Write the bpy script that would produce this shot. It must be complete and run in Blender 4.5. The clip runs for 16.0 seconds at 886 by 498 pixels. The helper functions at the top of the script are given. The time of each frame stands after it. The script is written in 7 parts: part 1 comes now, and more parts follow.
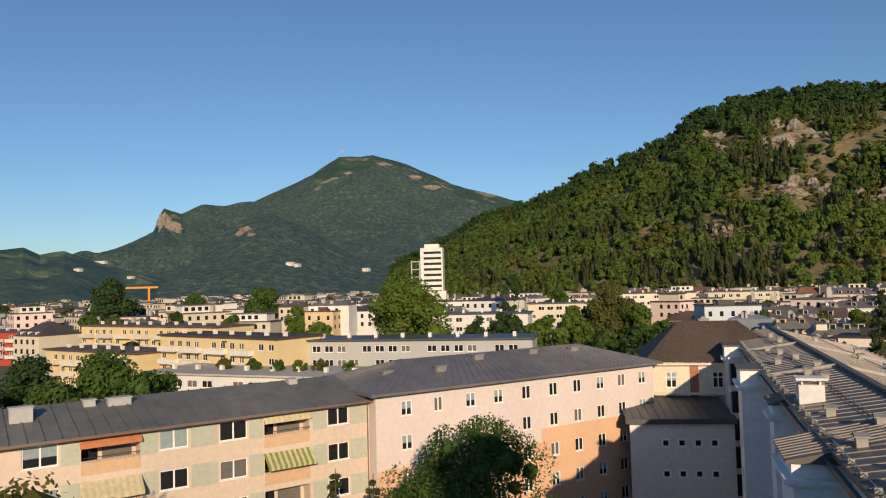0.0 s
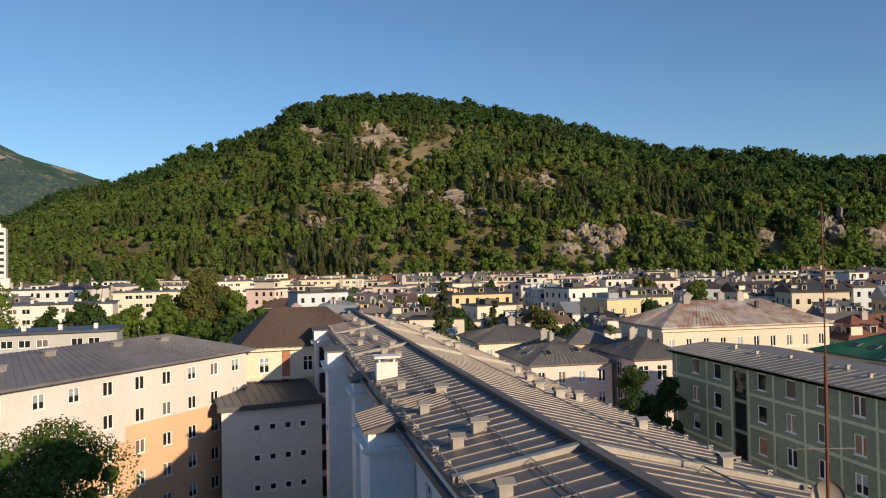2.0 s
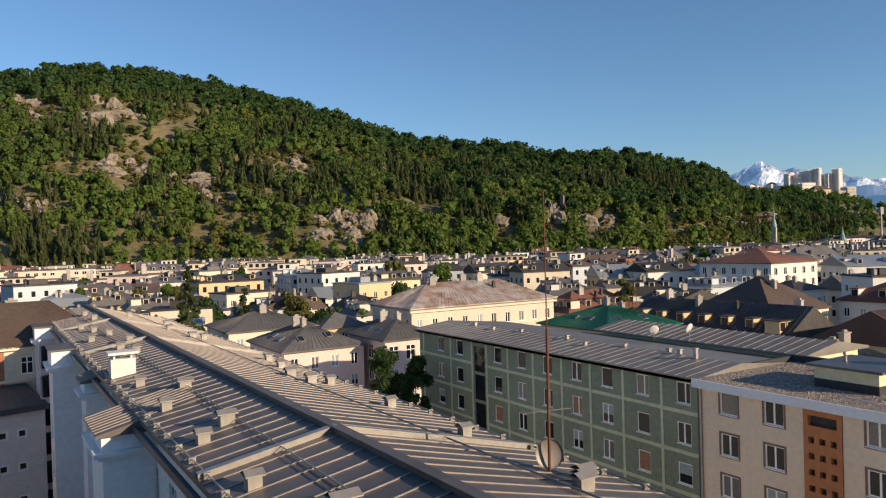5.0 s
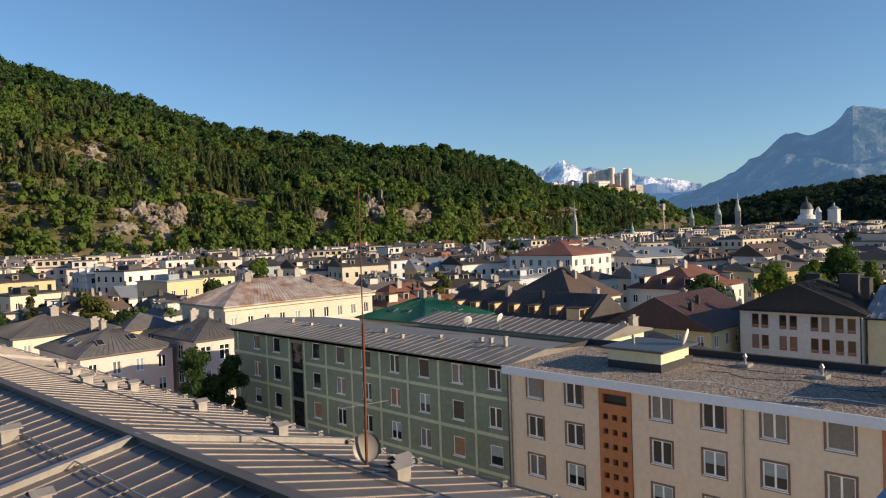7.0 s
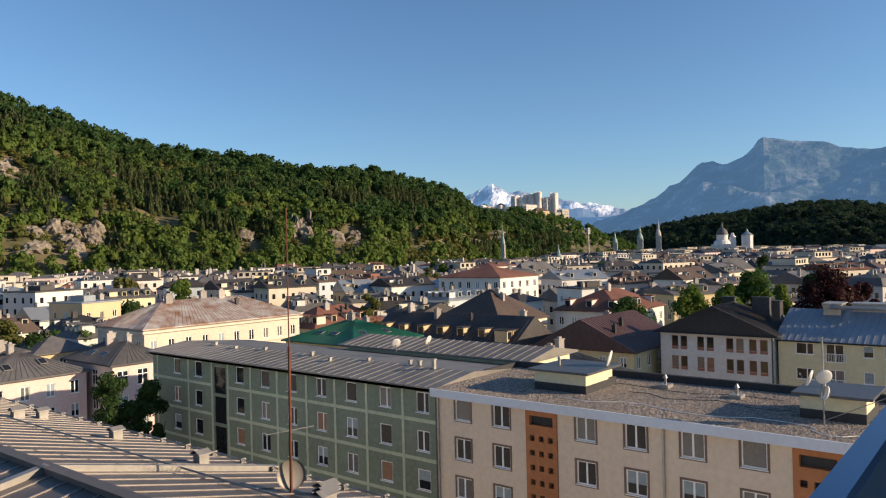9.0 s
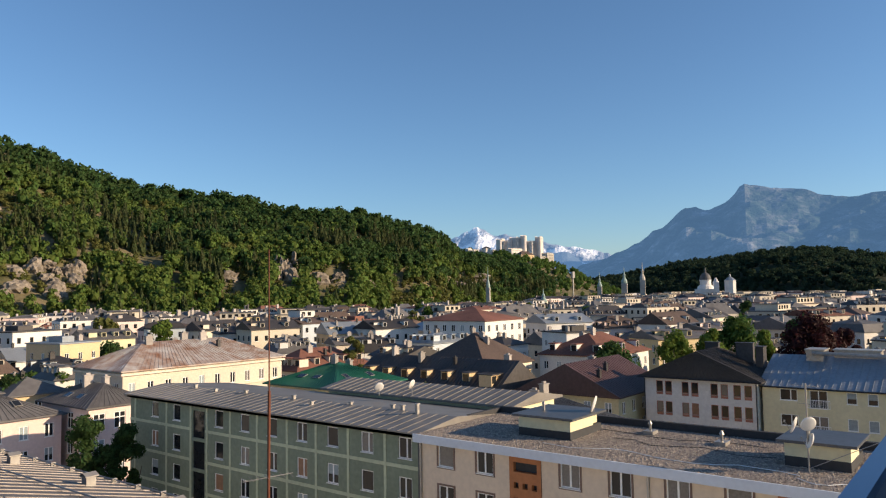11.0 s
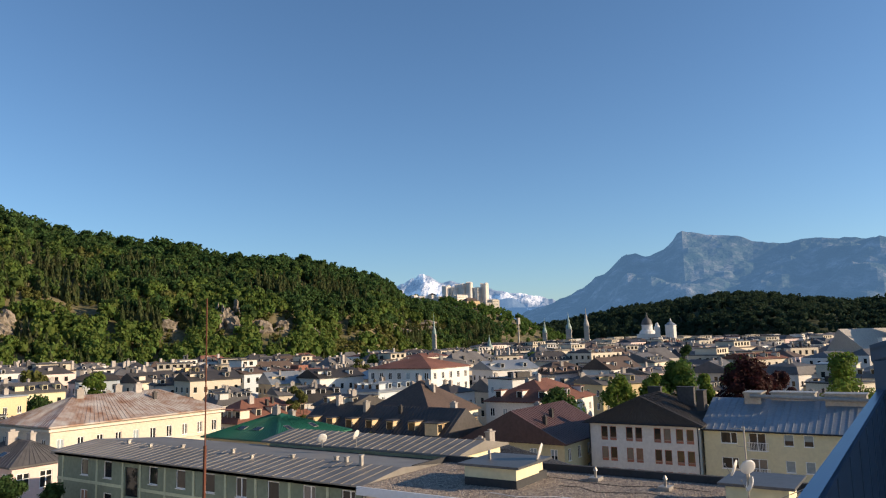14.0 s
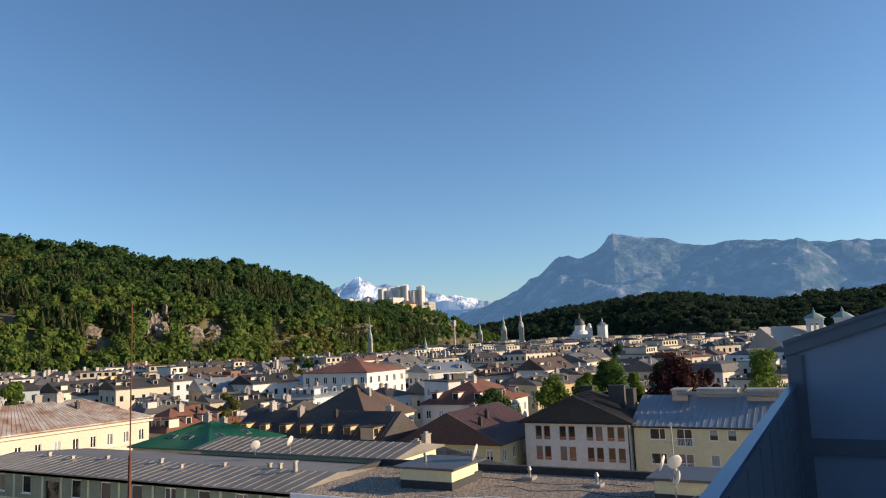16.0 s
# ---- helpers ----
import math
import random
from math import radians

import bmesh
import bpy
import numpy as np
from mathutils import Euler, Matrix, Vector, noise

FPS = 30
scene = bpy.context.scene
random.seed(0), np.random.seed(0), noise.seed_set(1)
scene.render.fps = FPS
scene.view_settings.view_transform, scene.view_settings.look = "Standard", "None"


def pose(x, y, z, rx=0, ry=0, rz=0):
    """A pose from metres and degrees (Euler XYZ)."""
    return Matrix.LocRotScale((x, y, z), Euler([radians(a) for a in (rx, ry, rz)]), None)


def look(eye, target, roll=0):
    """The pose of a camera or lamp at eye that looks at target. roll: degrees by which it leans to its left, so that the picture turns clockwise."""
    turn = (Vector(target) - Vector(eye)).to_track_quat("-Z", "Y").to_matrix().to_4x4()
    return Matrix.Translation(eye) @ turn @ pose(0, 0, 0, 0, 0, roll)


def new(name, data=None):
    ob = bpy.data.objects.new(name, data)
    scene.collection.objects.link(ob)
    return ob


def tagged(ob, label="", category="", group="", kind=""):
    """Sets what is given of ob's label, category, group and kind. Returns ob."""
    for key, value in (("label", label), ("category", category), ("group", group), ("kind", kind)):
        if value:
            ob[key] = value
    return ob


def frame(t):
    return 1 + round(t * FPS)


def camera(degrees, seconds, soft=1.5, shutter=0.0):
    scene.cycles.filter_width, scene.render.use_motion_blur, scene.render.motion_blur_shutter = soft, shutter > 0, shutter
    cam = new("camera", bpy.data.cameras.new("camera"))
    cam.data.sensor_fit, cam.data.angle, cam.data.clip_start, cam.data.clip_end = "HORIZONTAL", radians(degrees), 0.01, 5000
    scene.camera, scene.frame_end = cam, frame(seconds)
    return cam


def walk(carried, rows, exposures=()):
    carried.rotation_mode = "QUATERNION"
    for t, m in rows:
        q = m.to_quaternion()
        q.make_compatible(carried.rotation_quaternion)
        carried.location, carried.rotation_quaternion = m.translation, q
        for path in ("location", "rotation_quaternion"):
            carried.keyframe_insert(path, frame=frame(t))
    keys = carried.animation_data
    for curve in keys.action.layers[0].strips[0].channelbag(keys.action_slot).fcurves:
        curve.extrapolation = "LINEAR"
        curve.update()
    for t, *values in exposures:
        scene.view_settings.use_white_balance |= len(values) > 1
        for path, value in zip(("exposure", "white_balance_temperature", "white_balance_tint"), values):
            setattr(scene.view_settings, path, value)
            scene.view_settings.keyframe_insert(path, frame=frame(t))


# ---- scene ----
# the lens and the path: a small turn of the shoulders on a roof terrace
cam = camera(62.78, 16.0, soft=1.15)
ROWS = [
    (0.0, -0.00, 0.00, 25.00, 19.50, 2.80, 1.50),
    (0.5, -0.05, 0.15, 25.02, 12.08, 2.54, 1.52),
    (1.0, -0.01, 0.21, 25.01, 4.80, 2.35, 1.29),
    (1.5, 0.01, 0.21, 24.99, -2.64, 1.99, 1.18),
    (2.0, 0.04, 0.08, 24.96, -11.55, 1.15, 1.00),
    (2.5, 0.18, 0.14, 24.94, -20.85, 0.20, 0.87),
    (3.0, 0.20, 0.08, 24.94, -26.67, -0.13, 0.87),
    (5.5, 0.17, -0.02, 24.98, -33.09, -0.63, 1.77),
    (6.0, 0.18, -0.05, 24.99, -37.16, -0.93, 1.79),
    (6.5, 0.24, -0.01, 24.96, -41.02, -1.11, 1.80),
    (7.0, 0.27, -0.06, 24.98, -45.08, -1.37, 1.92),
    (7.5, 0.25, -0.09, 24.99, -48.39, -1.51, 1.83),
    (8.0, 0.27, -0.09, 24.99, -49.33, -1.51, 1.75),
    (8.5, 0.29, -0.07, 25.01, -50.16, -0.79, 1.53),
    (9.0, 0.28, -0.07, 25.02, -50.64, 0.19, 1.42),
    (9.5, 0.30, -0.08, 25.05, -50.99, 1.32, 1.30),
    (12.0, 0.34, -0.09, 25.06, -52.24, 4.43, 0.92),
    (12.5, 0.32, -0.11, 25.07, -52.46, 5.06, 1.01),
    (13.0, 0.36, -0.10, 25.07, -52.96, 6.17, 1.04),
    (13.5, 0.37, -0.14, 25.09, -54.32, 6.80, 1.15),
    (14.0, 0.42, -0.14, 25.08, -56.05, 7.13, 1.55),
    (14.5, 0.43, -0.17, 25.09, -57.81, 7.19, 2.00),
    (15.0, 0.46, -0.15, 25.06, -58.72, 7.21, 2.29),
    (15.5, 0.40, -0.20, 25.09, -59.80, 7.21, 2.39),
    (16.0, 0.45, -0.20, 25.06, -61.04, 7.18, 2.37),
]
walk(cam, [(t, pose(x, y, z, 90 + pitch, roll, yaw)) for t, x, y, z, yaw, pitch, roll in ROWS],
     [(0.0, 0.08), (1.0, 0.22), (2.0, 0.36), (3.0, 0.46), (5.5, 0.48), (7.0, 0.54), (9.0, 0.62), (12.0, 0.63), (16.0, 0.68)])

# ---- light ----
SUN_TURN, SUN_HEIGHT = 153.0, 17.5
world = bpy.data.worlds.new("world")
scene.world = world
world.use_nodes = True
wn = world.node_tree.nodes
sky = wn.new("ShaderNodeTexSky")
sky.sky_type, sky.sun_disc = "NISHITA", False
sky.sun_elevation, sky.sun_rotation = radians(SUN_HEIGHT), radians(SUN_TURN)
sky.altitude, sky.air_density, sky.dust_density, sky.ozone_density = 450, 1.0, 0.55, 4.6
wn["Background"].inputs["Strength"].default_value = 0.099
deep = wn.new("ShaderNodeHueSaturation")
deep.inputs["Saturation"].default_value = 1.0
deep.inputs["Hue"].default_value = 0.498
world.node_tree.links.new(sky.outputs[0], deep.inputs["Color"])
world.node_tree.links.new(deep.outputs[0], wn["Background"].inputs[0])
sun_data = bpy.data.lights.new("sun", "SUN")
sun_data.energy, sun_data.angle, sun_data.color = 4.5, radians(0.53), (1.0, 0.765, 0.515)
to_sun = Vector((math.sin(radians(SUN_TURN)) * math.cos(radians(SUN_HEIGHT)), math.cos(radians(SUN_TURN)) * math.cos(radians(SUN_HEIGHT)), math.sin(radians(SUN_HEIGHT))))
sun = new("sun", sun_data)
sun.matrix_world = look(to_sun * 300, (0, 0, 0))


# ---- materials ----
def mat(name, color, rough=0.8, metal=0.0, vary=0.12, grain=3.0, big=0.15, bump=0.15, random_tint=0.0, second=None, island=0.0, spec=0.3, thin=0.0):
    """A surface with stains (big), grain, relief, and a shift from object to object or from piece to piece."""
    m = bpy.data.materials.new(name)
    m.use_nodes = True
    n, l = m.node_tree.nodes, m.node_tree.links
    b = n["Principled BSDF"]
    b.inputs["Roughness"].default_value, b.inputs["Metallic"].default_value = rough, metal
    b.inputs["Specular IOR Level"].default_value = spec
    co = n.new("ShaderNodeTexCoord")
    big_noise, fine = n.new("ShaderNodeTexNoise"), n.new("ShaderNodeTexNoise")
    big_noise.inputs["Scale"].default_value, big_noise.inputs["Detail"].default_value = big, 6
    fine.inputs["Scale"].default_value, fine.inputs["Detail"].default_value = grain, 4
    l.new(co.outputs["Object"], big_noise.inputs["Vector"])
    l.new(co.outputs["Object"], fine.inputs["Vector"])
    add = n.new("ShaderNodeMath")
    add.operation = "ADD"
    l.new(big_noise.outputs["Fac"], add.inputs[0])
    l.new(fine.outputs["Fac"], add.inputs[1])
    ramp = n.new("ShaderNodeMapRange")
    ramp.inputs[1].default_value, ramp.inputs[2].default_value = 0.7, 1.3
    ramp.inputs[3].default_value, ramp.inputs[4].default_value = 0.0, 1.0
    l.new(add.outputs[0], ramp.inputs[0])
    mix = n.new("ShaderNodeMix")
    mix.data_type = "RGBA"
    dark = second if second else [c * (1 - 2 * vary) for c in color]
    light = color if second else [min(1, c * (1 + vary)) for c in color]
    mix.inputs[6].default_value, mix.inputs[7].default_value = (*dark, 1), (*light, 1)
    l.new(ramp.outputs[0], mix.inputs[0])
    out = mix.outputs[2]
    if random_tint or island:
        info = n.new("ShaderNodeObjectInfo") if random_tint else n.new("ShaderNodeNewGeometry")
        shift = n.new("ShaderNodeMapRange")
        amount = random_tint or island
        shift.inputs[3].default_value, shift.inputs[4].default_value = 1 - amount, 1 + amount
        l.new(info.outputs["Random"] if random_tint else info.outputs["Random Per Island"], shift.inputs[0])
        hsv = n.new("ShaderNodeHueSaturation")
        l.new(shift.outputs[0], hsv.inputs["Value"])
        if island:
            hue = n.new("ShaderNodeMapRange")
            hue.inputs[3].default_value, hue.inputs[4].default_value = 0.475, 0.515
            l.new(info.outputs["Random Per Island"], hue.inputs[0])
            l.new(hue.outputs[0], hsv.inputs["Hue"])
        l.new(out, hsv.inputs["Color"])
        out = hsv.outputs[0]
    l.new(out, b.inputs["Base Color"])
    if thin:
        back, blend = n.new("ShaderNodeBsdfTranslucent"), n.new("ShaderNodeMixShader")
        blend.inputs[0].default_value = thin
        l.new(out, back.inputs["Color"])
        l.new(b.outputs[0], blend.inputs[1])
        l.new(back.outputs[0], blend.inputs[2])
        l.new(blend.outputs[0], n["Material Output"].inputs["Surface"])
    if bump:
        bm = n.new("ShaderNodeBump")
        bm.inputs["Strength"].default_value, bm.inputs["Distance"].default_value = bump, 0.03
        l.new(fine.outputs["Fac"], bm.inputs["Height"])
        l.new(bm.outputs[0], b.inputs["Normal"])
    return m


def far_mat(name, stops, scale, haze_glow, strength, bump=0.6, stretch=(1, 1, 1)):
    """A mountainside far off: noise between colours, its haze painted on as a blue emission."""
    m = bpy.data.materials.new(name)
    m.use_nodes = True
    n, l = m.node_tree.nodes, m.node_tree.links
    b = n["Principled BSDF"]
    b.inputs["Roughness"].default_value, b.inputs["Specular IOR Level"].default_value = 0.95, 0.0
    co, mp, noise_node, ramp = n.new("ShaderNodeTexCoord"), n.new("ShaderNodeMapping"), n.new("ShaderNodeTexNoise"), n.new("ShaderNodeValToRGB")
    mp.inputs["Scale"].default_value = stretch
    l.new(co.outputs["Object"], mp.inputs[0])
    l.new(mp.outputs[0], noise_node.inputs["Vector"])
    noise_node.inputs["Scale"].default_value, noise_node.inputs["Detail"].default_value, noise_node.inputs["Roughness"].default_value = scale, 12, 0.65
    l.new(noise_node.outputs["Fac"], ramp.inputs[0])
    e = ramp.color_ramp.elements
    e[0].position, e[0].color = stops[0][0], (*stops[0][1], 1)
    e[1].position, e[1].color = stops[-1][0], (*stops[-1][1], 1)
    for p, c in stops[1:-1]:
        e.new(p).color = (*c, 1)
    l.new(ramp.outputs[0], b.inputs["Base Color"])
    # the slope glows faintly to imitate haze; it is no light source
    b.inputs["Emission Color"].default_value, b.inputs["Emission Strength"].default_value = (*haze_glow, 1), strength
    bm = n.new("ShaderNodeBump")
    bm.inputs["Strength"].default_value, bm.inputs["Distance"].default_value = bump, 30.0
    l.new(noise_node.outputs["Fac"], bm.inputs["Height"])
    l.new(bm.outputs[0], b.inputs["Normal"])
    return m


M = {}
for key, args in dict(
    beige=dict(color=(0.64, 0.53, 0.43), vary=0.06), beige_green=dict(color=(0.46, 0.48, 0.40), vary=0.06), apricot=dict(color=(0.62, 0.42, 0.27), vary=0.06),
    pink_white=dict(color=(0.68, 0.60, 0.57), vary=0.05), peach=dict(color=(0.70, 0.45, 0.29), vary=0.05), white=dict(color=(0.70, 0.68, 0.64), vary=0.08),
    cool_white=dict(color=(0.82, 0.82, 0.81), vary=0.07), cream=dict(color=(0.68, 0.61, 0.49), vary=0.09, random_tint=0.12), yellow=dict(color=(0.68, 0.54, 0.30), vary=0.07),
    pale_yellow=dict(color=(0.70, 0.64, 0.42), vary=0.06), green_wall=dict(color=(0.22, 0.26, 0.19), vary=0.12), green_band=dict(color=(0.50, 0.54, 0.38), vary=0.1),
    tan=dict(color=(0.72, 0.59, 0.45), vary=0.06), orange=dict(color=(0.46, 0.19, 0.08), vary=0.1), fascia=dict(color=(0.62, 0.66, 0.72), vary=0.05, rough=0.5),
    rose=dict(color=(0.74, 0.58, 0.52), vary=0.06), grey_wall=dict(color=(0.42, 0.42, 0.41), vary=0.06), red_wall=dict(color=(0.42, 0.07, 0.05), vary=0.1),
    pale_blue=dict(color=(0.52, 0.58, 0.62), vary=0.07), olive_wall=dict(color=(0.62, 0.55, 0.34), vary=0.08), ochre=dict(color=(0.66, 0.50, 0.30), vary=0.08),
    metal_roof=dict(color=(0.15, 0.132, 0.122), rough=0.5, metal=0.25, vary=0.12, grain=1.2, bump=0.05), rib=dict(color=(0.34, 0.30, 0.27), rough=0.38, metal=0.4, vary=0.1, bump=0.0),
    dark_metal=dict(color=(0.09, 0.095, 0.105), rough=0.45, metal=0.3, vary=0.15), grey_roof=dict(color=(0.125, 0.12, 0.118), rough=0.6, vary=0.14, random_tint=0.25, grain=1.0),
    slate=dict(color=(0.055, 0.051, 0.05), rough=0.55, vary=0.2, random_tint=0.3), brown_roof=dict(color=(0.105, 0.075, 0.06), rough=0.7, vary=0.18, random_tint=0.25),
    red_roof=dict(color=(0.19, 0.085, 0.06), rough=0.8, vary=0.2, random_tint=0.25), maroon_roof=dict(color=(0.095, 0.055, 0.052), rough=0.5, vary=0.15),
    green_roof=dict(color=(0.018, 0.12, 0.075), rough=0.5, vary=0.15), patina=dict(color=(0.20, 0.36, 0.30), rough=0.7), rust_roof=dict(color=(0.52, 0.50, 0.47), second=(0.26, 0.13, 0.07), rough=0.5, metal=0.2, big=0.22, grain=0.8),
    blue_roof=dict(color=(0.28, 0.31, 0.34), rough=0.4, metal=0.3, vary=0.1), gravel=dict(color=(0.40, 0.34, 0.28), second=(0.10, 0.09, 0.08), rough=0.98, grain=5.0, big=2.2, bump=1.0, spec=0.05),
    mid_metal=dict(color=(0.19, 0.185, 0.17), rough=0.55, metal=0.2, vary=0.14, grain=0.9, bump=0.05), mid_brown=dict(color=(0.20, 0.19, 0.195), rough=0.42, metal=0.25, vary=0.12, grain=0.9, bump=0.05), pale_sheet=dict(color=(0.215, 0.20, 0.18), rough=0.5, metal=0.3, vary=0.14, grain=0.8, bump=0.05), pebble=dict(color=(0.38, 0.325, 0.27), second=(0.24, 0.21, 0.18), rough=0.95, island=0.35, bump=0, spec=0.1), bitumen=dict(color=(0.05, 0.05, 0.052), rough=0.8), zinc=dict(color=(0.36, 0.34, 0.31), rough=0.42, metal=0.4, vary=0.12), chimney=dict(color=(0.36, 0.33, 0.30), vary=0.12, random_tint=0.2),
    glass=dict(color=(0.02, 0.022, 0.024), rough=0.06, vary=0.1, bump=0.0, spec=0.3), curtain=dict(color=(0.17, 0.16, 0.15), rough=0.2, vary=0.15, grain=8, bump=0.0, spec=0.5), blind=dict(color=(0.30, 0.36, 0.38), rough=0.4, bump=0.0),
    brown_blind=dict(color=(0.30, 0.17, 0.10), rough=0.5, bump=0.0), frame=dict(color=(0.88, 0.88, 0.86), rough=0.4, vary=0.03, bump=0.0), brown_frame=dict(color=(0.20, 0.13, 0.10), rough=0.6), red_frame=dict(color=(0.40, 0.17, 0.12), rough=0.6),
    awning_green=dict(color=(0.22, 0.27, 0.07)), awning_stripe=dict(color=(0.55, 0.50, 0.30)), awning_cream=dict(color=(0.62, 0.55, 0.36)), awning_orange=dict(color=(0.52, 0.20, 0.10)), iron=dict(color=(0.05, 0.05, 0.055), rough=0.5, metal=0.5),
    rust=dict(color=(0.16, 0.06, 0.035), rough=0.7, metal=0.3), dish=dict(color=(0.66, 0.64, 0.60), rough=0.5, vary=0.05), navy_metal=dict(color=(0.12, 0.145, 0.185), rough=0.5, metal=0.2, vary=0.06), coping=dict(color=(0.085, 0.16, 0.28), rough=0.3, metal=0.6, vary=0.06, bump=0.02),
    panel=dict(color=(0.22, 0.27, 0.36), rough=0.45, vary=0.04), bark=dict(color=(0.10, 0.075, 0.055), rough=0.95), asphalt=dict(color=(0.055, 0.055, 0.055), rough=0.9, grain=2.0), stone=dict(color=(0.46, 0.43, 0.38), vary=0.15, big=0.05),
    leaf=dict(color=(0.105, 0.18, 0.04), second=(0.06, 0.11, 0.026), rough=0.75, island=0.18, bump=0, spec=0.15, thin=0.45), leaf_light=dict(color=(0.16, 0.235, 0.045), second=(0.095, 0.15, 0.03), rough=0.75, island=0.18, bump=0, spec=0.15, thin=0.45),
    # the far ridge's own leaf green is darkened to carry that slope's shade
    leaf_olive=dict(color=(0.17, 0.175, 0.055), second=(0.10, 0.115, 0.034), rough=0.8, island=0.18, bump=0, spec=0.1, thin=0.45), hill_leaf=dict(color=(0.098, 0.155, 0.037), second=(0.056, 0.095, 0.025), rough=0.75, island=0.2, bump=0, spec=0.15, thin=0.4), hill_light=dict(color=(0.125, 0.185, 0.04), second=(0.08, 0.125, 0.028), rough=0.75, island=0.2, bump=0, spec=0.15, thin=0.4), ridge_leaf_shaded=dict(color=(0.040, 0.066, 0.036), second=(0.026, 0.045, 0.028), rough=0.85, island=0.3, bump=0, spec=0.1, thin=0.4), leaf_purple=dict(color=(0.055, 0.018, 0.018), second=(0.03, 0.012, 0.014), rough=0.7, island=0.4, bump=0, spec=0.2, thin=0.45),
    needle=dict(color=(0.075, 0.115, 0.042), second=(0.085, 0.085, 0.038), rough=0.85, island=0.18, bump=0, spec=0.1, thin=0.45), leaf_dark=dict(color=(0.066, 0.118, 0.036), second=(0.040, 0.078, 0.026), rough=0.8, island=0.4, bump=0, spec=0.12, thin=0.45),
    rock=dict(color=(0.33, 0.285, 0.23), second=(0.10, 0.082, 0.062), rough=0.95, big=0.09, grain=0.6, bump=0.8), snow=dict(color=(0.8, 0.82, 0.85)),
    fort_stone=dict(color=(0.72, 0.66, 0.60), vary=0.1, big=0.05), copper_roof=dict(color=(0.27, 0.36, 0.33), rough=0.6), crane=dict(color=(0.62, 0.26, 0.04), rough=0.5), clay=dict(color=(0.36, 0.16, 0.09), vary=0.2),
).items():
    M[key] = mat(key, **args)


# ---- building blocks ----
class Mesh:
    """Collects faces for one mesh."""

    def __init__(self):
        self.v, self.f, self.m = [], [], []

    def face(self, pts, slot=0):
        k = len(self.v)
        self.v.extend(tuple(p) for p in pts)
        self.f.append(tuple(range(k, k + len(pts))))
        self.m.append(slot)

    def box(self, x0, x1, y0, y1, z0, z1, slot=0, m=None):
        c = [Vector((x, y, z)) for x in (x0, x1) for y in (y0, y1) for z in (z0, z1)]
        if m is not None:
            c = [m @ p for p in c]
        k = len(self.v)
        self.v.extend(tuple(p) for p in c)
        for q in ((0, 1, 3, 2), (4, 6, 7, 5), (0, 4, 5, 1), (2, 3, 7, 6), (1, 5, 7, 3), (0, 2, 6, 4)):
            self.f.append(tuple(k + i for i in q))
            self.m.append(slot)

    def bar(self, a, b, r=0.02, sides=6, slot=0, r2=None):
        a, b = Vector(a), Vector(b)
        q = (b - a).to_track_quat("Z", "Y").to_matrix()
        k = len(self.v)
        for p, rad in ((a, r), (b, r if r2 is None else r2)):
            for i in range(sides):
                w = 2 * math.pi * i / sides
                self.v.append(tuple(p + q @ Vector((rad * math.cos(w), rad * math.sin(w), 0))))
        for i in range(sides):
            j = (i + 1) % sides
            self.f.append((k + i, k + j, k + sides + j, k + sides + i))
            self.m.append(slot)
        self.f.append(tuple(k + i for i in range(sides))[::-1])
        self.f.append(tuple(k + sides + i for i in range(sides)))
        self.m += [slot, slot]

    def lathe(self, profile, sides=16, at=(0, 0, 0), slot=0):
        k, n = len(self.v), len(profile)
        for r, z in profile:
            for i in range(sides):
                w = 2 * math.pi * i / sides
                self.v.append((at[0] + r * math.cos(w), at[1] + r * math.sin(w), at[2] + z))
        for j in range(n - 1):
            for i in range(sides):
                i2 = (i + 1) % sides
                self.f.append((k + j * sides + i, k + j * sides + i2, k + (j + 1) * sides + i2, k + (j + 1) * sides + i))
                self.m.append(slot)

    def data(self, name, mats):
        me = bpy.data.meshes.new(name)
        me.from_pydata(self.v, [], self.f)
        for x in mats if isinstance(mats, (list, tuple)) else [mats]:
            me.materials.append(x)
        if any(self.m):
            me.polygons.foreach_set("material_index", self.m)
        me.update()
        return me


def part(name, mesh, material, parent=None, label="", at=None):
    """One mesh object, under a thing or a part, at a pose in its parent's space."""
    ob = new(name, mesh.data(name, material) if isinstance(mesh, Mesh) else mesh)
    if parent is not None:
        ob.parent = parent
    if at is not None:
        ob.matrix_basis = at
    return tagged(ob, label)


def thing(name, label, category, at=None, group="", kind=""):
    ob = tagged(new(name), label, category, group, kind)
    if at is not None:
        ob.matrix_basis = at
    return ob


def along(x, y, dx, dy, z=0.0):
    """A frame on a facade: x runs along it, y points inward, z up."""
    d = Vector((dx, dy, 0)).normalized()
    inward = Vector((-d.y, d.x, 0))
    m = Matrix.Identity(4)
    m.col[0][:3], m.col[1][:3], m.col[2][:3], m.col[3][:3] = d, inward, (0, 0, 1), (x, y, z)
    return m


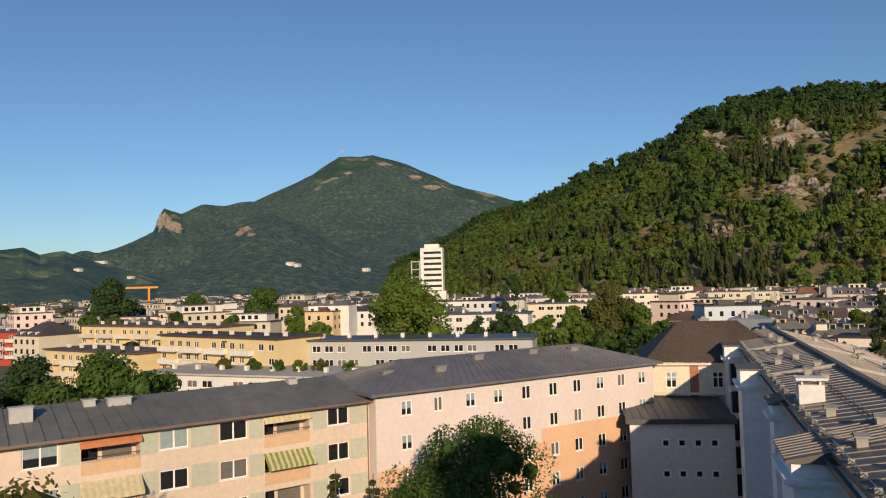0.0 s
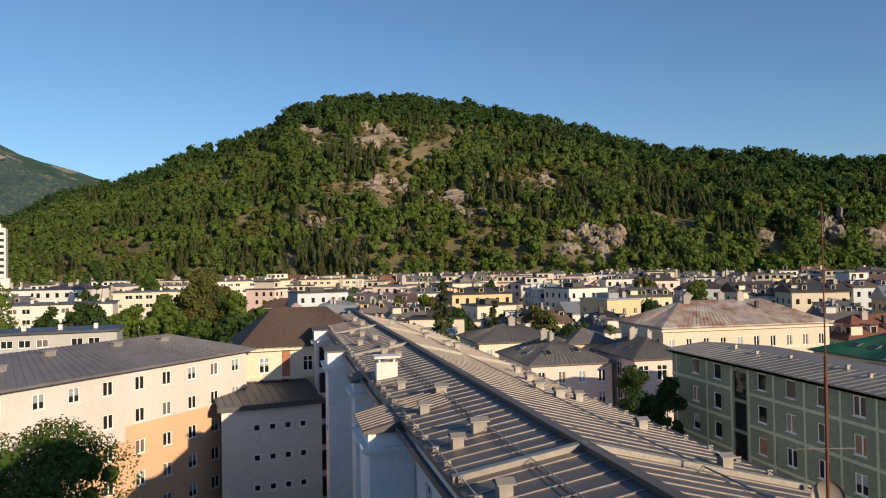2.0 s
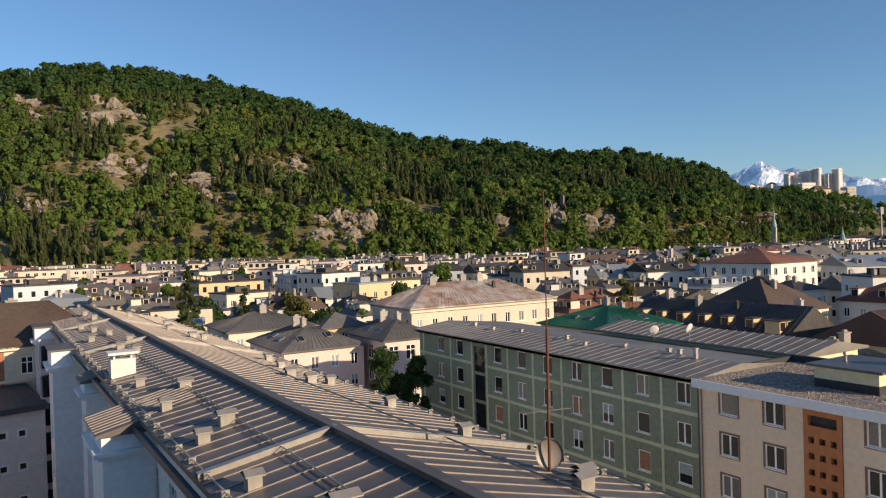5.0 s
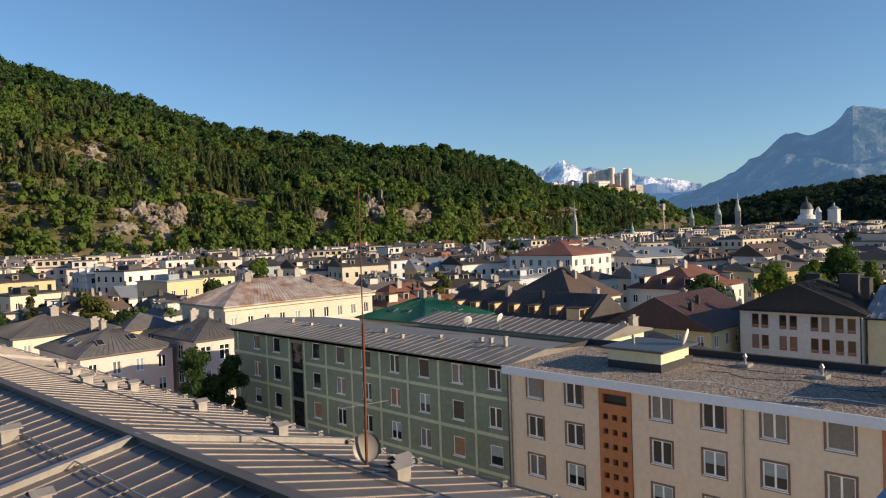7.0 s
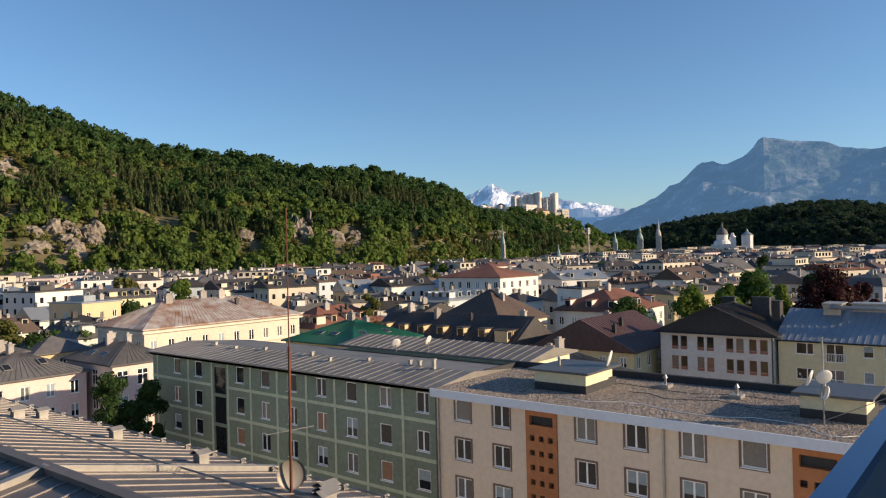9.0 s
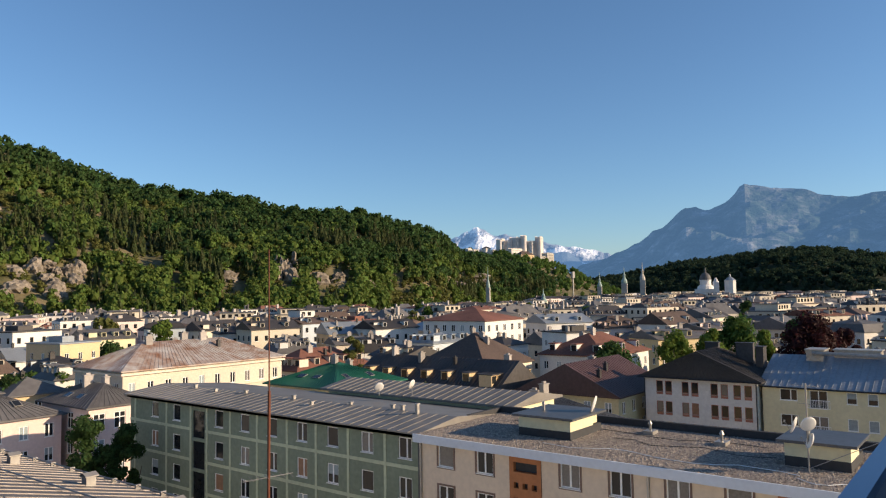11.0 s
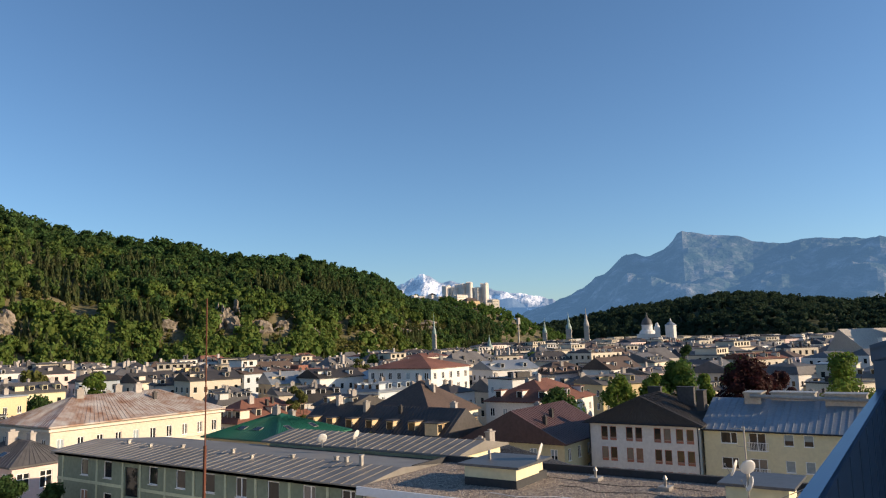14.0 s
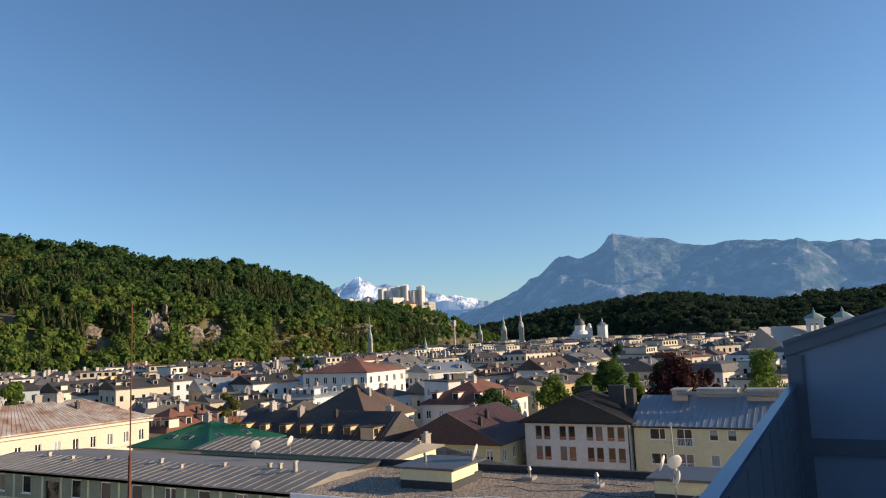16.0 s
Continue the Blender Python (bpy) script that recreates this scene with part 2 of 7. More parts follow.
def wall_with_holes(mesh, length, z0, z1, holes, depth=0.14, slot=0, m=None, slot_of=None):
    """A facade in its own frame (x along, y inward) with openings that have reveals. holes: x0, x1, z0, z1."""
    m = m or Matrix.Identity(4)
    xs = sorted({0.0, length, *[h[0] for h in holes], *[h[1] for h in holes]})
    zs = sorted({z0, z1, *[h[2] for h in holes], *[h[3] for h in holes]})
    for i in range(len(xs) - 1):
        for j in range(len(zs) - 1):
            cx, cz = (xs[i] + xs[i + 1]) / 2, (zs[j] + zs[j + 1]) / 2
            if any(h[0] < cx < h[1] and h[2] < cz < h[3] for h in holes):
                continue
            s = slot_of(cx, cz) if slot_of else slot
            mesh.face([m @ Vector(p) for p in ((xs[i], 0, zs[j]), (xs[i + 1], 0, zs[j]), (xs[i + 1], 0, zs[j + 1]), (xs[i], 0, zs[j + 1]))], s)
    for a, b, c, d in holes:
        s = slot_of(a - 0.02, (c + d) / 2) if slot_of else slot
        for q in (((a, 0, c), (a, depth, c), (a, depth, d), (a, 0, d)), ((b, 0, d), (b, depth, d), (b, depth, c), (b, 0, c)),
                  ((a, 0, d), (a, depth, d), (b, depth, d), (b, 0, d)), ((a, depth, c), (a, 0, c), (b, 0, c), (b, depth, c))):
            mesh.face([m @ Vector(p) for p in q], s)


WINDOWS = {}


def lattice(xs, zs, holes, y0, y1):
    """One connected frame in the x-z plane, y0 to y1 deep: a grid of bars with openings (column, row) left free."""
    q = Mesh()
    nx, nz = len(xs), len(zs)
    q.v = [(x, y, z) for y in (y0, y1) for z in zs for x in xs]

    def at(i, k, back):
        return back * nx * nz + k * nx + i

    def solid(i, k):
        return 0 <= i < nx - 1 and 0 <= k < nz - 1 and (i, k) not in holes

    for i in range(nx - 1):
        for k in range(nz - 1):
            if not solid(i, k):
                continue
            q.f.append((at(i, k, 0), at(i + 1, k, 0), at(i + 1, k + 1, 0), at(i, k + 1, 0)))
            for a, b, free in (((i, k), (i, k + 1), (i - 1, k)), ((i + 1, k + 1), (i + 1, k), (i + 1, k)), ((i + 1, k), (i, k), (i, k - 1)), ((i, k + 1), (i + 1, k + 1), (i, k + 1))):
                if not solid(*free):
                    q.f.append((at(*a, 0), at(*b, 0), at(*b, 1), at(*a, 1)))
    q.m = [0] * len(q.f)
    return q


def window_mesh(w, h, style="two", pane="glass", rim="frame"):
    """Meshes of a window in its opening: frame with its bars, panes, blind and sill; origin at the lower left of the opening."""
    key = (round(w, 2), round(h, 2), style, pane, rim)
    if key not in WINDOWS:
        t, y0, y1 = 0.075, 0.06, 0.12
        xs, zs = [0, t, w - t, w], [0, t, h - t, h]
        cut = {"two": w / 2, "cross": w / 2, "side": w * 0.62}.get(style)
        if cut:
            xs[2:2] = [cut - 0.055, cut + 0.055]
        if style == "cross":
            zs[2:2] = [h * 0.66 - 0.04, h * 0.66 + 0.04]
        holes = {(i, k) for i in range(1, len(xs) - 1, 2) for k in range(1, len(zs) - 1, 2)}
        frame_data = lattice(xs, zs, holes, y0, y1).data("window", M[rim])
        half = h * 0.45 if pane == "half" else h - t
        panes, q = [], Mesh()
        q.face([(t, 0.1, t), (w - t, 0.1, t), (w - t, 0.1, half), (t, 0.1, half)])
        panes.append(("pane", q.data("pane", M["glass" if pane == "half" else pane])))
        if pane == "half":
            q = Mesh()
            q.face([(t, 0.095, half), (w - t, 0.095, half), (w - t, 0.095, h - t), (t, 0.095, h - t)])
            panes.append(("blind", q.data("blind", M["blind"])))
        q = Mesh()
        q.box(-0.05, w + 0.05, -0.07, y0 - 0.003, -0.05, 0.0)
        panes.append(("sill", q.data("sill", M[rim if rim != "red_frame" else "zinc"])))
        WINDOWS[key] = (frame_data, panes)
    return WINDOWS[key]


def put_window(parent, m, x, z, w, h, style="two", pane="glass", rim="frame"):
    frame_data, panes = window_mesh(w, h, style, pane, rim)
    win = part("window", frame_data, None, parent, "", m @ Matrix.Translation((x, 0, z)))
    for piece, data in panes:
        part(piece, data, None, win)
    return win


PANES = ["glass", "glass", "glass", "curtain", "glass", "half", "glass", "glass", "blind", "glass"]


def hip_roof(mesh, w, d, z, rise, over=0.5, inset=None, thick=0.18, slot=0):
    """A hipped roof over 0..w x 0..d; inset 0 makes a gabled one, along its longer side."""
    x0, x1, y0, y1 = -over, w + over, -over, d + over
    if w >= d:
        i = (d / 2 + over) if inset is None else inset
        i, i2 = i if isinstance(i, tuple) else (min(i, (w + 2 * over) / 2 - 0.05),) * 2
        a, b = (x0 + i, d / 2, z + rise), (x1 - i2, d / 2, z + rise)
        faces = [((x0, y0, z), (x1, y0, z), b, a), ((x1, y1, z), (x0, y1, z), a, b), ((x1, y0, z), (x1, y1, z), b), ((x0, y1, z), (x0, y0, z), a)]
    else:
        i = (w / 2 + over) if inset is None else inset
        i, i2 = i if isinstance(i, tuple) else (min(i, (d + 2 * over) / 2 - 0.05),) * 2
        a, b = (w / 2, y0 + i, z + rise), (w / 2, y1 - i2, z + rise)
        faces = [((x1, y0, z), (x1, y1, z), b, a), ((x0, y1, z), (x0, y0, z), a, b), ((x0, y0, z), (x1, y0, z), a), ((x1, y1, z), (x0, y1, z), b)]
    for f in faces:
        mesh.face(f, slot)
    mesh.box(x0, x1, y0, y1, z - thick, z - 0.01, slot)
    return a, b


def seams(mesh, p00, p10, p11, p01, step, high=0.05, wide=0.05):
    """Raised standing seams on the sloping face p00 p10 (eave) p11 p01 (ridge), one every step along the eave."""
    p00, p10, p11, p01 = (Vector(p) for p in (p00, p10, p11, p01))
    n = max(1, int((p10 - p00).length / step))
    up = (p10 - p00).cross(p01 - p00).normalized() * high
    side = (p10 - p00).normalized() * wide / 2
    for i in range(1, n):
        a, b = p00.lerp(p10, i / n), p01.lerp(p11, i / n)
        mesh.face((a - side, a - side + up, b - side + up, b - side))
        mesh.face((a + side, b + side, b + side + up, a + side + up))
        mesh.face((a - side + up, a + side + up, b + side + up, b - side + up))


def chimney_mesh(w, d, h, pot=True):
    q = Mesh()
    q.box(-w / 2, w / 2, -d / 2, d / 2, -1.5, h)
    q.box(-w / 2 - 0.08, w / 2 + 0.08, -d / 2 - 0.08, d / 2 + 0.08, h, h + 0.12)
    if pot:
        q.box(-w / 4, w / 4, -d / 4, d / 4, h + 0.12, h + 0.35)
    return q


CHIMNEYS = [chimney_mesh(0.6, 0.95, 1.0).data("chimney", M["chimney"]), chimney_mesh(1.1, 0.55, 1.15).data("chimney", M["chimney"]), chimney_mesh(0.5, 0.5, 0.9).data("chimney", M["slate"])]


def dormer_mesh(w, h, roof_mat, wall_mat):
    q = Mesh()
    q.box(-w / 2, w / 2, 0, 2.2, -0.4, h, 0)
    q.box(-w / 2 - 0.15, w / 2 + 0.15, -0.25, 2.6, h, h + 0.14, 1)
    q.box(-w / 2 + 0.15, w / 2 - 0.15, -0.03, 0.0, 0.15, h - 0.15, 2)
    return q.data("dormer", [wall_mat, roof_mat, M["glass"]])


def house(x, y, w, d, h, turn=0.0, roof="hip", rise=3.0, wall="cream", cover="grey_roof", floors=4, bays=(5, 4), sides="sw", near=True, label="", category="house",
          chimneys=2, dormers=0, win=(1.0, 1.55), over=0.5, style="two", group="", rim="frame", seam=0.0, seed=0, lowest=0, inset=None, name="house"):
    """A building with its lower left corner at x, y. sides: those of s, e, n, w that carry windows. lowest: the first storey that is built with windows."""
    rnd = random.Random(seed or int(x * 13 + y * 7))
    at = pose(x, y, 0, 0, 0, turn)
    root = thing(name, label or "plastered town house with a " + ("flat" if roof == "flat" else "pitched") + " roof", category, at, group)
    q = Mesh()
    fl = h / (floors + 0.25)
    frames = {"s": (along(0, 0, 1, 0), w, bays[0]), "e": (along(w, 0, 0, 1), d, bays[1]), "n": (along(w, d, -1, 0), w, bays[0]), "w": (along(0, d, 0, -1), d, bays[1])}
    joined = Mesh()
    for s, (m, length, count) in frames.items():
        holes = []
        if s in sides and count:
            step = length / count
            for k in range(lowest, floors):
                for i in range(count):
                    x0, z0 = (i + 0.5) * step - win[0] / 2, k * fl + 0.95
                    holes.append((x0, x0 + win[0], z0, z0 + win[1]))
        wall_with_holes(q, length, 0, h, holes if near else [], 0.14, 0, m)
        for a, b, c, e in holes:
            if near:
                put_window(root, m, a, c, b - a, e - c, style, rnd.choice(PANES), rim)
            else:
                joined.face([m @ Vector(p) for p in ((a, -0.03, c), (b, -0.03, c), (b, -0.03, e), (a, -0.03, e))], 1)
                joined.box(a - 0.1, b + 0.1, -0.06, 0.0, c - 0.12, c, 0, m)
    q.face([(0, 0, h), (w, 0, h), (w, d, h), (0, d, h)])
    part("wall", q, M[wall], root)
    if joined.f:
        tagged(part("glazing", joined, [M["frame"], M["glass"]], root), kind="stuff")
    r = Mesh()
    if roof == "flat":
        r.box(-0.25, w + 0.25, -0.25, d + 0.25, h, h + 0.3)
        r.box(w * 0.3, w * 0.6, d * 0.3, d * 0.7, h + 0.3, h + 1.6)
        top = [(w * 0.2, d * 0.5, h + 0.3), (w * 0.8, d * 0.5, h + 0.3)]
    elif roof == "mansard":
        k = 1.3
        for f in (((-over, -over, h), (w + over, -over, h), (w - k, k, h + rise * 0.7), (k, k, h + rise * 0.7)), ((w + over, -over, h), (w + over, d + over, h), (w - k, d - k, h + rise * 0.7), (w - k, k, h + rise * 0.7)),
                  ((w + over, d + over, h), (-over, d + over, h), (k, d - k, h + rise * 0.7), (w - k, d - k, h + rise * 0.7)), ((-over, d + over, h), (-over, -over, h), (k, k, h + rise * 0.7), (k, d - k, h + rise * 0.7))):
            r.face(f)
        sub = Mesh()
        top = hip_roof(sub, w - 2 * k, d - 2 * k, h + rise * 0.7, rise * 0.4, 0.02)
        base = len(r.v)
        r.v += [(p[0] + k, p[1] + k, p[2]) for p in sub.v]
        r.f += [tuple(base + i for i in f) for f in sub.f]
        r.m += sub.m
    else:
        top = hip_roof(r, w, d, h, rise, over, 0.0 if roof == "gable" else inset)
        if seam:
            body, r = r, Mesh()
            a, b = top
            if w >= d:
                seams(r, (-over, -over, h), (w + over, -over, h), b, a, seam)
                if roof == "hip":
                    seams(r, (-over, d + over, h), (-over, -over, h), a, a, seam)
                    seams(r, (w + over, -over, h), (w + over, d + over, h), b, b, seam)
            else:
                seams(r, (-over, d + over, h), (-over, -over, h), a, b, seam)
                if roof == "hip":
                    seams(r, (-over, -over, h), (w + over, -over, h), a, a, seam)
            tagged(part("seams", r, M[cover], root), kind="stuff")
            r = body
        if roof == "gable":
            g = Mesh()
            if w >= d:
                for gx in (0, w):
                    g.face([(gx, 0, h), (gx, d, h), (gx, d / 2, h + rise * 0.94)])
            else:
                for gy in (0, d):
                    g.face([(0, gy, h), (w, gy, h), (w / 2, gy, h + rise * 0.94)])
            part("gable", g, M[wall], root)
    roof_ob = part("roof", r, M[cover], root)
    for i in range(chimneys):
        f = (i + 0.5) / chimneys + rnd.uniform(-0.1, 0.1)
        p = Vector(top[0]).lerp(Vector(top[1]), f)
        off = rnd.uniform(-0.25, 0.25) * min(w, d)
        p += Vector((0, off, 0)) if w >= d else Vector((off, 0, 0))
        p.z -= 0 if roof == "flat" else abs(off) / (min(w, d) / 2 + over) * rise
        part("chimney", rnd.choice(CHIMNEYS), None, root, "", Matrix.Translation(p))
    if dormers and roof != "flat":
        dm = dormer_mesh(1.3, 1.35, M[cover], M[wall])
        for s, m, length in (("s", frames["s"][0], w), ("w", frames["w"][0], d), ("e", frames["e"][0], d)):
            if s in sides:
                slope = rise / (min(w, d) / 2 + over) if roof != "mansard" else rise * 0.7 / 1.8
                for i in range(dormers):
                    part("dormer", dm, None, root, "", m @ Matrix.Translation(((i + 0.5) * length / dormers, 0.9, h + (0.9 + over) * slope * 0.8)))
    return root


def clumps(rnd, count, spread, size):
    """Centres and radii of the leaf masses that make up a crown, from a lower dome to its top."""
    out = []
    for _ in range(count):
        a, r, t = rnd.uniform(0, 2 * math.pi), math.sqrt(rnd.random()), rnd.random()
        k = math.sin(math.pi * min(0.98, 0.18 + 0.78 * t)) ** 0.7
        out.append((Vector((spread[0] * r * k * math.cos(a), spread[0] * r * k * math.sin(a), spread[1] * t)), size * rnd.uniform(0.65, 1.25)))
    return out


def leaf_cloud(seed, balls, per, leaf):
    """Small leaf faces on the outside of the given balls, as one mesh."""
    g = np.random.default_rng(seed)
    c = np.array([[*p, r] for p, r in balls])
    k = np.repeat(np.arange(len(c)), per)
    d = g.normal(size=(len(k), 3))
    d[:, 2] = d[:, 2] * 0.9 + 0.25
    d /= np.linalg.norm(d, axis=1)[:, None]
    p = c[k, :3] + d * c[k, 3:4] * g.uniform(0.75, 1.06, (len(k), 1))
    n = d + g.normal(size=d.shape) * 0.5
    n /= np.linalg.norm(n, axis=1)[:, None]
    t = np.cross(n, g.normal(size=n.shape))
    t /= np.linalg.norm(t, axis=1)[:, None]
    b = np.cross(n, t)
    s = leaf * g.uniform(0.6, 1.4, (len(k), 1))
    v = np.stack([p - t * s, p + b * s * 0.6, p + t * s, p - b * s * 0.6], 1).reshape(-1, 3)
    return v, np.arange(len(v)).reshape(-1, 4)


def ball():
    bm = bmesh.new()
    bmesh.ops.create_icosphere(bm, subdivisions=1, radius=1)
    out = [tuple(p.co) for p in bm.verts], [tuple(p.index for p in f.verts) for f in bm.faces]
    bm.free()
    return out


BALL = ball()


def tree(x, y, height, width, foot=0.0, leaf="leaf", shape="round", seed=1, dense=1.0, leaf_size=0.16, label="", low=0.22, core=0.62, name="tree"):
    rnd = random.Random(seed)
    root = thing(name, label or "broad leafy green tree", "tree", pose(x, y, foot, 0, 0, rnd.uniform(0, 360)))
    q = Mesh()
    if shape == "conifer":
        q.bar((0, 0, 0), (0, 0, height), 0.02 * height, 8, 0, 0.02)
        balls = []
        layers = int(height * 1.6)
        for i in range(layers):
            t = i / layers
            z, r = height * (low * 0.5 + (1 - low * 0.5) * t), width / 2 * (1 - t) ** 0.85 * rnd.uniform(0.75, 1.1) + 0.1
            for j in range(max(3, int(7 * (1 - t)))):
                a = rnd.uniform(0, 6.28)
                for u in (0.4, 0.75, 1.0):
                    balls.append((Vector((r * u * math.cos(a), r * u * math.sin(a), z - 0.22 * r * u)), max(0.15, 0.3 * r * (1.15 - 0.5 * u))))
        per = max(6, int(11 * dense))
    else:
        base = height * low
        q.bar((0, 0, -0.3), (0.1, 0.05, base * 1.4), 0.022 * height, 8, 0, 0.014 * height)
        for i in range(8):
            a = i * 0.785 + rnd.uniform(-0.3, 0.3)
            tip = (width * 0.33 * math.cos(a), width * 0.33 * math.sin(a), base + (height - base) * rnd.uniform(0.4, 0.8))
            q.bar((0.1, 0.05, base * rnd.uniform(0.9, 1.35)), tip, 0.009 * height, 5, 0, 0.002 * height)
        n = int(22 + 17 * dense)
        balls = [(p + Vector((0, 0, base)), r) for p, r in clumps(rnd, n, (width / 2 * 0.86, (height - base) * 0.92), min(width, height - base) * (0.155 if shape == "round" else 0.13))]
        per = int(80 + 42 * dense)
    part("trunk", q, M["bark"], root)
    v, f = leaf_cloud(seed, balls, per, leaf_size)
    v, f = v.tolist(), f.tolist()
    if shape != "conifer":
        for p, r in balls:
            k = len(v)
            v += [(p.x + c[0] * r * core, p.y + c[1] * r * core, p.z + c[2] * r * core) for c in BALL[0]]
            f += [[k + i for i in t] for t in BALL[1]]
    me = bpy.data.meshes.new("crown")
    me.from_pydata(v, [], f)
    me.materials.append(M[leaf])
    part("crown", me, None, root)
    return root


def polar(az, dist, z=0.0):
    return Vector((-math.sin(radians(az)) * dist, math.cos(radians(az)) * dist, z))


# ---- ground, hills, mountains ----
def ground_material():
    m = mat("ground_cover", (0.10, 0.115, 0.06), 0.95, second=(0.11, 0.105, 0.095), big=0.02, grain=0.2)
    return m


q = Mesh()
rings = [0, 30, 60, 120, 250, 500, 1000, 2000, 3500, 4900]
for i in range(len(rings) - 1):
    for j in range(72):
        a0, a1 = j * 5, j * 5 + 5
        if i == 0:
            q.face([polar(a0, 0), polar(a1, rings[1])[:], polar(a0, rings[1])][::-1])
        else:
            q.face([polar(a0, rings[i]), polar(a0, rings[i + 1]), polar(a1, rings[i + 1]), polar(a1, rings[i])][::-1])
tagged(part("ground", q, ground_material()), "grey-green valley floor under the town", "ground", kind="structure")


def lerp_list(points, a):
    """Linear reading of (position, value, ...) rows sorted by falling position."""
    if a >= points[0][0]:
        return points[0][1:]
    for p, n in zip(points, points[1:]):
        if a >= n[0]:
            f = (p[0] - a) / (p[0] - n[0])
            return tuple(u + (v - u) * f for u, v in zip(p[1:], n[1:]))
    return points[-1][1:]


class Ridge:
    """A hill: control rows of azimuth, skyline elevation, distance of foot and of crest; a slope between them and a back that falls."""

    def __init__(self, rows, less=0.0, rough=6.0, scale=120.0, steep=0.9, foot=0.0, jag=0.0):
        self.jag = jag
        self.rows, self.less, self.rough, self.scale, self.steep, self.foot = rows, less, rough, scale, steep, foot

    def at(self, a, w):
        el, d0, d1 = lerp_list(self.rows, a)
        top = max(self.foot + 1.0, 25 + d1 * math.tan(radians(el)) - self.less)
        d = d0 + (d1 - d0) * w
        if w <= 1:
            s = w ** self.steep
            z = self.foot - 3 + (top - self.foot + 3) * s
        else:
            z = top - (w - 1) * (top - self.foot) * 1.6
        p = polar(a, d)
        k = math.sin(math.pi * min(1, max(0, w))) if w < 1 else 0
        z += self.rough * k * (noise.fractal(p / self.scale, 1.0, 2.0, 5) + 0.5 * abs(noise.noise(p / self.scale * 2.3)))
        if self.jag:
            z += self.jag * min(1, max(0, w)) * (noise.fractal(p / self.scale * 3.0, 0.8, 2.2, 6))
        return Vector((p.x, p.y, z))

    def mesh(self, na, nw, back=1.35):
        a0, a1 = self.rows[0][0], self.rows[-1][0]
        v = [self.at(a0 + (a1 - a0) * i / na, back * j / nw) for i in range(na + 1) for j in range(nw + 1)]
        f = [(i * (nw + 1) + j, i * (nw + 1) + j + 1, (i + 1) * (nw + 1) + j + 1, (i + 1) * (nw + 1) + j) for i in range(na) for j in range(nw)]
        q = Mesh()
        q.v, q.f, q.m = [tuple(p) for p in v], f, [0] * len(f)
        return q

    def find(self, a, el):
        """The place on the slope that shows at azimuth a and elevation el from the terrace."""
        for i in range(1, 101):
            p = self.at(a, i / 100)
            if math.degrees(math.atan2(p.z - 25, math.hypot(p.x, p.y))) >= el:
                return p, i / 100
        return self.at(a, 1.0), 1.0


def crown_template(seed, conifer):
    """A small far tree: a dark core under a ragged coat of leaf faces; unit height, unit width."""
    g = np.random.default_rng(seed)
    rnd = random.Random(seed)
    if conifer:
        n = 64
        t = g.uniform(0.08, 1.0, n)
        a = g.uniform(0, 6.28, n)
        r = 0.5 * (1 - t) ** 0.8 * g.uniform(0.6, 1.1, n)
        p = np.stack([r * np.cos(a), r * np.sin(a), t], 1)
        d = np.stack([np.cos(a), np.sin(a), 0.5 + 0 * a], 1)
        size = 0.06 + 0.08 * (1 - t)
        core = [(0.3 * math.cos(k * 1.05), 0.3 * math.sin(k * 1.05), 0.05) for k in range(6)] + [(0, 0, 0.92)]
        core_faces = [(k, (k + 1) % 6, 6) for k in range(6)]
    else:
        balls = [((rnd.uniform(-0.24, 0.24), rnd.uniform(-0.24, 0.24), rnd.uniform(0.38, 0.78)), rnd.uniform(0.17, 0.27)) for _ in range(6)]
        n = 84
        k = g.integers(0, 6, n)
        d = g.normal(size=(n, 3))
        d[:, 2] = np.abs(d[:, 2]) * 0.9 - 0.15
        d /= np.linalg.norm(d, axis=1)[:, None]
        p = np.array([balls[i][0] for i in k]) + d * np.array([balls[i][1] for i in k])[:, None]
        size = g.uniform(0.045, 0.105, n)
        bm = bmesh.new()
        bmesh.ops.create_icosphere(bm, subdivisions=1, radius=1)
        core = [(v.co.x * 0.30, v.co.y * 0.30, 0.48 + v.co.z * 0.28) for v in bm.verts]
        core_faces = [tuple(v.index for v in f.verts) for f in bm.faces]
        bm.free()
    nrm = d + g.normal(size=(n, 3)) * 0.45
    nrm /= np.linalg.norm(nrm, axis=1)[:, None]
    t = np.cross(nrm, g.normal(size=(n, 3)))
    t /= np.linalg.norm(t, axis=1)[:, None]
    b = np.cross(nrm, t)
    s = size[:, None] if np.ndim(size) else size
    tri = np.stack([p - t * s - b * s * 0.6, p + t * s - b * s * 0.5, p + t * s * 0.7 + b * s, p - t * s * 0.8 + b * s * 0.8], 1).reshape(-1, 3)
    v = np.concatenate([tri, np.array(core)])
    f4 = np.arange(4 * n).reshape(-1, 4)
    return v, f4, [tuple(4 * n + i for i in f) for f in core_faces]


BROAD = [crown_template(s, False) for s in range(5)]
NEEDLE = [crown_template(20 + s, True) for s in range(4)]


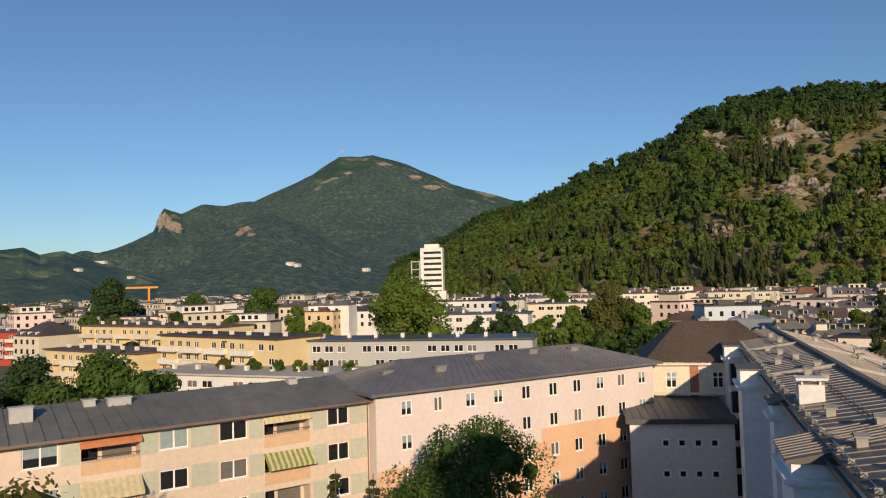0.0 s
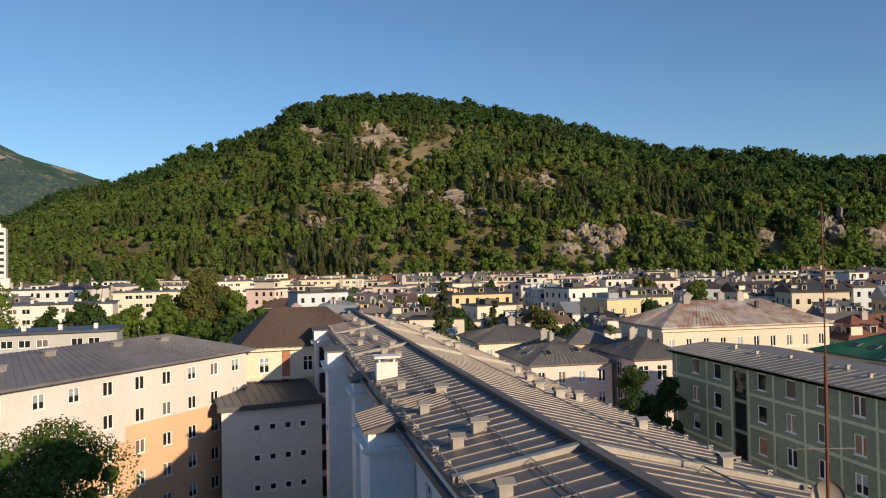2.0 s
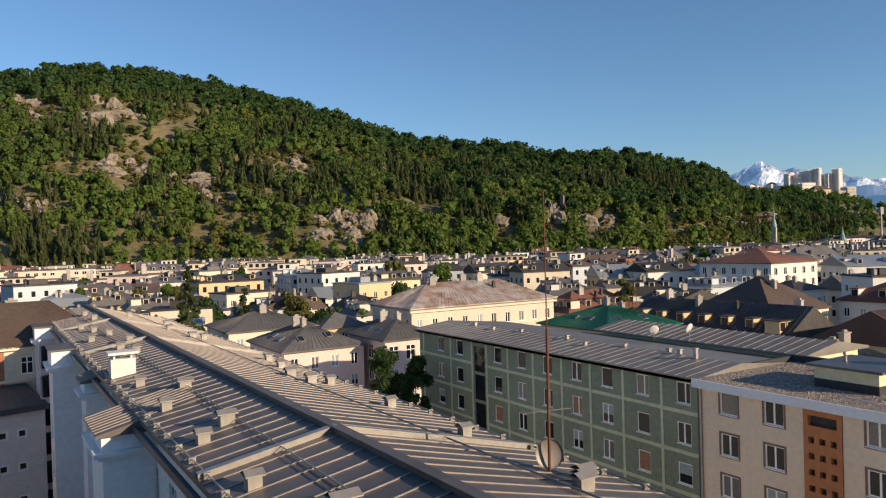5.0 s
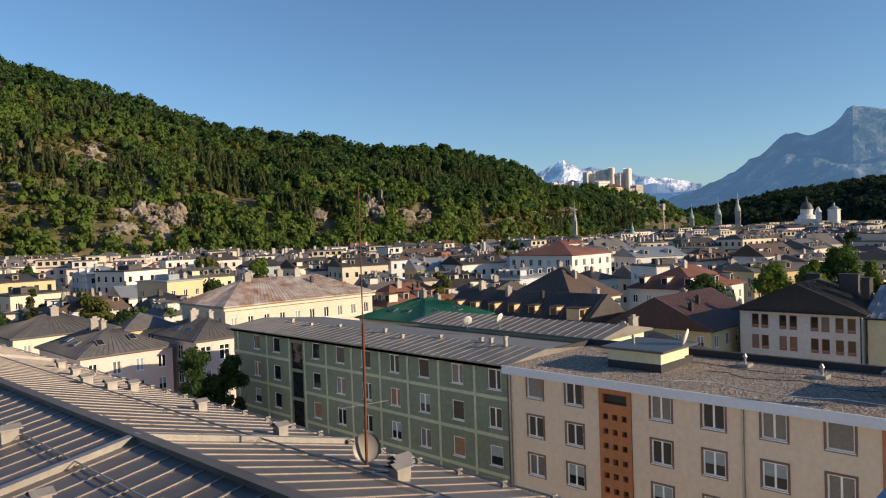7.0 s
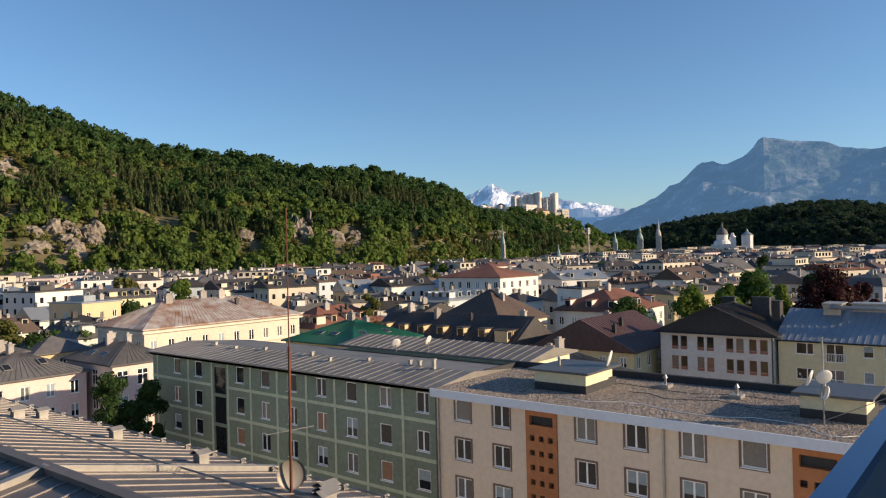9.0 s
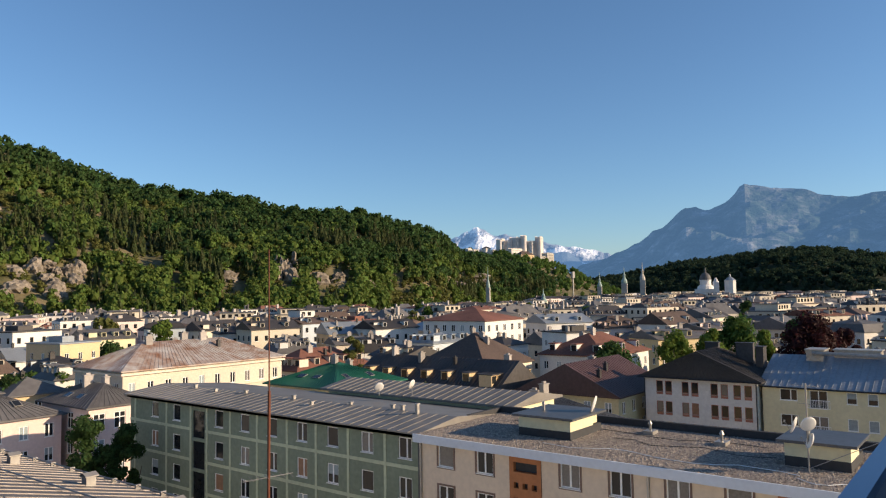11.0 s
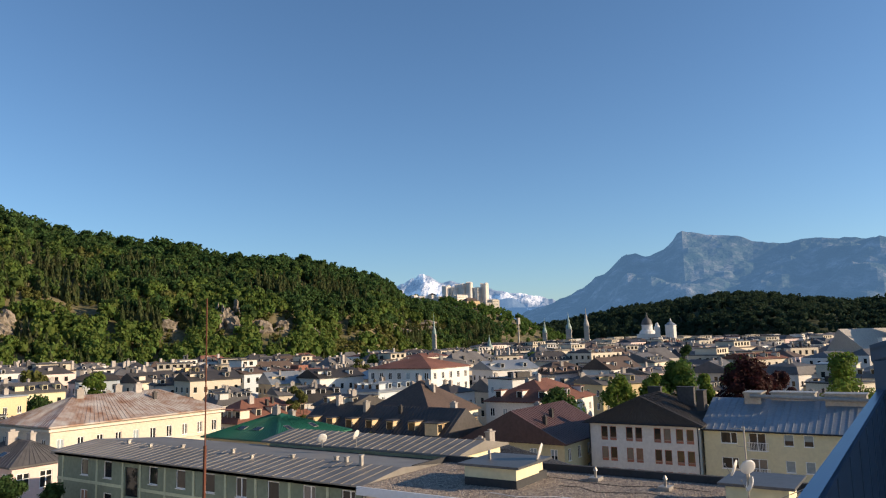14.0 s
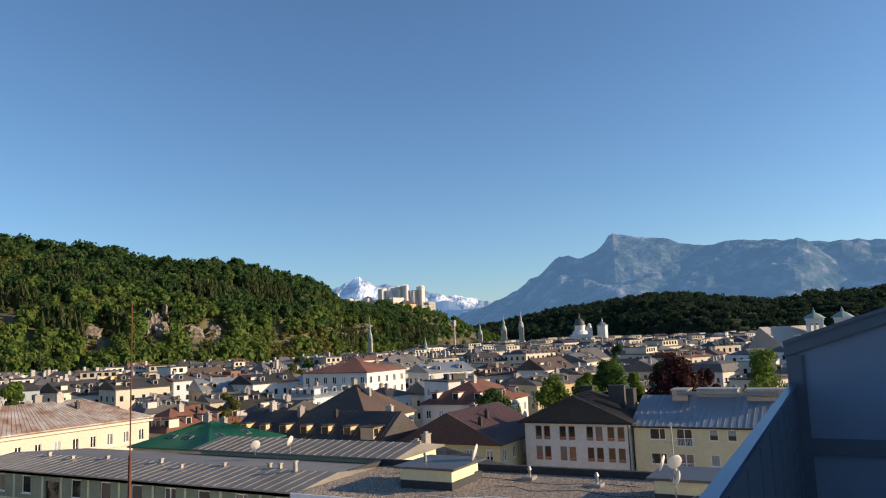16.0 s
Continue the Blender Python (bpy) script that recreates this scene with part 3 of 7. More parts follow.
def forest(name, spots, templates, material, label, seed):
    """spots: x, y, z, height, width. One mesh of many small trees."""
    g = np.random.default_rng(seed)
    vs, fs, k = [], [], 0
    for x, y, z, h, w in spots:
        v, f4, core = templates[g.integers(len(templates))]
        a = g.uniform(0, 6.28)
        c, s = math.cos(a), math.sin(a)
        vs.append(np.stack([x + w * (v[:, 0] * c - v[:, 1] * s), y + w * (v[:, 0] * s + v[:, 1] * c), z - 0.8 + h * v[:, 2]], 1))
        fs += (f4 + k).tolist()
        fs += [[i + k for i in f] for f in core]
        k += len(v)
    me = bpy.data.meshes.new(name)
    me.from_pydata(np.concatenate(vs).tolist(), [], fs)
    me.materials.append(material)
    return tagged(part(name, me, None), label, "forest", kind="stuff")


def rock_face(p, wide, high, deep, seed, face_to=(0, 0)):
    """A rounded, broken outcrop of rock sitting in the slope."""
    bm = bmesh.new()
    bmesh.ops.create_icosphere(bm, subdivisions=3, radius=1)
    a = math.atan2(face_to[1] - p.y, face_to[0] - p.x) - math.pi / 2
    for v in bm.verts:
        n = noise.fractal(v.co * 1.6 + Vector((seed, 0, 0)), 0.9, 2.1, 6)
        ridge = abs(noise.noise(Vector((v.co.x * 4 + seed, v.co.y * 4, v.co.z * 1.3))))
        ledge = noise.noise(Vector((seed, 3.0, round(v.co.z * 4.5) * 1.7)))
        v.co *= 1 + 0.34 * n - 0.42 * ridge + 0.14 * ledge + 0.12 * noise.noise(v.co * 9 + Vector((0, seed, 0)))
    q = Mesh()
    m = Matrix.Translation(p) @ Matrix.Rotation(a, 4, "Z") @ Matrix.Diagonal((wide / 2, deep / 2, high / 2, 1))
    q.v, q.f = [tuple(m @ v.co) for v in bm.verts], [tuple(v.index for v in f.verts) for f in bm.faces]
    q.m = [0] * len(q.f)
    bm.free()
    return tagged(part("rock_face", q, M["rock"]), "weathered grey-brown limestone rock on the wooded slope", "rock", "cliffs", "structure")


hill_rows = [(24, 1.5, 620, 800), (20.5, 3.0, 600, 850), (17.8, 4.6, 590, 880), (15.5, 5.8, 580, 890), (12.8, 6.3, 570, 890), (9.7, 7.6, 560, 880), (7.9, 8.7, 550, 870), (6, 9.1, 540, 860), (3.2, 10.4, 530, 850), (1.3, 11.0, 520, 840),
             (0.5, 12.1, 510, 840), (-2.9, 13.0, 500, 830), (-6.7, 13.4, 490, 830), (-10.8, 12.9, 480, 820), (-15.9, 12.1, 470, 800), (-20.9, 10.9, 460, 780), (-27.6, 8.6, 455, 760), (-32.2, 7.9, 455, 740), (-36.3, 7.7, 460, 720), (-38.5, 7.0, 470, 720),
             (-45, 6.6, 500, 730), (-50.8, 5.4, 560, 760), (-52.4, 4.3, 600, 800), (-53.3, 3.3, 620, 820), (-55, 2.9, 650, 840), (-58.1, 2.2, 700, 900), (-61, 0.8, 720, 900)]
hill = Ridge(hill_rows, less=10.5, rough=11.0, scale=90.0, steep=0.82)
slope_mat = mat("slope_earth", (0.21, 0.165, 0.095), 0.95, second=(0.07, 0.075, 0.03), big=0.03, grain=0.25, bump=0.6)
tagged(part("hill", hill.mesh(170, 60), slope_mat), "steep wooded hill with bare brown slopes and rock", "hill", kind="structure")

# bare places on the slope: azimuth, elevation, half width in degrees, half height, rock inside
BARE = [(-2.2, 9.9, 1.6, 0.7, 1), (-6.7, 10.0, 2.2, 1.1, 1), (-11.5, 9.8, 1.5, 0.8, 0), (-8.2, 7.0, 1.0, 1.3, 0), (-11.7, 4.9, 2.0, 0.8, 1), (-13.8, 4.0, 1.2, 1.0, 1), (-7.3, 5.9, 1.8, 0.9, 1), (-4.0, 6.0, 2.2, 0.7, 0), (-20.4, 6.2, 2.0, 0.7, 1), (-17.5, 6.8, 1.8, 0.7, 0),
        (-1.4, 3.3, 0.9, 0.6, 1), (-21.8, 1.1, 2.0, 1.2, 1), (-24.6, 1.6, 1.6, 1.4, 1), (-30.0, 3.2, 2.2, 0.5, 0), (-39.9, 1.7, 1.0, 1.5, 1), (-36.1, 1.4, 1.2, 1.3, 0), (-43.2, 1.6, 1.8, 1.0, 0), (-49.5, 0.8, 2.0, 0.6, 0), (-54.6, 1.0, 2.4, 0.5, 1), (-17.0, 4.5, 2.0, 0.5, 0), (-27.0, 3.6, 1.6, 0.5, 0), (-15.0, 2.6, 2.0, 0.5, 0)]
rnd = random.Random(5)
for k, (a, el, wa, we, rocky) in enumerate(BARE):
    if rocky:
        for j in range(7):
            aa, ee = a + rnd.uniform(-0.95, 0.95) * wa, el + rnd.uniform(-0.8, 0.7) * we
            p, _ = hill.find(aa, ee)
            d = math.hypot(p.x, p.y)
            rock_face(p, d * radians(wa) * rnd.uniform(0.45, 1.0), d * radians(we) * rnd.uniform(0.6, 1.5), rnd.uniform(8, 14), k * 9 + j)

# the grey cliff with the old wall on its top
for k, (a, el, wide, high) in enumerate(((-39.5, 1.5, 12, 24), (-40.1, 1.2, 13, 22), (-40.6, 0.8, 12, 15), (-42.2, 1.1, 16, 13), (-43.6, 1.2, 14, 12), (-45.8, 0.6, 18, 12), (-35.4, 1.3, 16, 16))):
    p, _ = hill.find(a, el)
    rock_face(p, wide, high, 12, 300 + k)
p, _ = hill.find(-39.9, 2.6)
q = Mesh()
q.box(-6.5, 6.5, -0.6, 0.6, -4, 2.2)
q.box(-6.7, 6.7, -0.75, 0.75, 2.2, 2.5)
tagged(part("lookout_wall", q, M["stone"], None, "", Matrix.Translation(p) @ Matrix.Rotation(radians(-40), 4, "Z")), "pale old stone wall on top of the cliff", "wall", kind="structure")

broad, light, dark, needle, olive = [], [], [], [], []
g = random.Random(11)
tries = 0
while len(broad) + len(light) + len(dark) + len(needle) + len(olive) < 8000 and tries < 50000:
    tries += 1
    a, w = g.uniform(23.5, -60.5), g.random() ** 0.85 * 1.12
    p = hill.at(a, w)
    el = math.degrees(math.atan2(p.z + 5 - 25, math.hypot(p.x, p.y)))
    bare = sum(max(0.0, 1 - ((a - b[0]) / b[2]) ** 2 - ((el - b[1]) / b[3]) ** 2) for b in BARE)
    n = noise.noise(p / 60)
    if bare > 0.1 and g.random() < 0.15 + 1.1 * bare:
        continue
    if n < -0.30 and 0.2 < w < 0.75 and g.random() < 0.45:
        continue
    h = g.triangular(8.0, 17.5, 11.5) * (0.65 if bare > 0.02 else 1.0) * (g.uniform(0.85, 1.2) if w > 0.75 else 1)
    t = noise.noise(p / 45 + Vector((40, 0, 0))) + g.uniform(-0.25, 0.25)
    if w > 0.80:
        dark.append((p.x, p.y, p.z, h, h * g.uniform(0.75, 1.0)))
    elif t > 0.30 and w < 0.8:
        needle.append((p.x, p.y, p.z, h * 1.25, h * g.uniform(0.42, 0.6)))
    elif bare > 0.01 or t < -0.42:
        olive.append((p.x, p.y, p.z, h * 0.75, h * g.uniform(0.6, 0.85)))
    elif w < 0.3 or t < -0.1:
        light.append((p.x, p.y, p.z, h, h * g.uniform(0.7, 0.95)))
    else:
        (broad if a > -30 else dark).append((p.x, p.y, p.z, h, h * g.uniform(0.7, 0.95)))
for b in BARE:
    for _ in range(34):
        a, el = b[0] + g.gauss(0, 0.5) * b[2], b[1] + g.gauss(0, 0.55) * b[3]
        p, w = hill.find(a, el)
        p = hill.at(a, max(0.0, w + g.uniform(-0.02, 0.01)))
        h = g.uniform(2.0, 5.5)
        olive.append((p.x, p.y, p.z, h, h * g.uniform(0.8, 1.5)))
forest("hillside_broadleaf_trees", broad, BROAD, M["hill_leaf"], "dense green broadleaf wood on the steep hill", 1)
forest("hillfoot_light_trees", light, BROAD, M["hill_light"], "fresh light green broadleaf trees on the hill", 2)
forest("hilltop_dark_trees", dark, BROAD, M["leaf_dark"], "dark green beech wood along the hilltop", 3)
forest("hillside_conifers", needle, NEEDLE, M["needle"], "dark narrow spruces on the steep hill", 4)
forest("slope_scrub", olive, BROAD, M["leaf_olive"], "olive-brown scrub on the rocky slope", 5)

# a farther wooded ridge with the fortress, and the low one beneath the great mountain
fort_hill = Ridge([(-49, 3.6, 1000, 1400), (-53, 3.5, 1000, 1400), (-56.5, 3.35, 980, 1370), (-57.6, 3.1, 980, 1300), (-59.2, 2.75, 980, 1300), (-61.4, 2.1, 980, 1380), (-63.1, 1.2, 1000, 1380), (-65, 0.3, 1000, 1380), (-67, -0.6, 1000, 1380)], less=10, rough=6, scale=100, steep=0.8)
tagged(part("castle_hill", fort_hill.mesh(50, 24), slope_mat), "wooded rock beneath the fortress", "hill", kind="structure")
monks_hill = Ridge([(-60, 0.2, 1500, 2000), (-63.6, 1.0, 1500, 2000), (-65.8, 1.3, 1500, 2000), (-67.6, 1.7, 1450, 1950), (-70.7, 2.2, 1400, 1900), (-74.1, 2.5, 1350, 1850), (-75.8, 2.8, 1300, 1800), (-79.1, 2.9, 1250, 1750), (-82.6, 2.3, 1200, 1700), (-86, 1.9, 1200, 1700),
                    (-87.9, 2.3, 1200, 1700), (-90.3, 2.3, 1200, 1700), (-94, 2.5, 1200, 1700), (-105, 2.4, 1200, 1700)], less=14, rough=10, scale=160, steep=0.55)
# floor colour darkened to imitate the shaded side of this ridge
tagged(part("ridge", monks_hill.mesh(90, 24), mat("ridge_floor_shaded", (0.05, 0.065, 0.03), 0.95, second=(0.03, 0.04, 0.02), big=0.02, grain=0.15)), "low wooded ridge at the far side of the town, its shade put into the colour", "hill", kind="structure")
g = random.Random(21)
far_trees, shade_trees = [], []
for _ in range(900):
    a, w = g.uniform(-49.5, -66), g.random() * 1.05
    p = fort_hill.at(a, w)
    if g.random() < (0.25 if a < -58.5 and w < 0.7 else 0.9):
        h = g.uniform(10, 17)
        far_trees.append((p.x, p.y, p.z, h, h * g.uniform(0.75, 1.0)))
for _ in range(3000):
    a, w = g.uniform(-60, -104), g.random() * 1.08
    p = monks_hill.at(a, w)
    h = g.uniform(14, 23)
    if w > 0.5 or g.random() < 0.8:
        shade_trees.append((p.x, p.y, p.z, h, h * g.uniform(0.8, 1.1)))
forest("castle_hill_trees", far_trees, BROAD, M["leaf"], "green trees round the fortress rock", 7)
# these trees have the ridge's shade painted into their leaf colour
forest("ridge_trees", shade_trees, BROAD, M["ridge_leaf_shaded"], "wood along the far ridge, its leaves coloured darker for shade", 8)

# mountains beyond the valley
# blue glow given to the mountainsides in place of haze in the air
HAZE_GLOW = (0.17, 0.34, 0.62)
m_green = far_mat("mountain_forest", [(0.32, (0.035, 0.058, 0.026)), (0.48, (0.058, 0.084, 0.034)), (0.58, (0.09, 0.115, 0.05)), (0.70, (0.20, 0.19, 0.12))], 0.055, HAZE_GLOW, 0.075, 1.0)
m_top = far_mat("mountain_top", [(0.40, (0.025, 0.05, 0.018)), (0.55, (0.05, 0.075, 0.025)), (0.60, (0.20, 0.17, 0.12)), (0.70, (0.42, 0.38, 0.32))], 0.006, HAZE_GLOW, 0.06, 1.0, (1, 1, 2.2))
m_blue = far_mat("mountain_blue", [(0.36, (0.03, 0.055, 0.05)), (0.50, (0.06, 0.085, 0.08)), (0.60, (0.14, 0.15, 0.15)), (0.72, (0.34, 0.34, 0.34))], 0.008, HAZE_GLOW, 0.25, 1.0, (1, 1, 1.6))
m_snow = far_mat("mountain_snow", [(0.38, (0.12, 0.15, 0.20)), (0.47, (0.30, 0.33, 0.38)), (0.52, (0.80, 0.80, 0.80)), (0.7, (0.85, 0.84, 0.82))], 0.006, HAZE_GLOW, 0.26, 0.8)
# bluish base colour and the strongest glow carry the haze of this chain
m_haze = far_mat("mountain_haze", [(0.4, (0.10, 0.13, 0.16)), (0.7, (0.20, 0.22, 0.24))], 0.005, HAZE_GLOW, 0.34, 0.4)
great = Ridge([(50, 1.6, 2400, 3700), (45.7, 2.6, 2400, 3700), (42.8, 3.6, 2400, 3800), (41.2, 4.4, 2400, 3800), (40.5, 6.2, 2500, 3800), (39.2, 5.8, 2500, 3850), (37.7, 6.6, 2500, 3900), (36, 6.4, 2500, 3900), (34, 6.8, 2400, 3900), (31, 8.1, 2300, 3900), (27.4, 10.1, 2200, 3900),
               (24.8, 10.4, 2200, 3900), (22.1, 9.6, 2200, 3900), (18.6, 7.9, 2300, 3900), (15.9, 7.1, 2300, 3900), (13, 6.3, 2300, 3900), (8, 4.0, 2300, 3900)], rough=80, scale=520, steep=1.15, foot=-10, jag=9)
great_mesh = great.mesh(220, 90)
for i, f in enumerate(great_mesh.f):
    a, w = 50 - 42 * (i // 90) / 220, 1.35 * (i % 90) / 90
    if w > 0.93 - 0.012 * abs(a - 22) * 2 and 13 < a < 29.5 or (39.2 < a < 41.2 and w > 0.86):
        great_mesh.m[i] = 1
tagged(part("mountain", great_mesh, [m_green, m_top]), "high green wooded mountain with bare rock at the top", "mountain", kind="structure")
for k, (a, el, w, h) in enumerate(((40.4, 4.9, 60, 110), (39.8, 4.5, 80, 80), (21.6, 8.4, 90, 28), (20.4, 7.6, 100, 30))):
    p, _ = great.find(a, el)
    rock_face(p, w, h, 32, 80 + k)
fore = Ridge([(41, 0.2, 1350, 1700), (38.9, 1.9, 1350, 1800), (36.9, 4.0, 1350, 1900), (34.8, 5.4, 1350, 1950), (32.7, 5.9, 1350, 1950), (30.2, 4.7, 1350, 1950), (26.7, 2.6, 1350, 1900), (22.3, 1.1, 1350, 1800), (19, 0.1, 1350, 1700)], rough=22, scale=260, steep=0.9, foot=-6)
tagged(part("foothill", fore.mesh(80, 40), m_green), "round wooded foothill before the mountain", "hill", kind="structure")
for k, (a, el, w, h) in enumerate(((34.6, 4.5, 34, 20), (34.2, 4.1, 22, 14), (35.1, 4.2, 18, 16))):
    p, _ = fore.find(a, el)
    rock_face(p, w, h, 20, 90 + k)
low = Ridge([(66, 3.6, 1500, 2300), (58, 3.4, 1500, 2300), (50.9, 3.1, 1500, 2300), (49.5, 3.3, 1500, 2300), (48.5, 2.8, 1500, 2300), (47.1, 3.1, 1500, 2300), (45.7, 2.5, 1500, 2300), (43, 1.6, 1500, 2300), (39, 0.6, 1500, 2300), (36, -0.2, 1500, 2300)], rough=26, scale=230, steep=0.9, foot=-6)
# the meadow hill gets a little of the same painted haze
m_meadow = far_mat("meadow", [(0.38, (0.03, 0.05, 0.022)), (0.55, (0.05, 0.075, 0.03)), (0.60, (0.11, 0.145, 0.05)), (0.72, (0.15, 0.18, 0.07))], 0.009, HAZE_GLOW, 0.07, 0.8)
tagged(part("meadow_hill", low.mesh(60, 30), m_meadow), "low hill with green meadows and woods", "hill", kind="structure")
blue = Ridge([(-58, 0.3, 3700, 4700), (-62.7, 1.8, 3600, 4700), (-64.5, 2.4, 3600, 4700), (-66.3, 3.4, 3500, 4700), (-69.1, 5.1, 3500, 4650), (-70.5, 6.0, 3500, 4600), (-72.2, 6.0, 3500, 4600), (-73.8, 6.8, 3500, 4600), (-74.5, 7.8, 3500, 4600), (-75.7, 7.6, 3500, 4600), (-77.8, 7.1, 3500, 4600),
              (-79.4, 6.6, 3500, 4600), (-82.6, 6.4, 3500, 4600), (-87.1, 6.2, 3500, 4600), (-89.9, 5.8, 3500, 4600), (-94, 5.2, 3500, 4600), (-110, 3.0, 3500, 4600)], rough=190, scale=620, steep=1.25, foot=-10, jag=34)
tagged(part("blue_mountain", blue.mesh(150, 60), m_blue), "great rocky mountain with snow streaks in the distance, hazed blue by its own glow", "mountain", kind="structure")
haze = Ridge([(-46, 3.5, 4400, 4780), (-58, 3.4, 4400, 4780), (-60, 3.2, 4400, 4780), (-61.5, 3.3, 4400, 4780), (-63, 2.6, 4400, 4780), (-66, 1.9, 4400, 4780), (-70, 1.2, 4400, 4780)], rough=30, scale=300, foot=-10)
tagged(part("hazy_mountain", haze.mesh(60, 12, 1.02), m_haze), "mountain chain on the horizon, its pale blue haze put into colour and glow", "mountain", kind="structure")
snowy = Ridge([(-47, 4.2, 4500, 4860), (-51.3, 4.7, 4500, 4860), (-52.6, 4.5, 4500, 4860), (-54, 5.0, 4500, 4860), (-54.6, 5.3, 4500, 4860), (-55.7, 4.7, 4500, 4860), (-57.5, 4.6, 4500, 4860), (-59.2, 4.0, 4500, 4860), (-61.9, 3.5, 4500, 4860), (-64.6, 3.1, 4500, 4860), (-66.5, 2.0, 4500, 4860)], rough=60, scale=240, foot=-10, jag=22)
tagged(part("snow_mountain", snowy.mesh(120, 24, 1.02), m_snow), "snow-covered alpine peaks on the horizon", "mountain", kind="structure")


# ---- buildings near the terrace ----
def grey_block():
    """The long roof beside the terrace: metal sheets with standing seams, vents, snow guards, side walls with bays."""
    at = pose(10.2, 0, 0, 0, 0, 1.25)
    root = thing("apartment_block", "long pale apartment block with a grey standing-seam metal roof", "apartment block", at)
    y0, y1, zl, zr, zt, xl, xr = 0.9, 99.0, 17.8, 16.4, 18.6, -4.7, 8.8
    r = Mesh()
    r.face([(xl, y0, zl), (0, y0, zt), (0, y1, zt), (xl, y1, zl)][::-1])
    r.face([(0, y0, zt), (xr, y0, zr), (xr, y1, zr), (0, y1, zt)][::-1])
    r.face([(xl, y0, zl - 0.2), (xl, y1, zl - 0.2), (xr, y1, zr - 0.2), (xr, y0, zr - 0.2)])
    r.face([(xl, y0, zl - 0.2), (xl, y0, zl), (xl, y1, zl), (xl, y1, zl - 0.2)][::-1])
    r.face([(xr, y0, zr - 0.2), (xr, y0, zr), (xr, y1, zr), (xr, y1, zr - 0.2)])
    r.face([(xl, y1, zl - 0.2), (xl, y1, zl), (0, y1, zt), (xr, y1, zr), (xr, y1, zr - 0.2)])
    roof = part("roof", r, M["metal_roof"], root, "grey metal roof sheets")
    n = int((y1 - y0) / 1.0)
    one_l, one_r = Mesh(), Mesh()
    for mesh, xa, za in ((one_l, xl, zl), (one_r, xr, zr)):
        a, b = Vector((xa, 0, za)), Vector((0, 0, zt))
        h, s = Vector((0, 0, 0.035)), Vector((0, 0.035, 0))
        for f in ((a - s, a - s + h, b - s + h, b - s), (a + s, b + s, b + s + h, a + s + h), (a - s + h, a + s + h, b + s + h, b - s + h), (a - s, a + s, a + s + h, a - s + h)):
            mesh.face(f)
    dl, dr = one_l.data("seam", M["rib"]), one_r.data("seam", M["rib"])
    for i in range(1, n):
        y = y0 + (y1 - y0) * i / n
        part("seam", dl, None, roof, "", Matrix.Translation((0, y, 0)))
        part("seam", dr, None, roof, "", Matrix.Translation((0, y, 0)))
    q = Mesh()
    q.box(-0.15, 0.15, y0, y1, zt - 0.12, zt + 0.16)
    q.box(-0.2, 0.2, y0, y1, zt + 0.16, zt + 0.19)
    part("ridge_cap", q, M["metal_roof"], root)
    for y in (23.6, 57.5, 76.0):
        for xa, za in ((xl, zl), (xr, zr)):
            q = Mesh()
            a, b = Vector((xa, y, za)), Vector((0, y, zt))
            w, h = Vector((0, 0.16, 0)), Vector((0, 0, 0.2))
            q.face([a - w, b - w, b - w + h, a - w + h]), q.face([a + w, a + w + h, b + w + h, b + w]), q.face([a - w + h, b - w + h, b + w + h, a + w + h])
            part("cross_gutter", q, M["zinc"], roof)
    for xs, lift in ((-2.0, 0.16), (-4.45, 0.16), (4.4, 0.16), (8.45, 0.16)):
        z = zt + (zl - zt) * xs / xl if xs < 0 else zt + (zr - zt) * xs / xr
        q = Mesh()
        q.bar((xs, y0, z + lift), (xs, y1, z + lift), 0.022, 5)
        q.bar((xs + 0.08, y0, z + lift * 0.55), (xs + 0.08, y1, z + lift * 0.55), 0.022, 5)
        guard = part("snow_guard", q, M["zinc"], roof)
        cl = Mesh()
        cl.box(-0.1, 0.14, -0.05, 0.05, 0, 0.2)
        cd = cl.data("clamp", M["zinc"])
        if xs > 5 or xs < -4:
            for i in range(0, n, 2):
                part("clamp", cd, None, guard, "", Matrix.Translation((xs, y0 + 0.41 + (y1 - y0) * i / n, z)))
    vent = Mesh()
    vent.box(-0.3, 0.3, -0.26, 0.26, -0.3, 0.55)
    for s in (-1, 1):
        vent.face([(-0.42, s * 0.38, 0.55), (0.42, s * 0.38, 0.55), (0.42, 0, 0.72), (-0.42, 0, 0.72)])
    vent.box(-0.42, 0.42, -0.38, 0.38, 0.50, 0.56)
    vd = vent.data("roof_vent", M["zinc"])
    for x, y, s in ((6.1, 42.7, 1), (7.7, 38.8, 1.25), (6.2, 35.5, 1), (7.6, 30.1, 1.3), (6.3, 28.5, 1), (6.4, 22.2, 1), (7.7, 18.2, 1.4), (14.2, 41.5, 1.2), (14.7, 39.4, 1.2), (16.0, 39.8, 1.0), (16.1, 32.2, 1), (16.0, 25.2, 1), (15.2, 46.3, 1), (5.8, 66.5, 1), (7.3, 68.0, 1), (5.9, 77.7, 1), (7.6, 84, 1), (13.6, 65.3, 1.2),
                    (14.6, 65.6, 1), (7.0, 58.1, 1.1), (8.0, 61.0, 1), (12.9, 72.0, 1), (6.6, 73.2, 1), (14.1, 80.5, 1), (11.5, 88, 1), (7.3, 91, 1), (7.6, 54.6, 1), (15.9, 51.2, 1), (7.8, 13.5, 1.2), (12.2, 12.6, 1.0), (16.3, 18.3, 1.2), (15.6, 17.5, 1.1), (15.0, 16.9, 1.2)):
        p = at.inverted() @ (Vector((x, y, 0)) * (0.95 if x < 9 else 1.0))
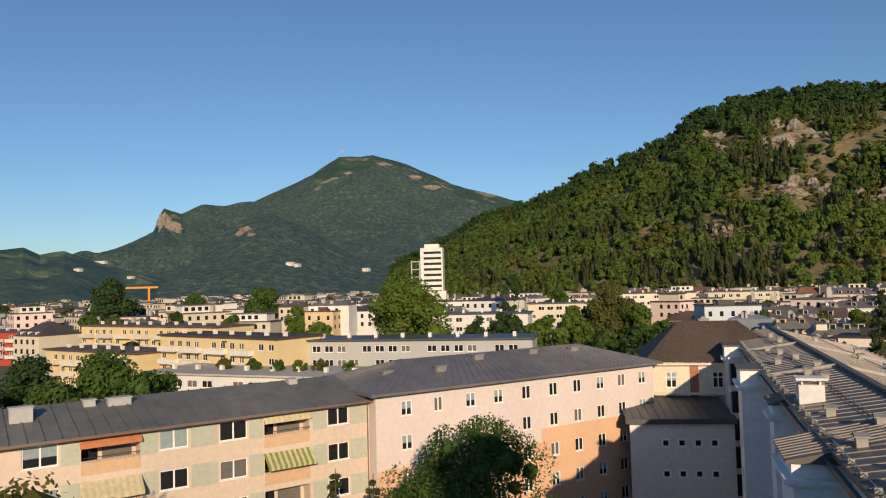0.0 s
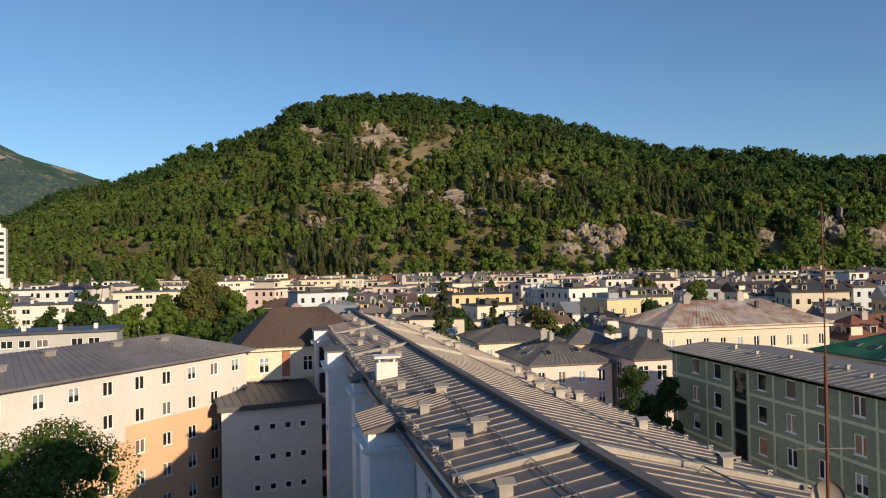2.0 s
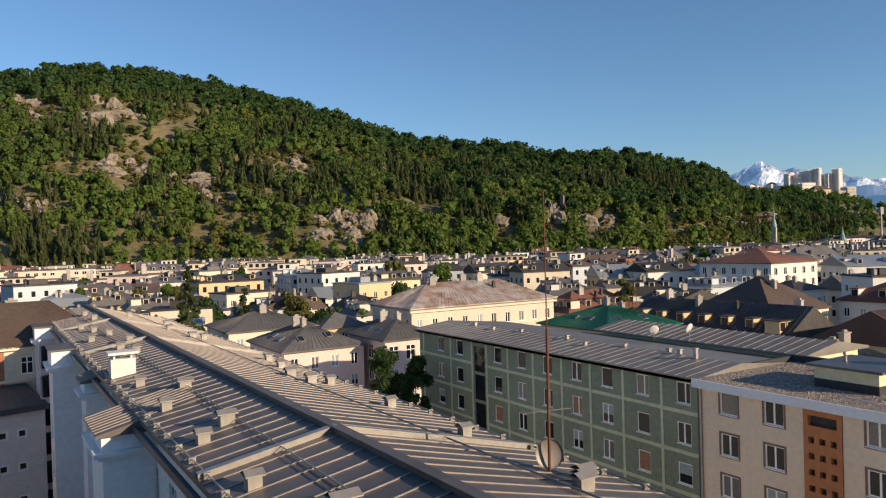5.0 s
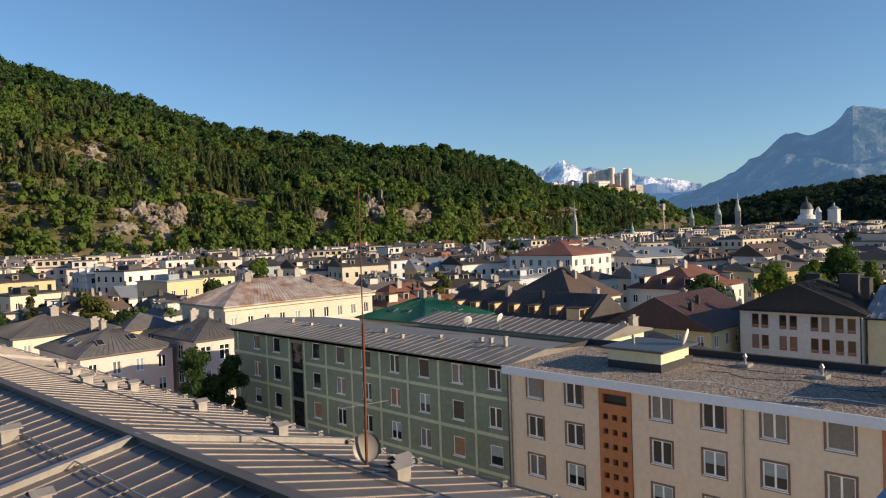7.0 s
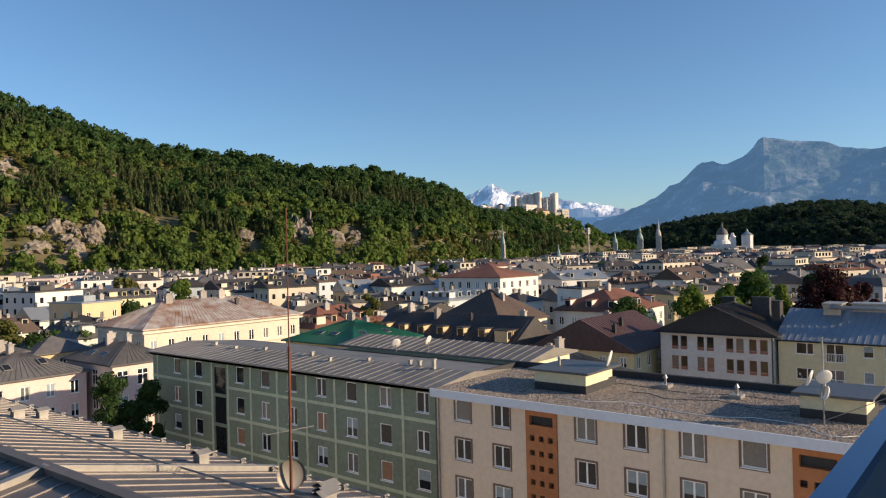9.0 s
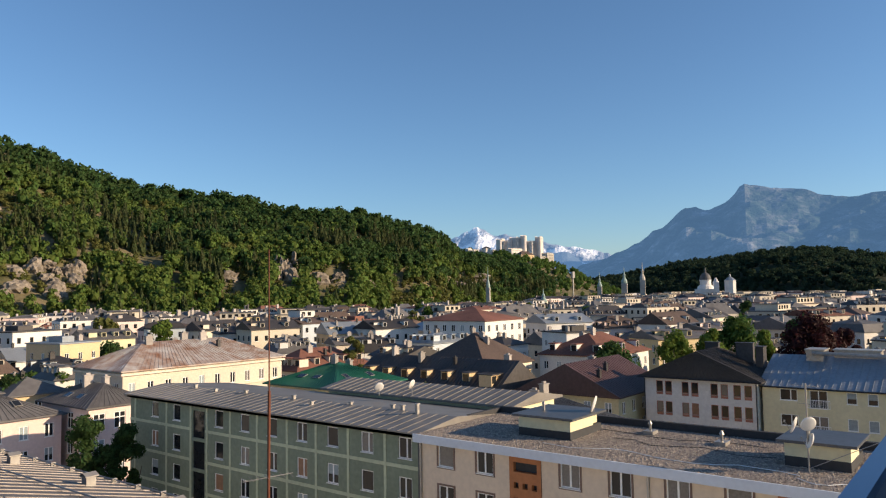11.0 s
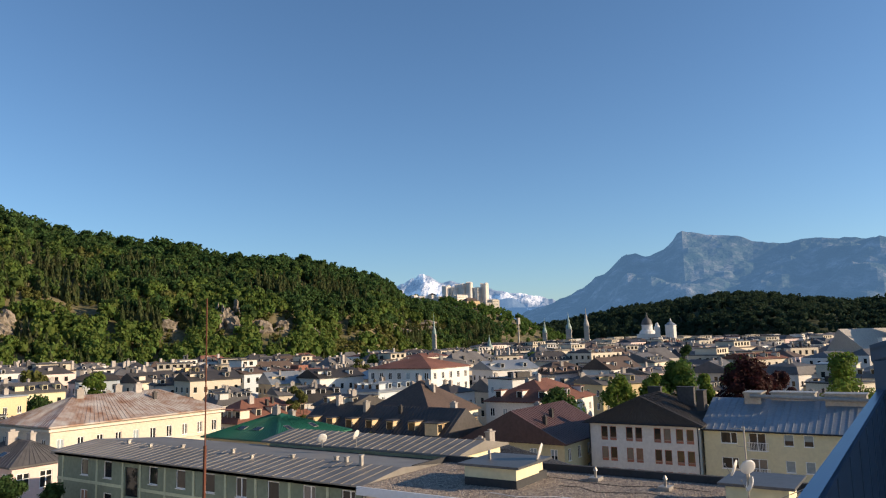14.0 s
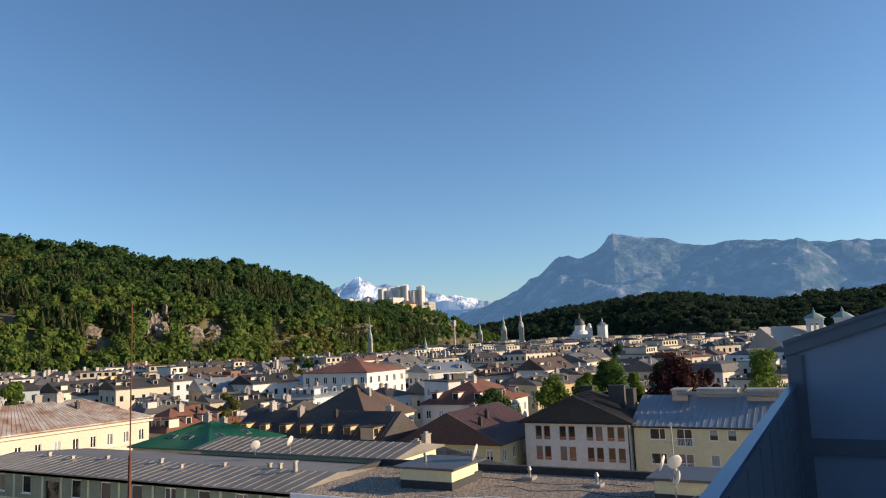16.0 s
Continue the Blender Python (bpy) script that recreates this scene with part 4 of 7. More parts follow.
        z = zt + (zl - zt) * p.x / xl if p.x < 0 else zt + (zr - zt) * p.x / xr
        part("roof_vent", vd, None, root, "small capped metal roof vent", Matrix.Translation((p.x, p.y, z)) @ Matrix.Diagonal((0.72 * s, 0.8, 0.8, 1)))
    q = Mesh()
    for x, y in ((-3.75, 45.2),):
        q.box(x - 0.6, x + 0.7, y - 0.5, y + 0.5, 16, 18.95)
        q.box(x - 0.75, x + 0.85, y - 0.65, y + 0.65, 19.2, 19.34)
        for dx in (-0.45, 0.45):
            q.box(x + dx, x + dx + 0.1, y - 0.4, y + 0.4, 18.95, 19.2)
    part("chimney", q, M["white"], root, "broad white chimney with a metal cover")
    # walls
    w = Mesh()
    holes, m = [], along(-4.0, 98.5, 0, -1)
    for k in range(5):
        for i in range(26):
            if i not in (8, 9, 15, 16):
                holes.append((2.2 + i * 3.6, 3.5 + i * 3.6, 2.2 + k * 2.95, 3.7 + k * 2.95))
    wall_with_holes(w, 97.0, 0, 17.55, holes, 0.16, 0, m)
    w.box(8.3, 8.6, 1.5, 98.5, 0, 16.2)
    w.face([(-4.0, 98.5, 0), (-4.0, 98.5, 17.55), (0, 98.5, 18.4), (8.5, 98.5, 16.2), (8.5, 98.5, 0)])
    part("wall", w, M["cool_white"], root, "pale plaster courtyard wall")
    rn = random.Random(3)
    for a, b, c, d in holes:
        put_window(root, m, a, c, b - a, d - c, "cross", rn.choice(PANES))
    q = Mesh()
    q.box(-4.98, -4.72, 1.0, 98.5, 17.25, 17.42)
    q.box(-4.98, -4.94, 1.0, 98.5, 17.42, 17.52)
    part("gutter", q, M["dark_metal"], root)
    # bays that stand out from the courtyard wall, with their own small roofs
    for ya, yb, xa, pitched in ((34.0, 37.9, -6.15, True), (48.6, 51.0, -5.3, True), (61.4, 65.4, -6.2, False), (82.0, 86.0, -6.3, False)):
        b = Mesh()
        wall_with_holes(b, -4.0 - xa, 0, 16.2, [], 0.14, 0, along(xa, ya, 1, 0))
        rows = [(1.2, 2.6, 2.2 + k * 2.95, 3.9 + k * 2.95) for k in range(4)] if yb - ya > 3 else []
        wall_with_holes(b, yb - ya, 0, 16.2, rows, 0.14, 0, along(xa, yb, 0, -1))
        wall_with_holes(b, -4.0 - xa, 0, 16.2, [], 0.14, 0, along(-4.0, yb, -1, 0))
        bay = part("bay", b, M["cool_white"], root, "projecting plastered bay with a cornice")
        c = Mesh()
        c.box(xa - 0.2, -3.8, ya - 0.2, yb + 0.2, 16.2, 16.36)
        c.box(xa - 0.38, -3.8, ya - 0.38, yb + 0.38, 16.36, 16.56)
        part("cornice", c, M["cool_white"], bay)
        c = Mesh()
        top = 17.2 if pitched else 17.75
        c.box(xa - 0.05, -3.9, ya - 0.05, yb + 0.05, 16.56, top)
        part("attic", c, M["cool_white"], bay, "plastered attic box above the cornice")
        r2 = Mesh()
        if pitched:
            r2.face([(xa - 0.3, ya - 0.3, top + 0.1), (-2.2, ya - 0.3, 18.35), (-2.2, yb + 0.3, 18.35), (xa - 0.3, yb + 0.3, top + 0.1)])
            r2.face([(xa - 0.3, ya - 0.3, top), (-2.2, ya - 0.3, top), (-2.2, ya - 0.3, 18.35), (xa - 0.3, ya - 0.3, top + 0.1)])
            r2.box(xa - 0.3, -4.0, ya - 0.29, yb + 0.3, top, top + 0.09)
        else:
            r2.box(xa - 0.22, -3.9, ya - 0.22, yb + 0.22, top, top + 0.12)
        part("bay_roof", r2, M["metal_roof"], bay)
        if pitched:
            r2 = Mesh()
            seams(r2, (xa - 0.3, yb + 0.3, top + 0.1), (xa - 0.3, ya - 0.3, top + 0.1), (-2.2, ya - 0.3, 18.35), (-2.2, yb + 0.3, 18.35), 0.5)
            tagged(part("seams", r2, M["rib"], bay), kind="stuff")
        for r in rows:
            put_window(root, along(xa, yb, 0, -1), r[0], r[2], 1.4, 1.7, "cross")
    # a window in the courtyard face of the near bay, and the drainpipe beside it
    for k in range(4):
        put_window(root, along(-6.15, 33.97, 1, 0), 0.9, 2.9 + k * 2.95, 1.1, 1.7, "cross")
    return root


grey_block()


def slab_facade(root, m, length, z1, columns, storeys, win, sill, storey, wall_mats, slot_of=None, extra=(), seed=0, styles=("two",), panes=PANES, rim="frame"):
    """A facade with rows of windows: columns are the window's left edges; sill is the height of the lowest sill."""
    rn = random.Random(seed)
    holes = [(c, c + win[0], sill + k * storey, sill + k * storey + win[1]) for k in range(storeys) for c in columns]
    q = Mesh()
    wall_with_holes(q, length, 0, z1, holes + list(extra), 0.16, 0, m, slot_of)
    wall = part("wall", q, wall_mats, root)
    for a, b, c, d in holes:
        put_window(root, m, a, c, b - a, d - c, rn.choice(styles), rn.choice(panes), rim)
    return wall


def green_block():
    root = thing("apartment_block", "dark green apartment block with a pale grid of bands", "apartment block")
    m = along(39.75, 72.0, 0, -1)
    cols = [4.0, 7.8, 14.6, 18.35, 22.05, 25.8, 29.35, 33.05, 36.8]
    shaft = [(11.1, 13.0, 0.9 + k * 2.8, 3.4 + k * 2.8) for k in range(5)]
    slab_facade(root, m, 39.1, 15.3, cols, 5, (1.25, 1.5), 2.2, 2.8, M["green_wall"], extra=shaft, seed=4, styles=("side", "one", "two", "one"), panes=["glass", "glass", "glass", "brown_blind", "half", "glass", "curtain"])
    for k in range(5):
        z = 1.6 + k * 2.81
        for x0, x1 in ((0, 10.9), (13.2, 39.1)):
            q = Mesh()
            q.box(x0, x1, -0.05, 0.0, z - 0.13, z + 0.13, 0, m)
            part("band", q, M["green_band"], root, "pale green plaster band")
    for x in (0.94, 6.7, 10.8, 13.4, 16.9, 20.7, 24.6, 28.1, 31.7, 35.5, 38.8):
        q = Mesh()
        q.box(x - 0.12, x + 0.12, -0.056, 0.0, 0, 15.2, 0, m)
        part("band", q, M["green_band"], root, "pale green plaster band")
    q = Mesh()
    for k in range(5):
        q.box(11.1, 13.0, 0.12, 0.16, 0.9 + k * 2.8, 3.4 + k * 2.8, 0, m)
    part("stair_glazing", q, M["glass"], root)
    q = Mesh()
    q.box(38.75, 38.87, -0.16, -0.06, 0, 15.2, 0, m)
    q.box(0.3, 39.1, -0.55, -0.35, 15.1, 15.3, 0, m)
    part("gutter", q, M["dark_metal"], root)
    r = Mesh()
    r.face([(39.2, 32.9, 15.4), (43.8, 32.9, 15.95), (43.8, 72.4, 15.95), (39.2, 72.4, 15.4)])
    r.face([(43.8, 32.9, 15.95), (52.0, 32.9, 15.15), (52.0, 72.4, 15.15), (43.8, 72.4, 15.95)])
    r.face([(39.2, 72.4, 15.1), (39.2, 32.9, 15.1), (39.2, 32.9, 15.4), (39.2, 72.4, 15.4)])
    r.face([(39.2, 32.9, 15.1), (52.0, 32.9, 15.1), (52.0, 32.9, 15.15), (43.8, 32.9, 15.95), (39.2, 32.9, 15.4)])
    r.face([(39.2, 72.4, 15.1), (39.2, 72.4, 15.4), (43.8, 72.4, 15.95), (52, 72.4, 15.15), (52.0, 72.4, 15.1)])
    r, body = Mesh(), r
    seams(r, (39.2, 72.4, 15.4), (39.2, 32.9, 15.4), (43.8, 32.9, 15.95), (43.8, 72.4, 15.95), 0.95, 0.035, 0.04)
    tagged(part("seams", r, M["pale_sheet"], root), kind="stuff")
    roof = part("roof", body, M["pale_sheet"], root, "weathered grey sheet-metal roof")
    q = Mesh()
    q.box(39.9, 51.5, 71.9, 72.0, 0, 15.1)
    q.box(51.4, 51.5, 33, 71.9, 0, 15.1)
    part("end_wall", q, M["cool_white"], root)
    for y, x, h in ((66, 43.4, 0.7), (58, 43.6, 0.6), (51, 43.5, 0.7), (44, 43.7, 0.6), (40, 44.5, 0.6), (36.5, 43.4, 1.3), (62, 43.0, 0.5), (47.5, 42.5, 0.5), (38.5, 44.0, 0.8)):
        q = Mesh()
        q.box(x - 0.13, x + 0.13, y - 0.13, y + 0.13, 15.3, 15.7 + h * 0.7)
        q.box(x - 0.18, x + 0.18, y - 0.18, y + 0.18, 15.7 + h * 0.7, 15.78 + h * 0.7)
        part("roof_pipe", q, M["zinc"], roof)
    return root


green_block()


def tan_block():
    root = thing("apartment_block", "tan plastered apartment block with a flat gravel roof", "apartment block")
    m = along(39.3, 32.85, 0, -1)
    cols = [1.66, 4.85, 11.0, 14.2, 17.5, 20.7, 27.0, 30.2, 33.6, 36.8, 40.0]
    bricks = [(7.4, 9.7), (23.2, 25.5)]
    slab_facade(root, m, 46.0, 15.2, cols, 5, (1.3, 1.42), 2.78, 2.66, M["tan"], extra=[(a, b, 0.02, 15.1) for a, b in bricks], seed=9, styles=("two", "two", "one", "two"), panes=["glass", "curtain", "glass", "half", "glass", "curtain"])
    q = Mesh()
    for x0, x1, z0, z1 in ((-0.12, 0.0, -0.12, 1.54), (1.30, 1.42, -0.12, 1.54), (0.0, 1.30, 1.42, 1.54), (0.0, 1.30, -0.12, -0.02)):
        q.box(x0, x1, -0.035, 0, z0, z1)
    surround = q.data("window_surround", M["brown_frame"])
    for c in cols:
        for k in range(5):
            part("window_surround", surround, None, root, "brown-grey painted window surround", m @ Matrix.Translation((c, 0, 2.78 + k * 2.66)))
    for a, b in bricks:
        s = Mesh()
        wins = []
        for k in range(14):
            for j in range(3):
                x = 0.3 + j * 0.66
                wins.append((x, x + 0.36, 0.8 + k * 0.93, 1.16 + k * 0.93))
        wins.append((0.3, 2.0, 13.9, 14.5))
        wall_with_holes(s, b - a, 0, 15.1, wins, 0.3, 0, m @ Matrix.Translation((a, -0.06, 0)))
        s.box(a, b, 0.26, 0.3, 0, 15.1, 1, m)
        part("stair_screen", s, [M["orange"], M["bitumen"]], root, "orange stairwell screen with small square openings")
    q = Mesh()
    q.box(-0.1, 46.2, -0.62, -0.50, 14.95, 15.5, 0, m)
    q.box(-0.1, 46.2, -0.50, 0.0, 14.95, 15.05, 0, m)
    part("fascia", q, M["fascia"], root, "pale blue-white metal fascia")
    q = Mesh()
    q.box(-0.1, 46.2, -0.50, 10.3, 15.2, 15.46, 0, m)
    part("roof", q, M["gravel"], root, "flat roof covered with grey-brown gravel")
    q = Mesh()
    q.box(-0.1, 46.2, 10.3, 10.65, 14.9, 15.95, 0, m)
    q.box(-0.35, -0.1, 6.0, 10.65, 14.9, 15.85, 0, m)
    part("rear_parapet", q, M["bitumen"], root)
    q = Mesh()
    q.box(16.45, 16.57, -0.14, -0.02, 0, 15.0, 0, m)
    q.box(0.1, 0.24, -0.14, -0.02, 0, 15.0, 0, m)
    part("downpipe", q, M["zinc"], root)
    q = Mesh()
    q.box(0, 46.0, 10.2, 10.3, 0, 15.0, 0, m)
    part("rear_wall", q, M["tan"], root)
    return root


tan_block()


def gravel(x0, x1, y0, y1, z, count):
    """Loose pebbles on the flat roof."""
    g = np.random.default_rng(17)
    c = np.stack([g.uniform(x0, x1, count), g.uniform(y0, y1, count), np.full(count, z)], 1)
    r = g.uniform(0.03, 0.085, count)[:, None]
    axes = np.array([(1, 0, 0), (0, 1, 0), (-1, 0, 0), (0, -1, 0), (0, 0, 0.7)])
    a = g.uniform(0, 6.28, count)
    rot = np.stack([np.stack([np.cos(a), -np.sin(a), 0 * a], 1), np.stack([np.sin(a), np.cos(a), 0 * a], 1), np.stack([0 * a, 0 * a, 1 + 0 * a], 1)], 1)
    v = (c[:, None, :] + np.einsum("nij,kj->nki", rot, axes) * r[:, None, :] * g.uniform(0.6, 1.3, (count, 5, 1))).reshape(-1, 3)
    k = (np.arange(count) * 5)[:, None]
    f = np.concatenate([k + np.array(t) for t in ((0, 1, 4), (1, 2, 4), (2, 3, 4), (3, 0, 4))])
    me = bpy.data.meshes.new("gravel")
    me.from_pydata(v.tolist(), [], f.tolist())
    me.materials.append(M["pebble"])
    return tagged(part("gravel", me, None), "loose grey-brown pebbles on the flat roof", "gravel", kind="stuff")


gravel(38.9, 49.5, -12.5, 32.7, 15.46, 26000)


def roof_hut(x0, x1, y0, y1, seed):
    root = thing("roof_hut", "low pale yellow roof hut with a flat grey lid", "roof hut")
    q = Mesh()
    q.box(x0, x1, y0, y1, 15.4, 16.0)
    part("plinth", q, M["bitumen"], root)
    q = Mesh()
    q.box(x0, x1 - 1.2, y0, y1, 16.0, 16.75)
    q.box(x1 - 1.2, x1, y0 + 0.3, y1 - 0.3, 16.0, 16.75)
    part("body", q, M["pale_yellow"], root)
    q = Mesh()
    q.box(x0 - 0.35, x1 + 0.2, y0 - 0.35, y1 + 0.35, 16.75, 16.9)
    part("lid", q, M["dark_metal"], root)
    q = Mesh()
    q.bar((x0 + 2, y1 - 0.8, 16.9), (x0 + 2, y1 - 0.8, 17.35), 0.1, 8)
    q.bar((x0 + 2, y1 - 0.8, 17.3), (x0 + 2, y1 - 0.8, 17.5), 0.17, 8, 0, 0.06)
    part("vent_pipe", q, M["zinc"], root)
    return root


roof_hut(42.6, 47.0, 22.9, 26.8, 1)
roof_hut(43.2, 46.8, 7.0, 10.2, 2)


def dish(x, y, z, r, turn, tilt=20.0, post=0.8, label="round pale satellite dish on a short post"):
    root = thing("satellite_dish", label, "satellite dish", pose(x, y, z, 0, 0, turn), "dishes")
    q = Mesh()
    prof = [(r * math.sin(t * 0.16), -r * 0.22 * (1 - (t / 10) ** 2)) for t in range(11)]
    q.lathe(prof + [(p[0] * 0.98, p[1] - 0.03) for p in prof[::-1]], 20)
    part("reflector", q, M["dish"], root, "", Matrix.Translation((0, 0, post + r * 0.5)) @ Matrix.Rotation(radians(90 - tilt), 4, "X"))
    q = Mesh()
    q.bar((0, 0.05, 0), (0, 0.05, post + r * 0.5), 0.035)
    part("post", q, M["zinc"], root)
    q = Mesh()
    q.bar((0, -0.05, post + r * 0.2), (0, -r * 0.95, post + r * 0.55), 0.018)
    q.box(-0.06, 0.06, -r * 1.05, -r * 0.85, post + r * 0.5, post + r * 0.64)
    part("arm", q, M["zinc"], root)
    return root


for vx, vy in ((47.6, 19.6), (46.6, 14.6), (47.9, 28.5)):
    vent = thing("roof_vent", "small grey pipe vent on the gravel roof", "vent", pose(vx, vy, 15.4))
    q = Mesh()
    q.box(-0.45, 0.45, -0.35, 0.35, 0, 0.3)
    part("base", q, M["zinc"], vent)
    q = Mesh()
    q.bar((0, 0, 0.3), (0, 0, 0.75), 0.09, 8)
    q.bar((0, 0, 0.72), (0, 0, 0.95), 0.17, 8, 0, 0.05)
    part("pipe", q, M["zinc"], vent)


def roof_cable(points, material, label):
    q = Mesh()
    for a, b in zip(points, points[1:]):
        q.bar(a, b, 0.02, 5)
    tagged(part("cable", q, M[material]), label, "cable", "roof cables")


rn = random.Random(40)
for x, y0, y1, material in ((41.2, 24.0, 9.0, "frame"), (46.8, 30.0, 12.0, "iron"), (40.3, 9.0, 2.0, "frame"), (44.5, 21.0, 11.0, "iron")):
    roof_cable([(x + 0.5 * math.sin(k * 0.9 + x) + rn.uniform(-0.15, 0.15), y0 + (y1 - y0) * k / 14, 15.5) for k in range(15)], material, "thin loose cable lying across the gravel roof")


def antenna():
    p = polar(-39.0, 24.6)
    root = thing("aerial_mast", "thin rusty aerial mast on the metal roof", "antenna", pose(p.x, p.y, 0))
    q = Mesh()
    q.bar((0, 0, 16.4), (0.06, 0, 22.0), 0.05, 8)
    q.bar((0.06, 0, 22.0), (0.08, 0.02, 26.6), 0.022, 6)
    part("pole", q, M["rust"], root)
    q = Mesh()
    q.bar((-0.75, 0.35, 19.2), (0.75, -0.35, 19.3), 0.012)
    for i in range(7):
        x = -0.7 + i * 0.23
        q.bar((x, -x * 0.47 - 0.12, 19.15 + 0.05), (x, -x * 0.47 + 0.16, 19.32), 0.008)
    part("yagi", q, M["zinc"], root)
    dish_part = Mesh()
    prof = [(0.5 * math.sin(t * 0.16), -0.11 * (1 - (t / 10) ** 2)) for t in range(11)]
    dish_part.lathe(prof + [(a * 0.98, b - 0.02) for a, b in prof[::-1]], 20)
    # darker sheet grey than the other dishes, to imitate its shaded side
    part("reflector", dish_part, M["pale_sheet"], root, "satellite dish, coloured darker grey for its shaded side", Matrix.Translation((0.1, 0.1, 17.75)) @ Matrix.Rotation(radians(-20), 4, "Z") @ Matrix.Rotation(radians(78), 4, "X"))
    return root


antenna()
dish(45.9, 22.9, 16.6, 0.6, 200, 20, 0.5)


def dish_mast():
    root = thing("aerial_mast", "grey aerial mast with three satellite dishes on the roof", "antenna", pose(42.2, 8.8, 15.46))
    q = Mesh()
    q.bar((0, 0, 0), (0, 0, 4.6), 0.045, 8)
    part("pole", q, M["zinc"], root)
    q = Mesh()
    q.bar((0, -0.7, 4.45), (0, 0.7, 4.5), 0.015)
    q.bar((0.05, -0.45, 3.5), (0.05, 0.45, 3.55), 0.015)
    for k in range(6):
        q.bar((-0.22, -0.6 + k * 0.24, 4.47), (0.22, -0.6 + k * 0.24, 4.47), 0.01)
    part("yagi", q, M["zinc"], root)
    for y, z, r, turn, tilt in ((0.62, 2.45, 0.46, 95, 20), (-0.1, 2.55, 0.42, 40, 24), (-0.12, 1.7, 0.42, 120, 20)):
        q = Mesh()
        prof = [(r * math.sin(t * 0.157), -r * 0.22 * (1 - (t / 10) ** 2)) for t in range(11)]
        q.lathe(prof + [(a * 0.98, b - 0.03) for a, b in prof[::-1]], 20)
        at = Matrix.Translation((-0.25, y, z)) @ Matrix.Rotation(radians(90 + turn), 4, "Z") @ Matrix.Rotation(radians(90 - tilt), 4, "X")
        d = part("reflector", q, M["dish"], root, "round pale satellite dish", at)
        q = Mesh()
        q.bar((0, -r * 0.9, -0.02), (0, 0, r * 0.95), 0.015)
        q.box(-0.05, 0.05, -0.05, 0.05, r * 0.9, r * 1.05)
        part("arm", q, M["zinc"], d)
    q = Mesh()
    q.bar((0, 0, 2.4), (-0.2, 0.6, 2.4), 0.03)
    q.bar((0, 0, 0.2), (1.6, -3.6, 1.9), 0.02)
    part("bracket", q, M["zinc"], root)


dish_mast()
dish(50.2, 42.9, 16.0, 0.45, 190, 25, 0.8)
dish(48.4, 45.2, 16.0, 0.45, 150, 25, 0.6)


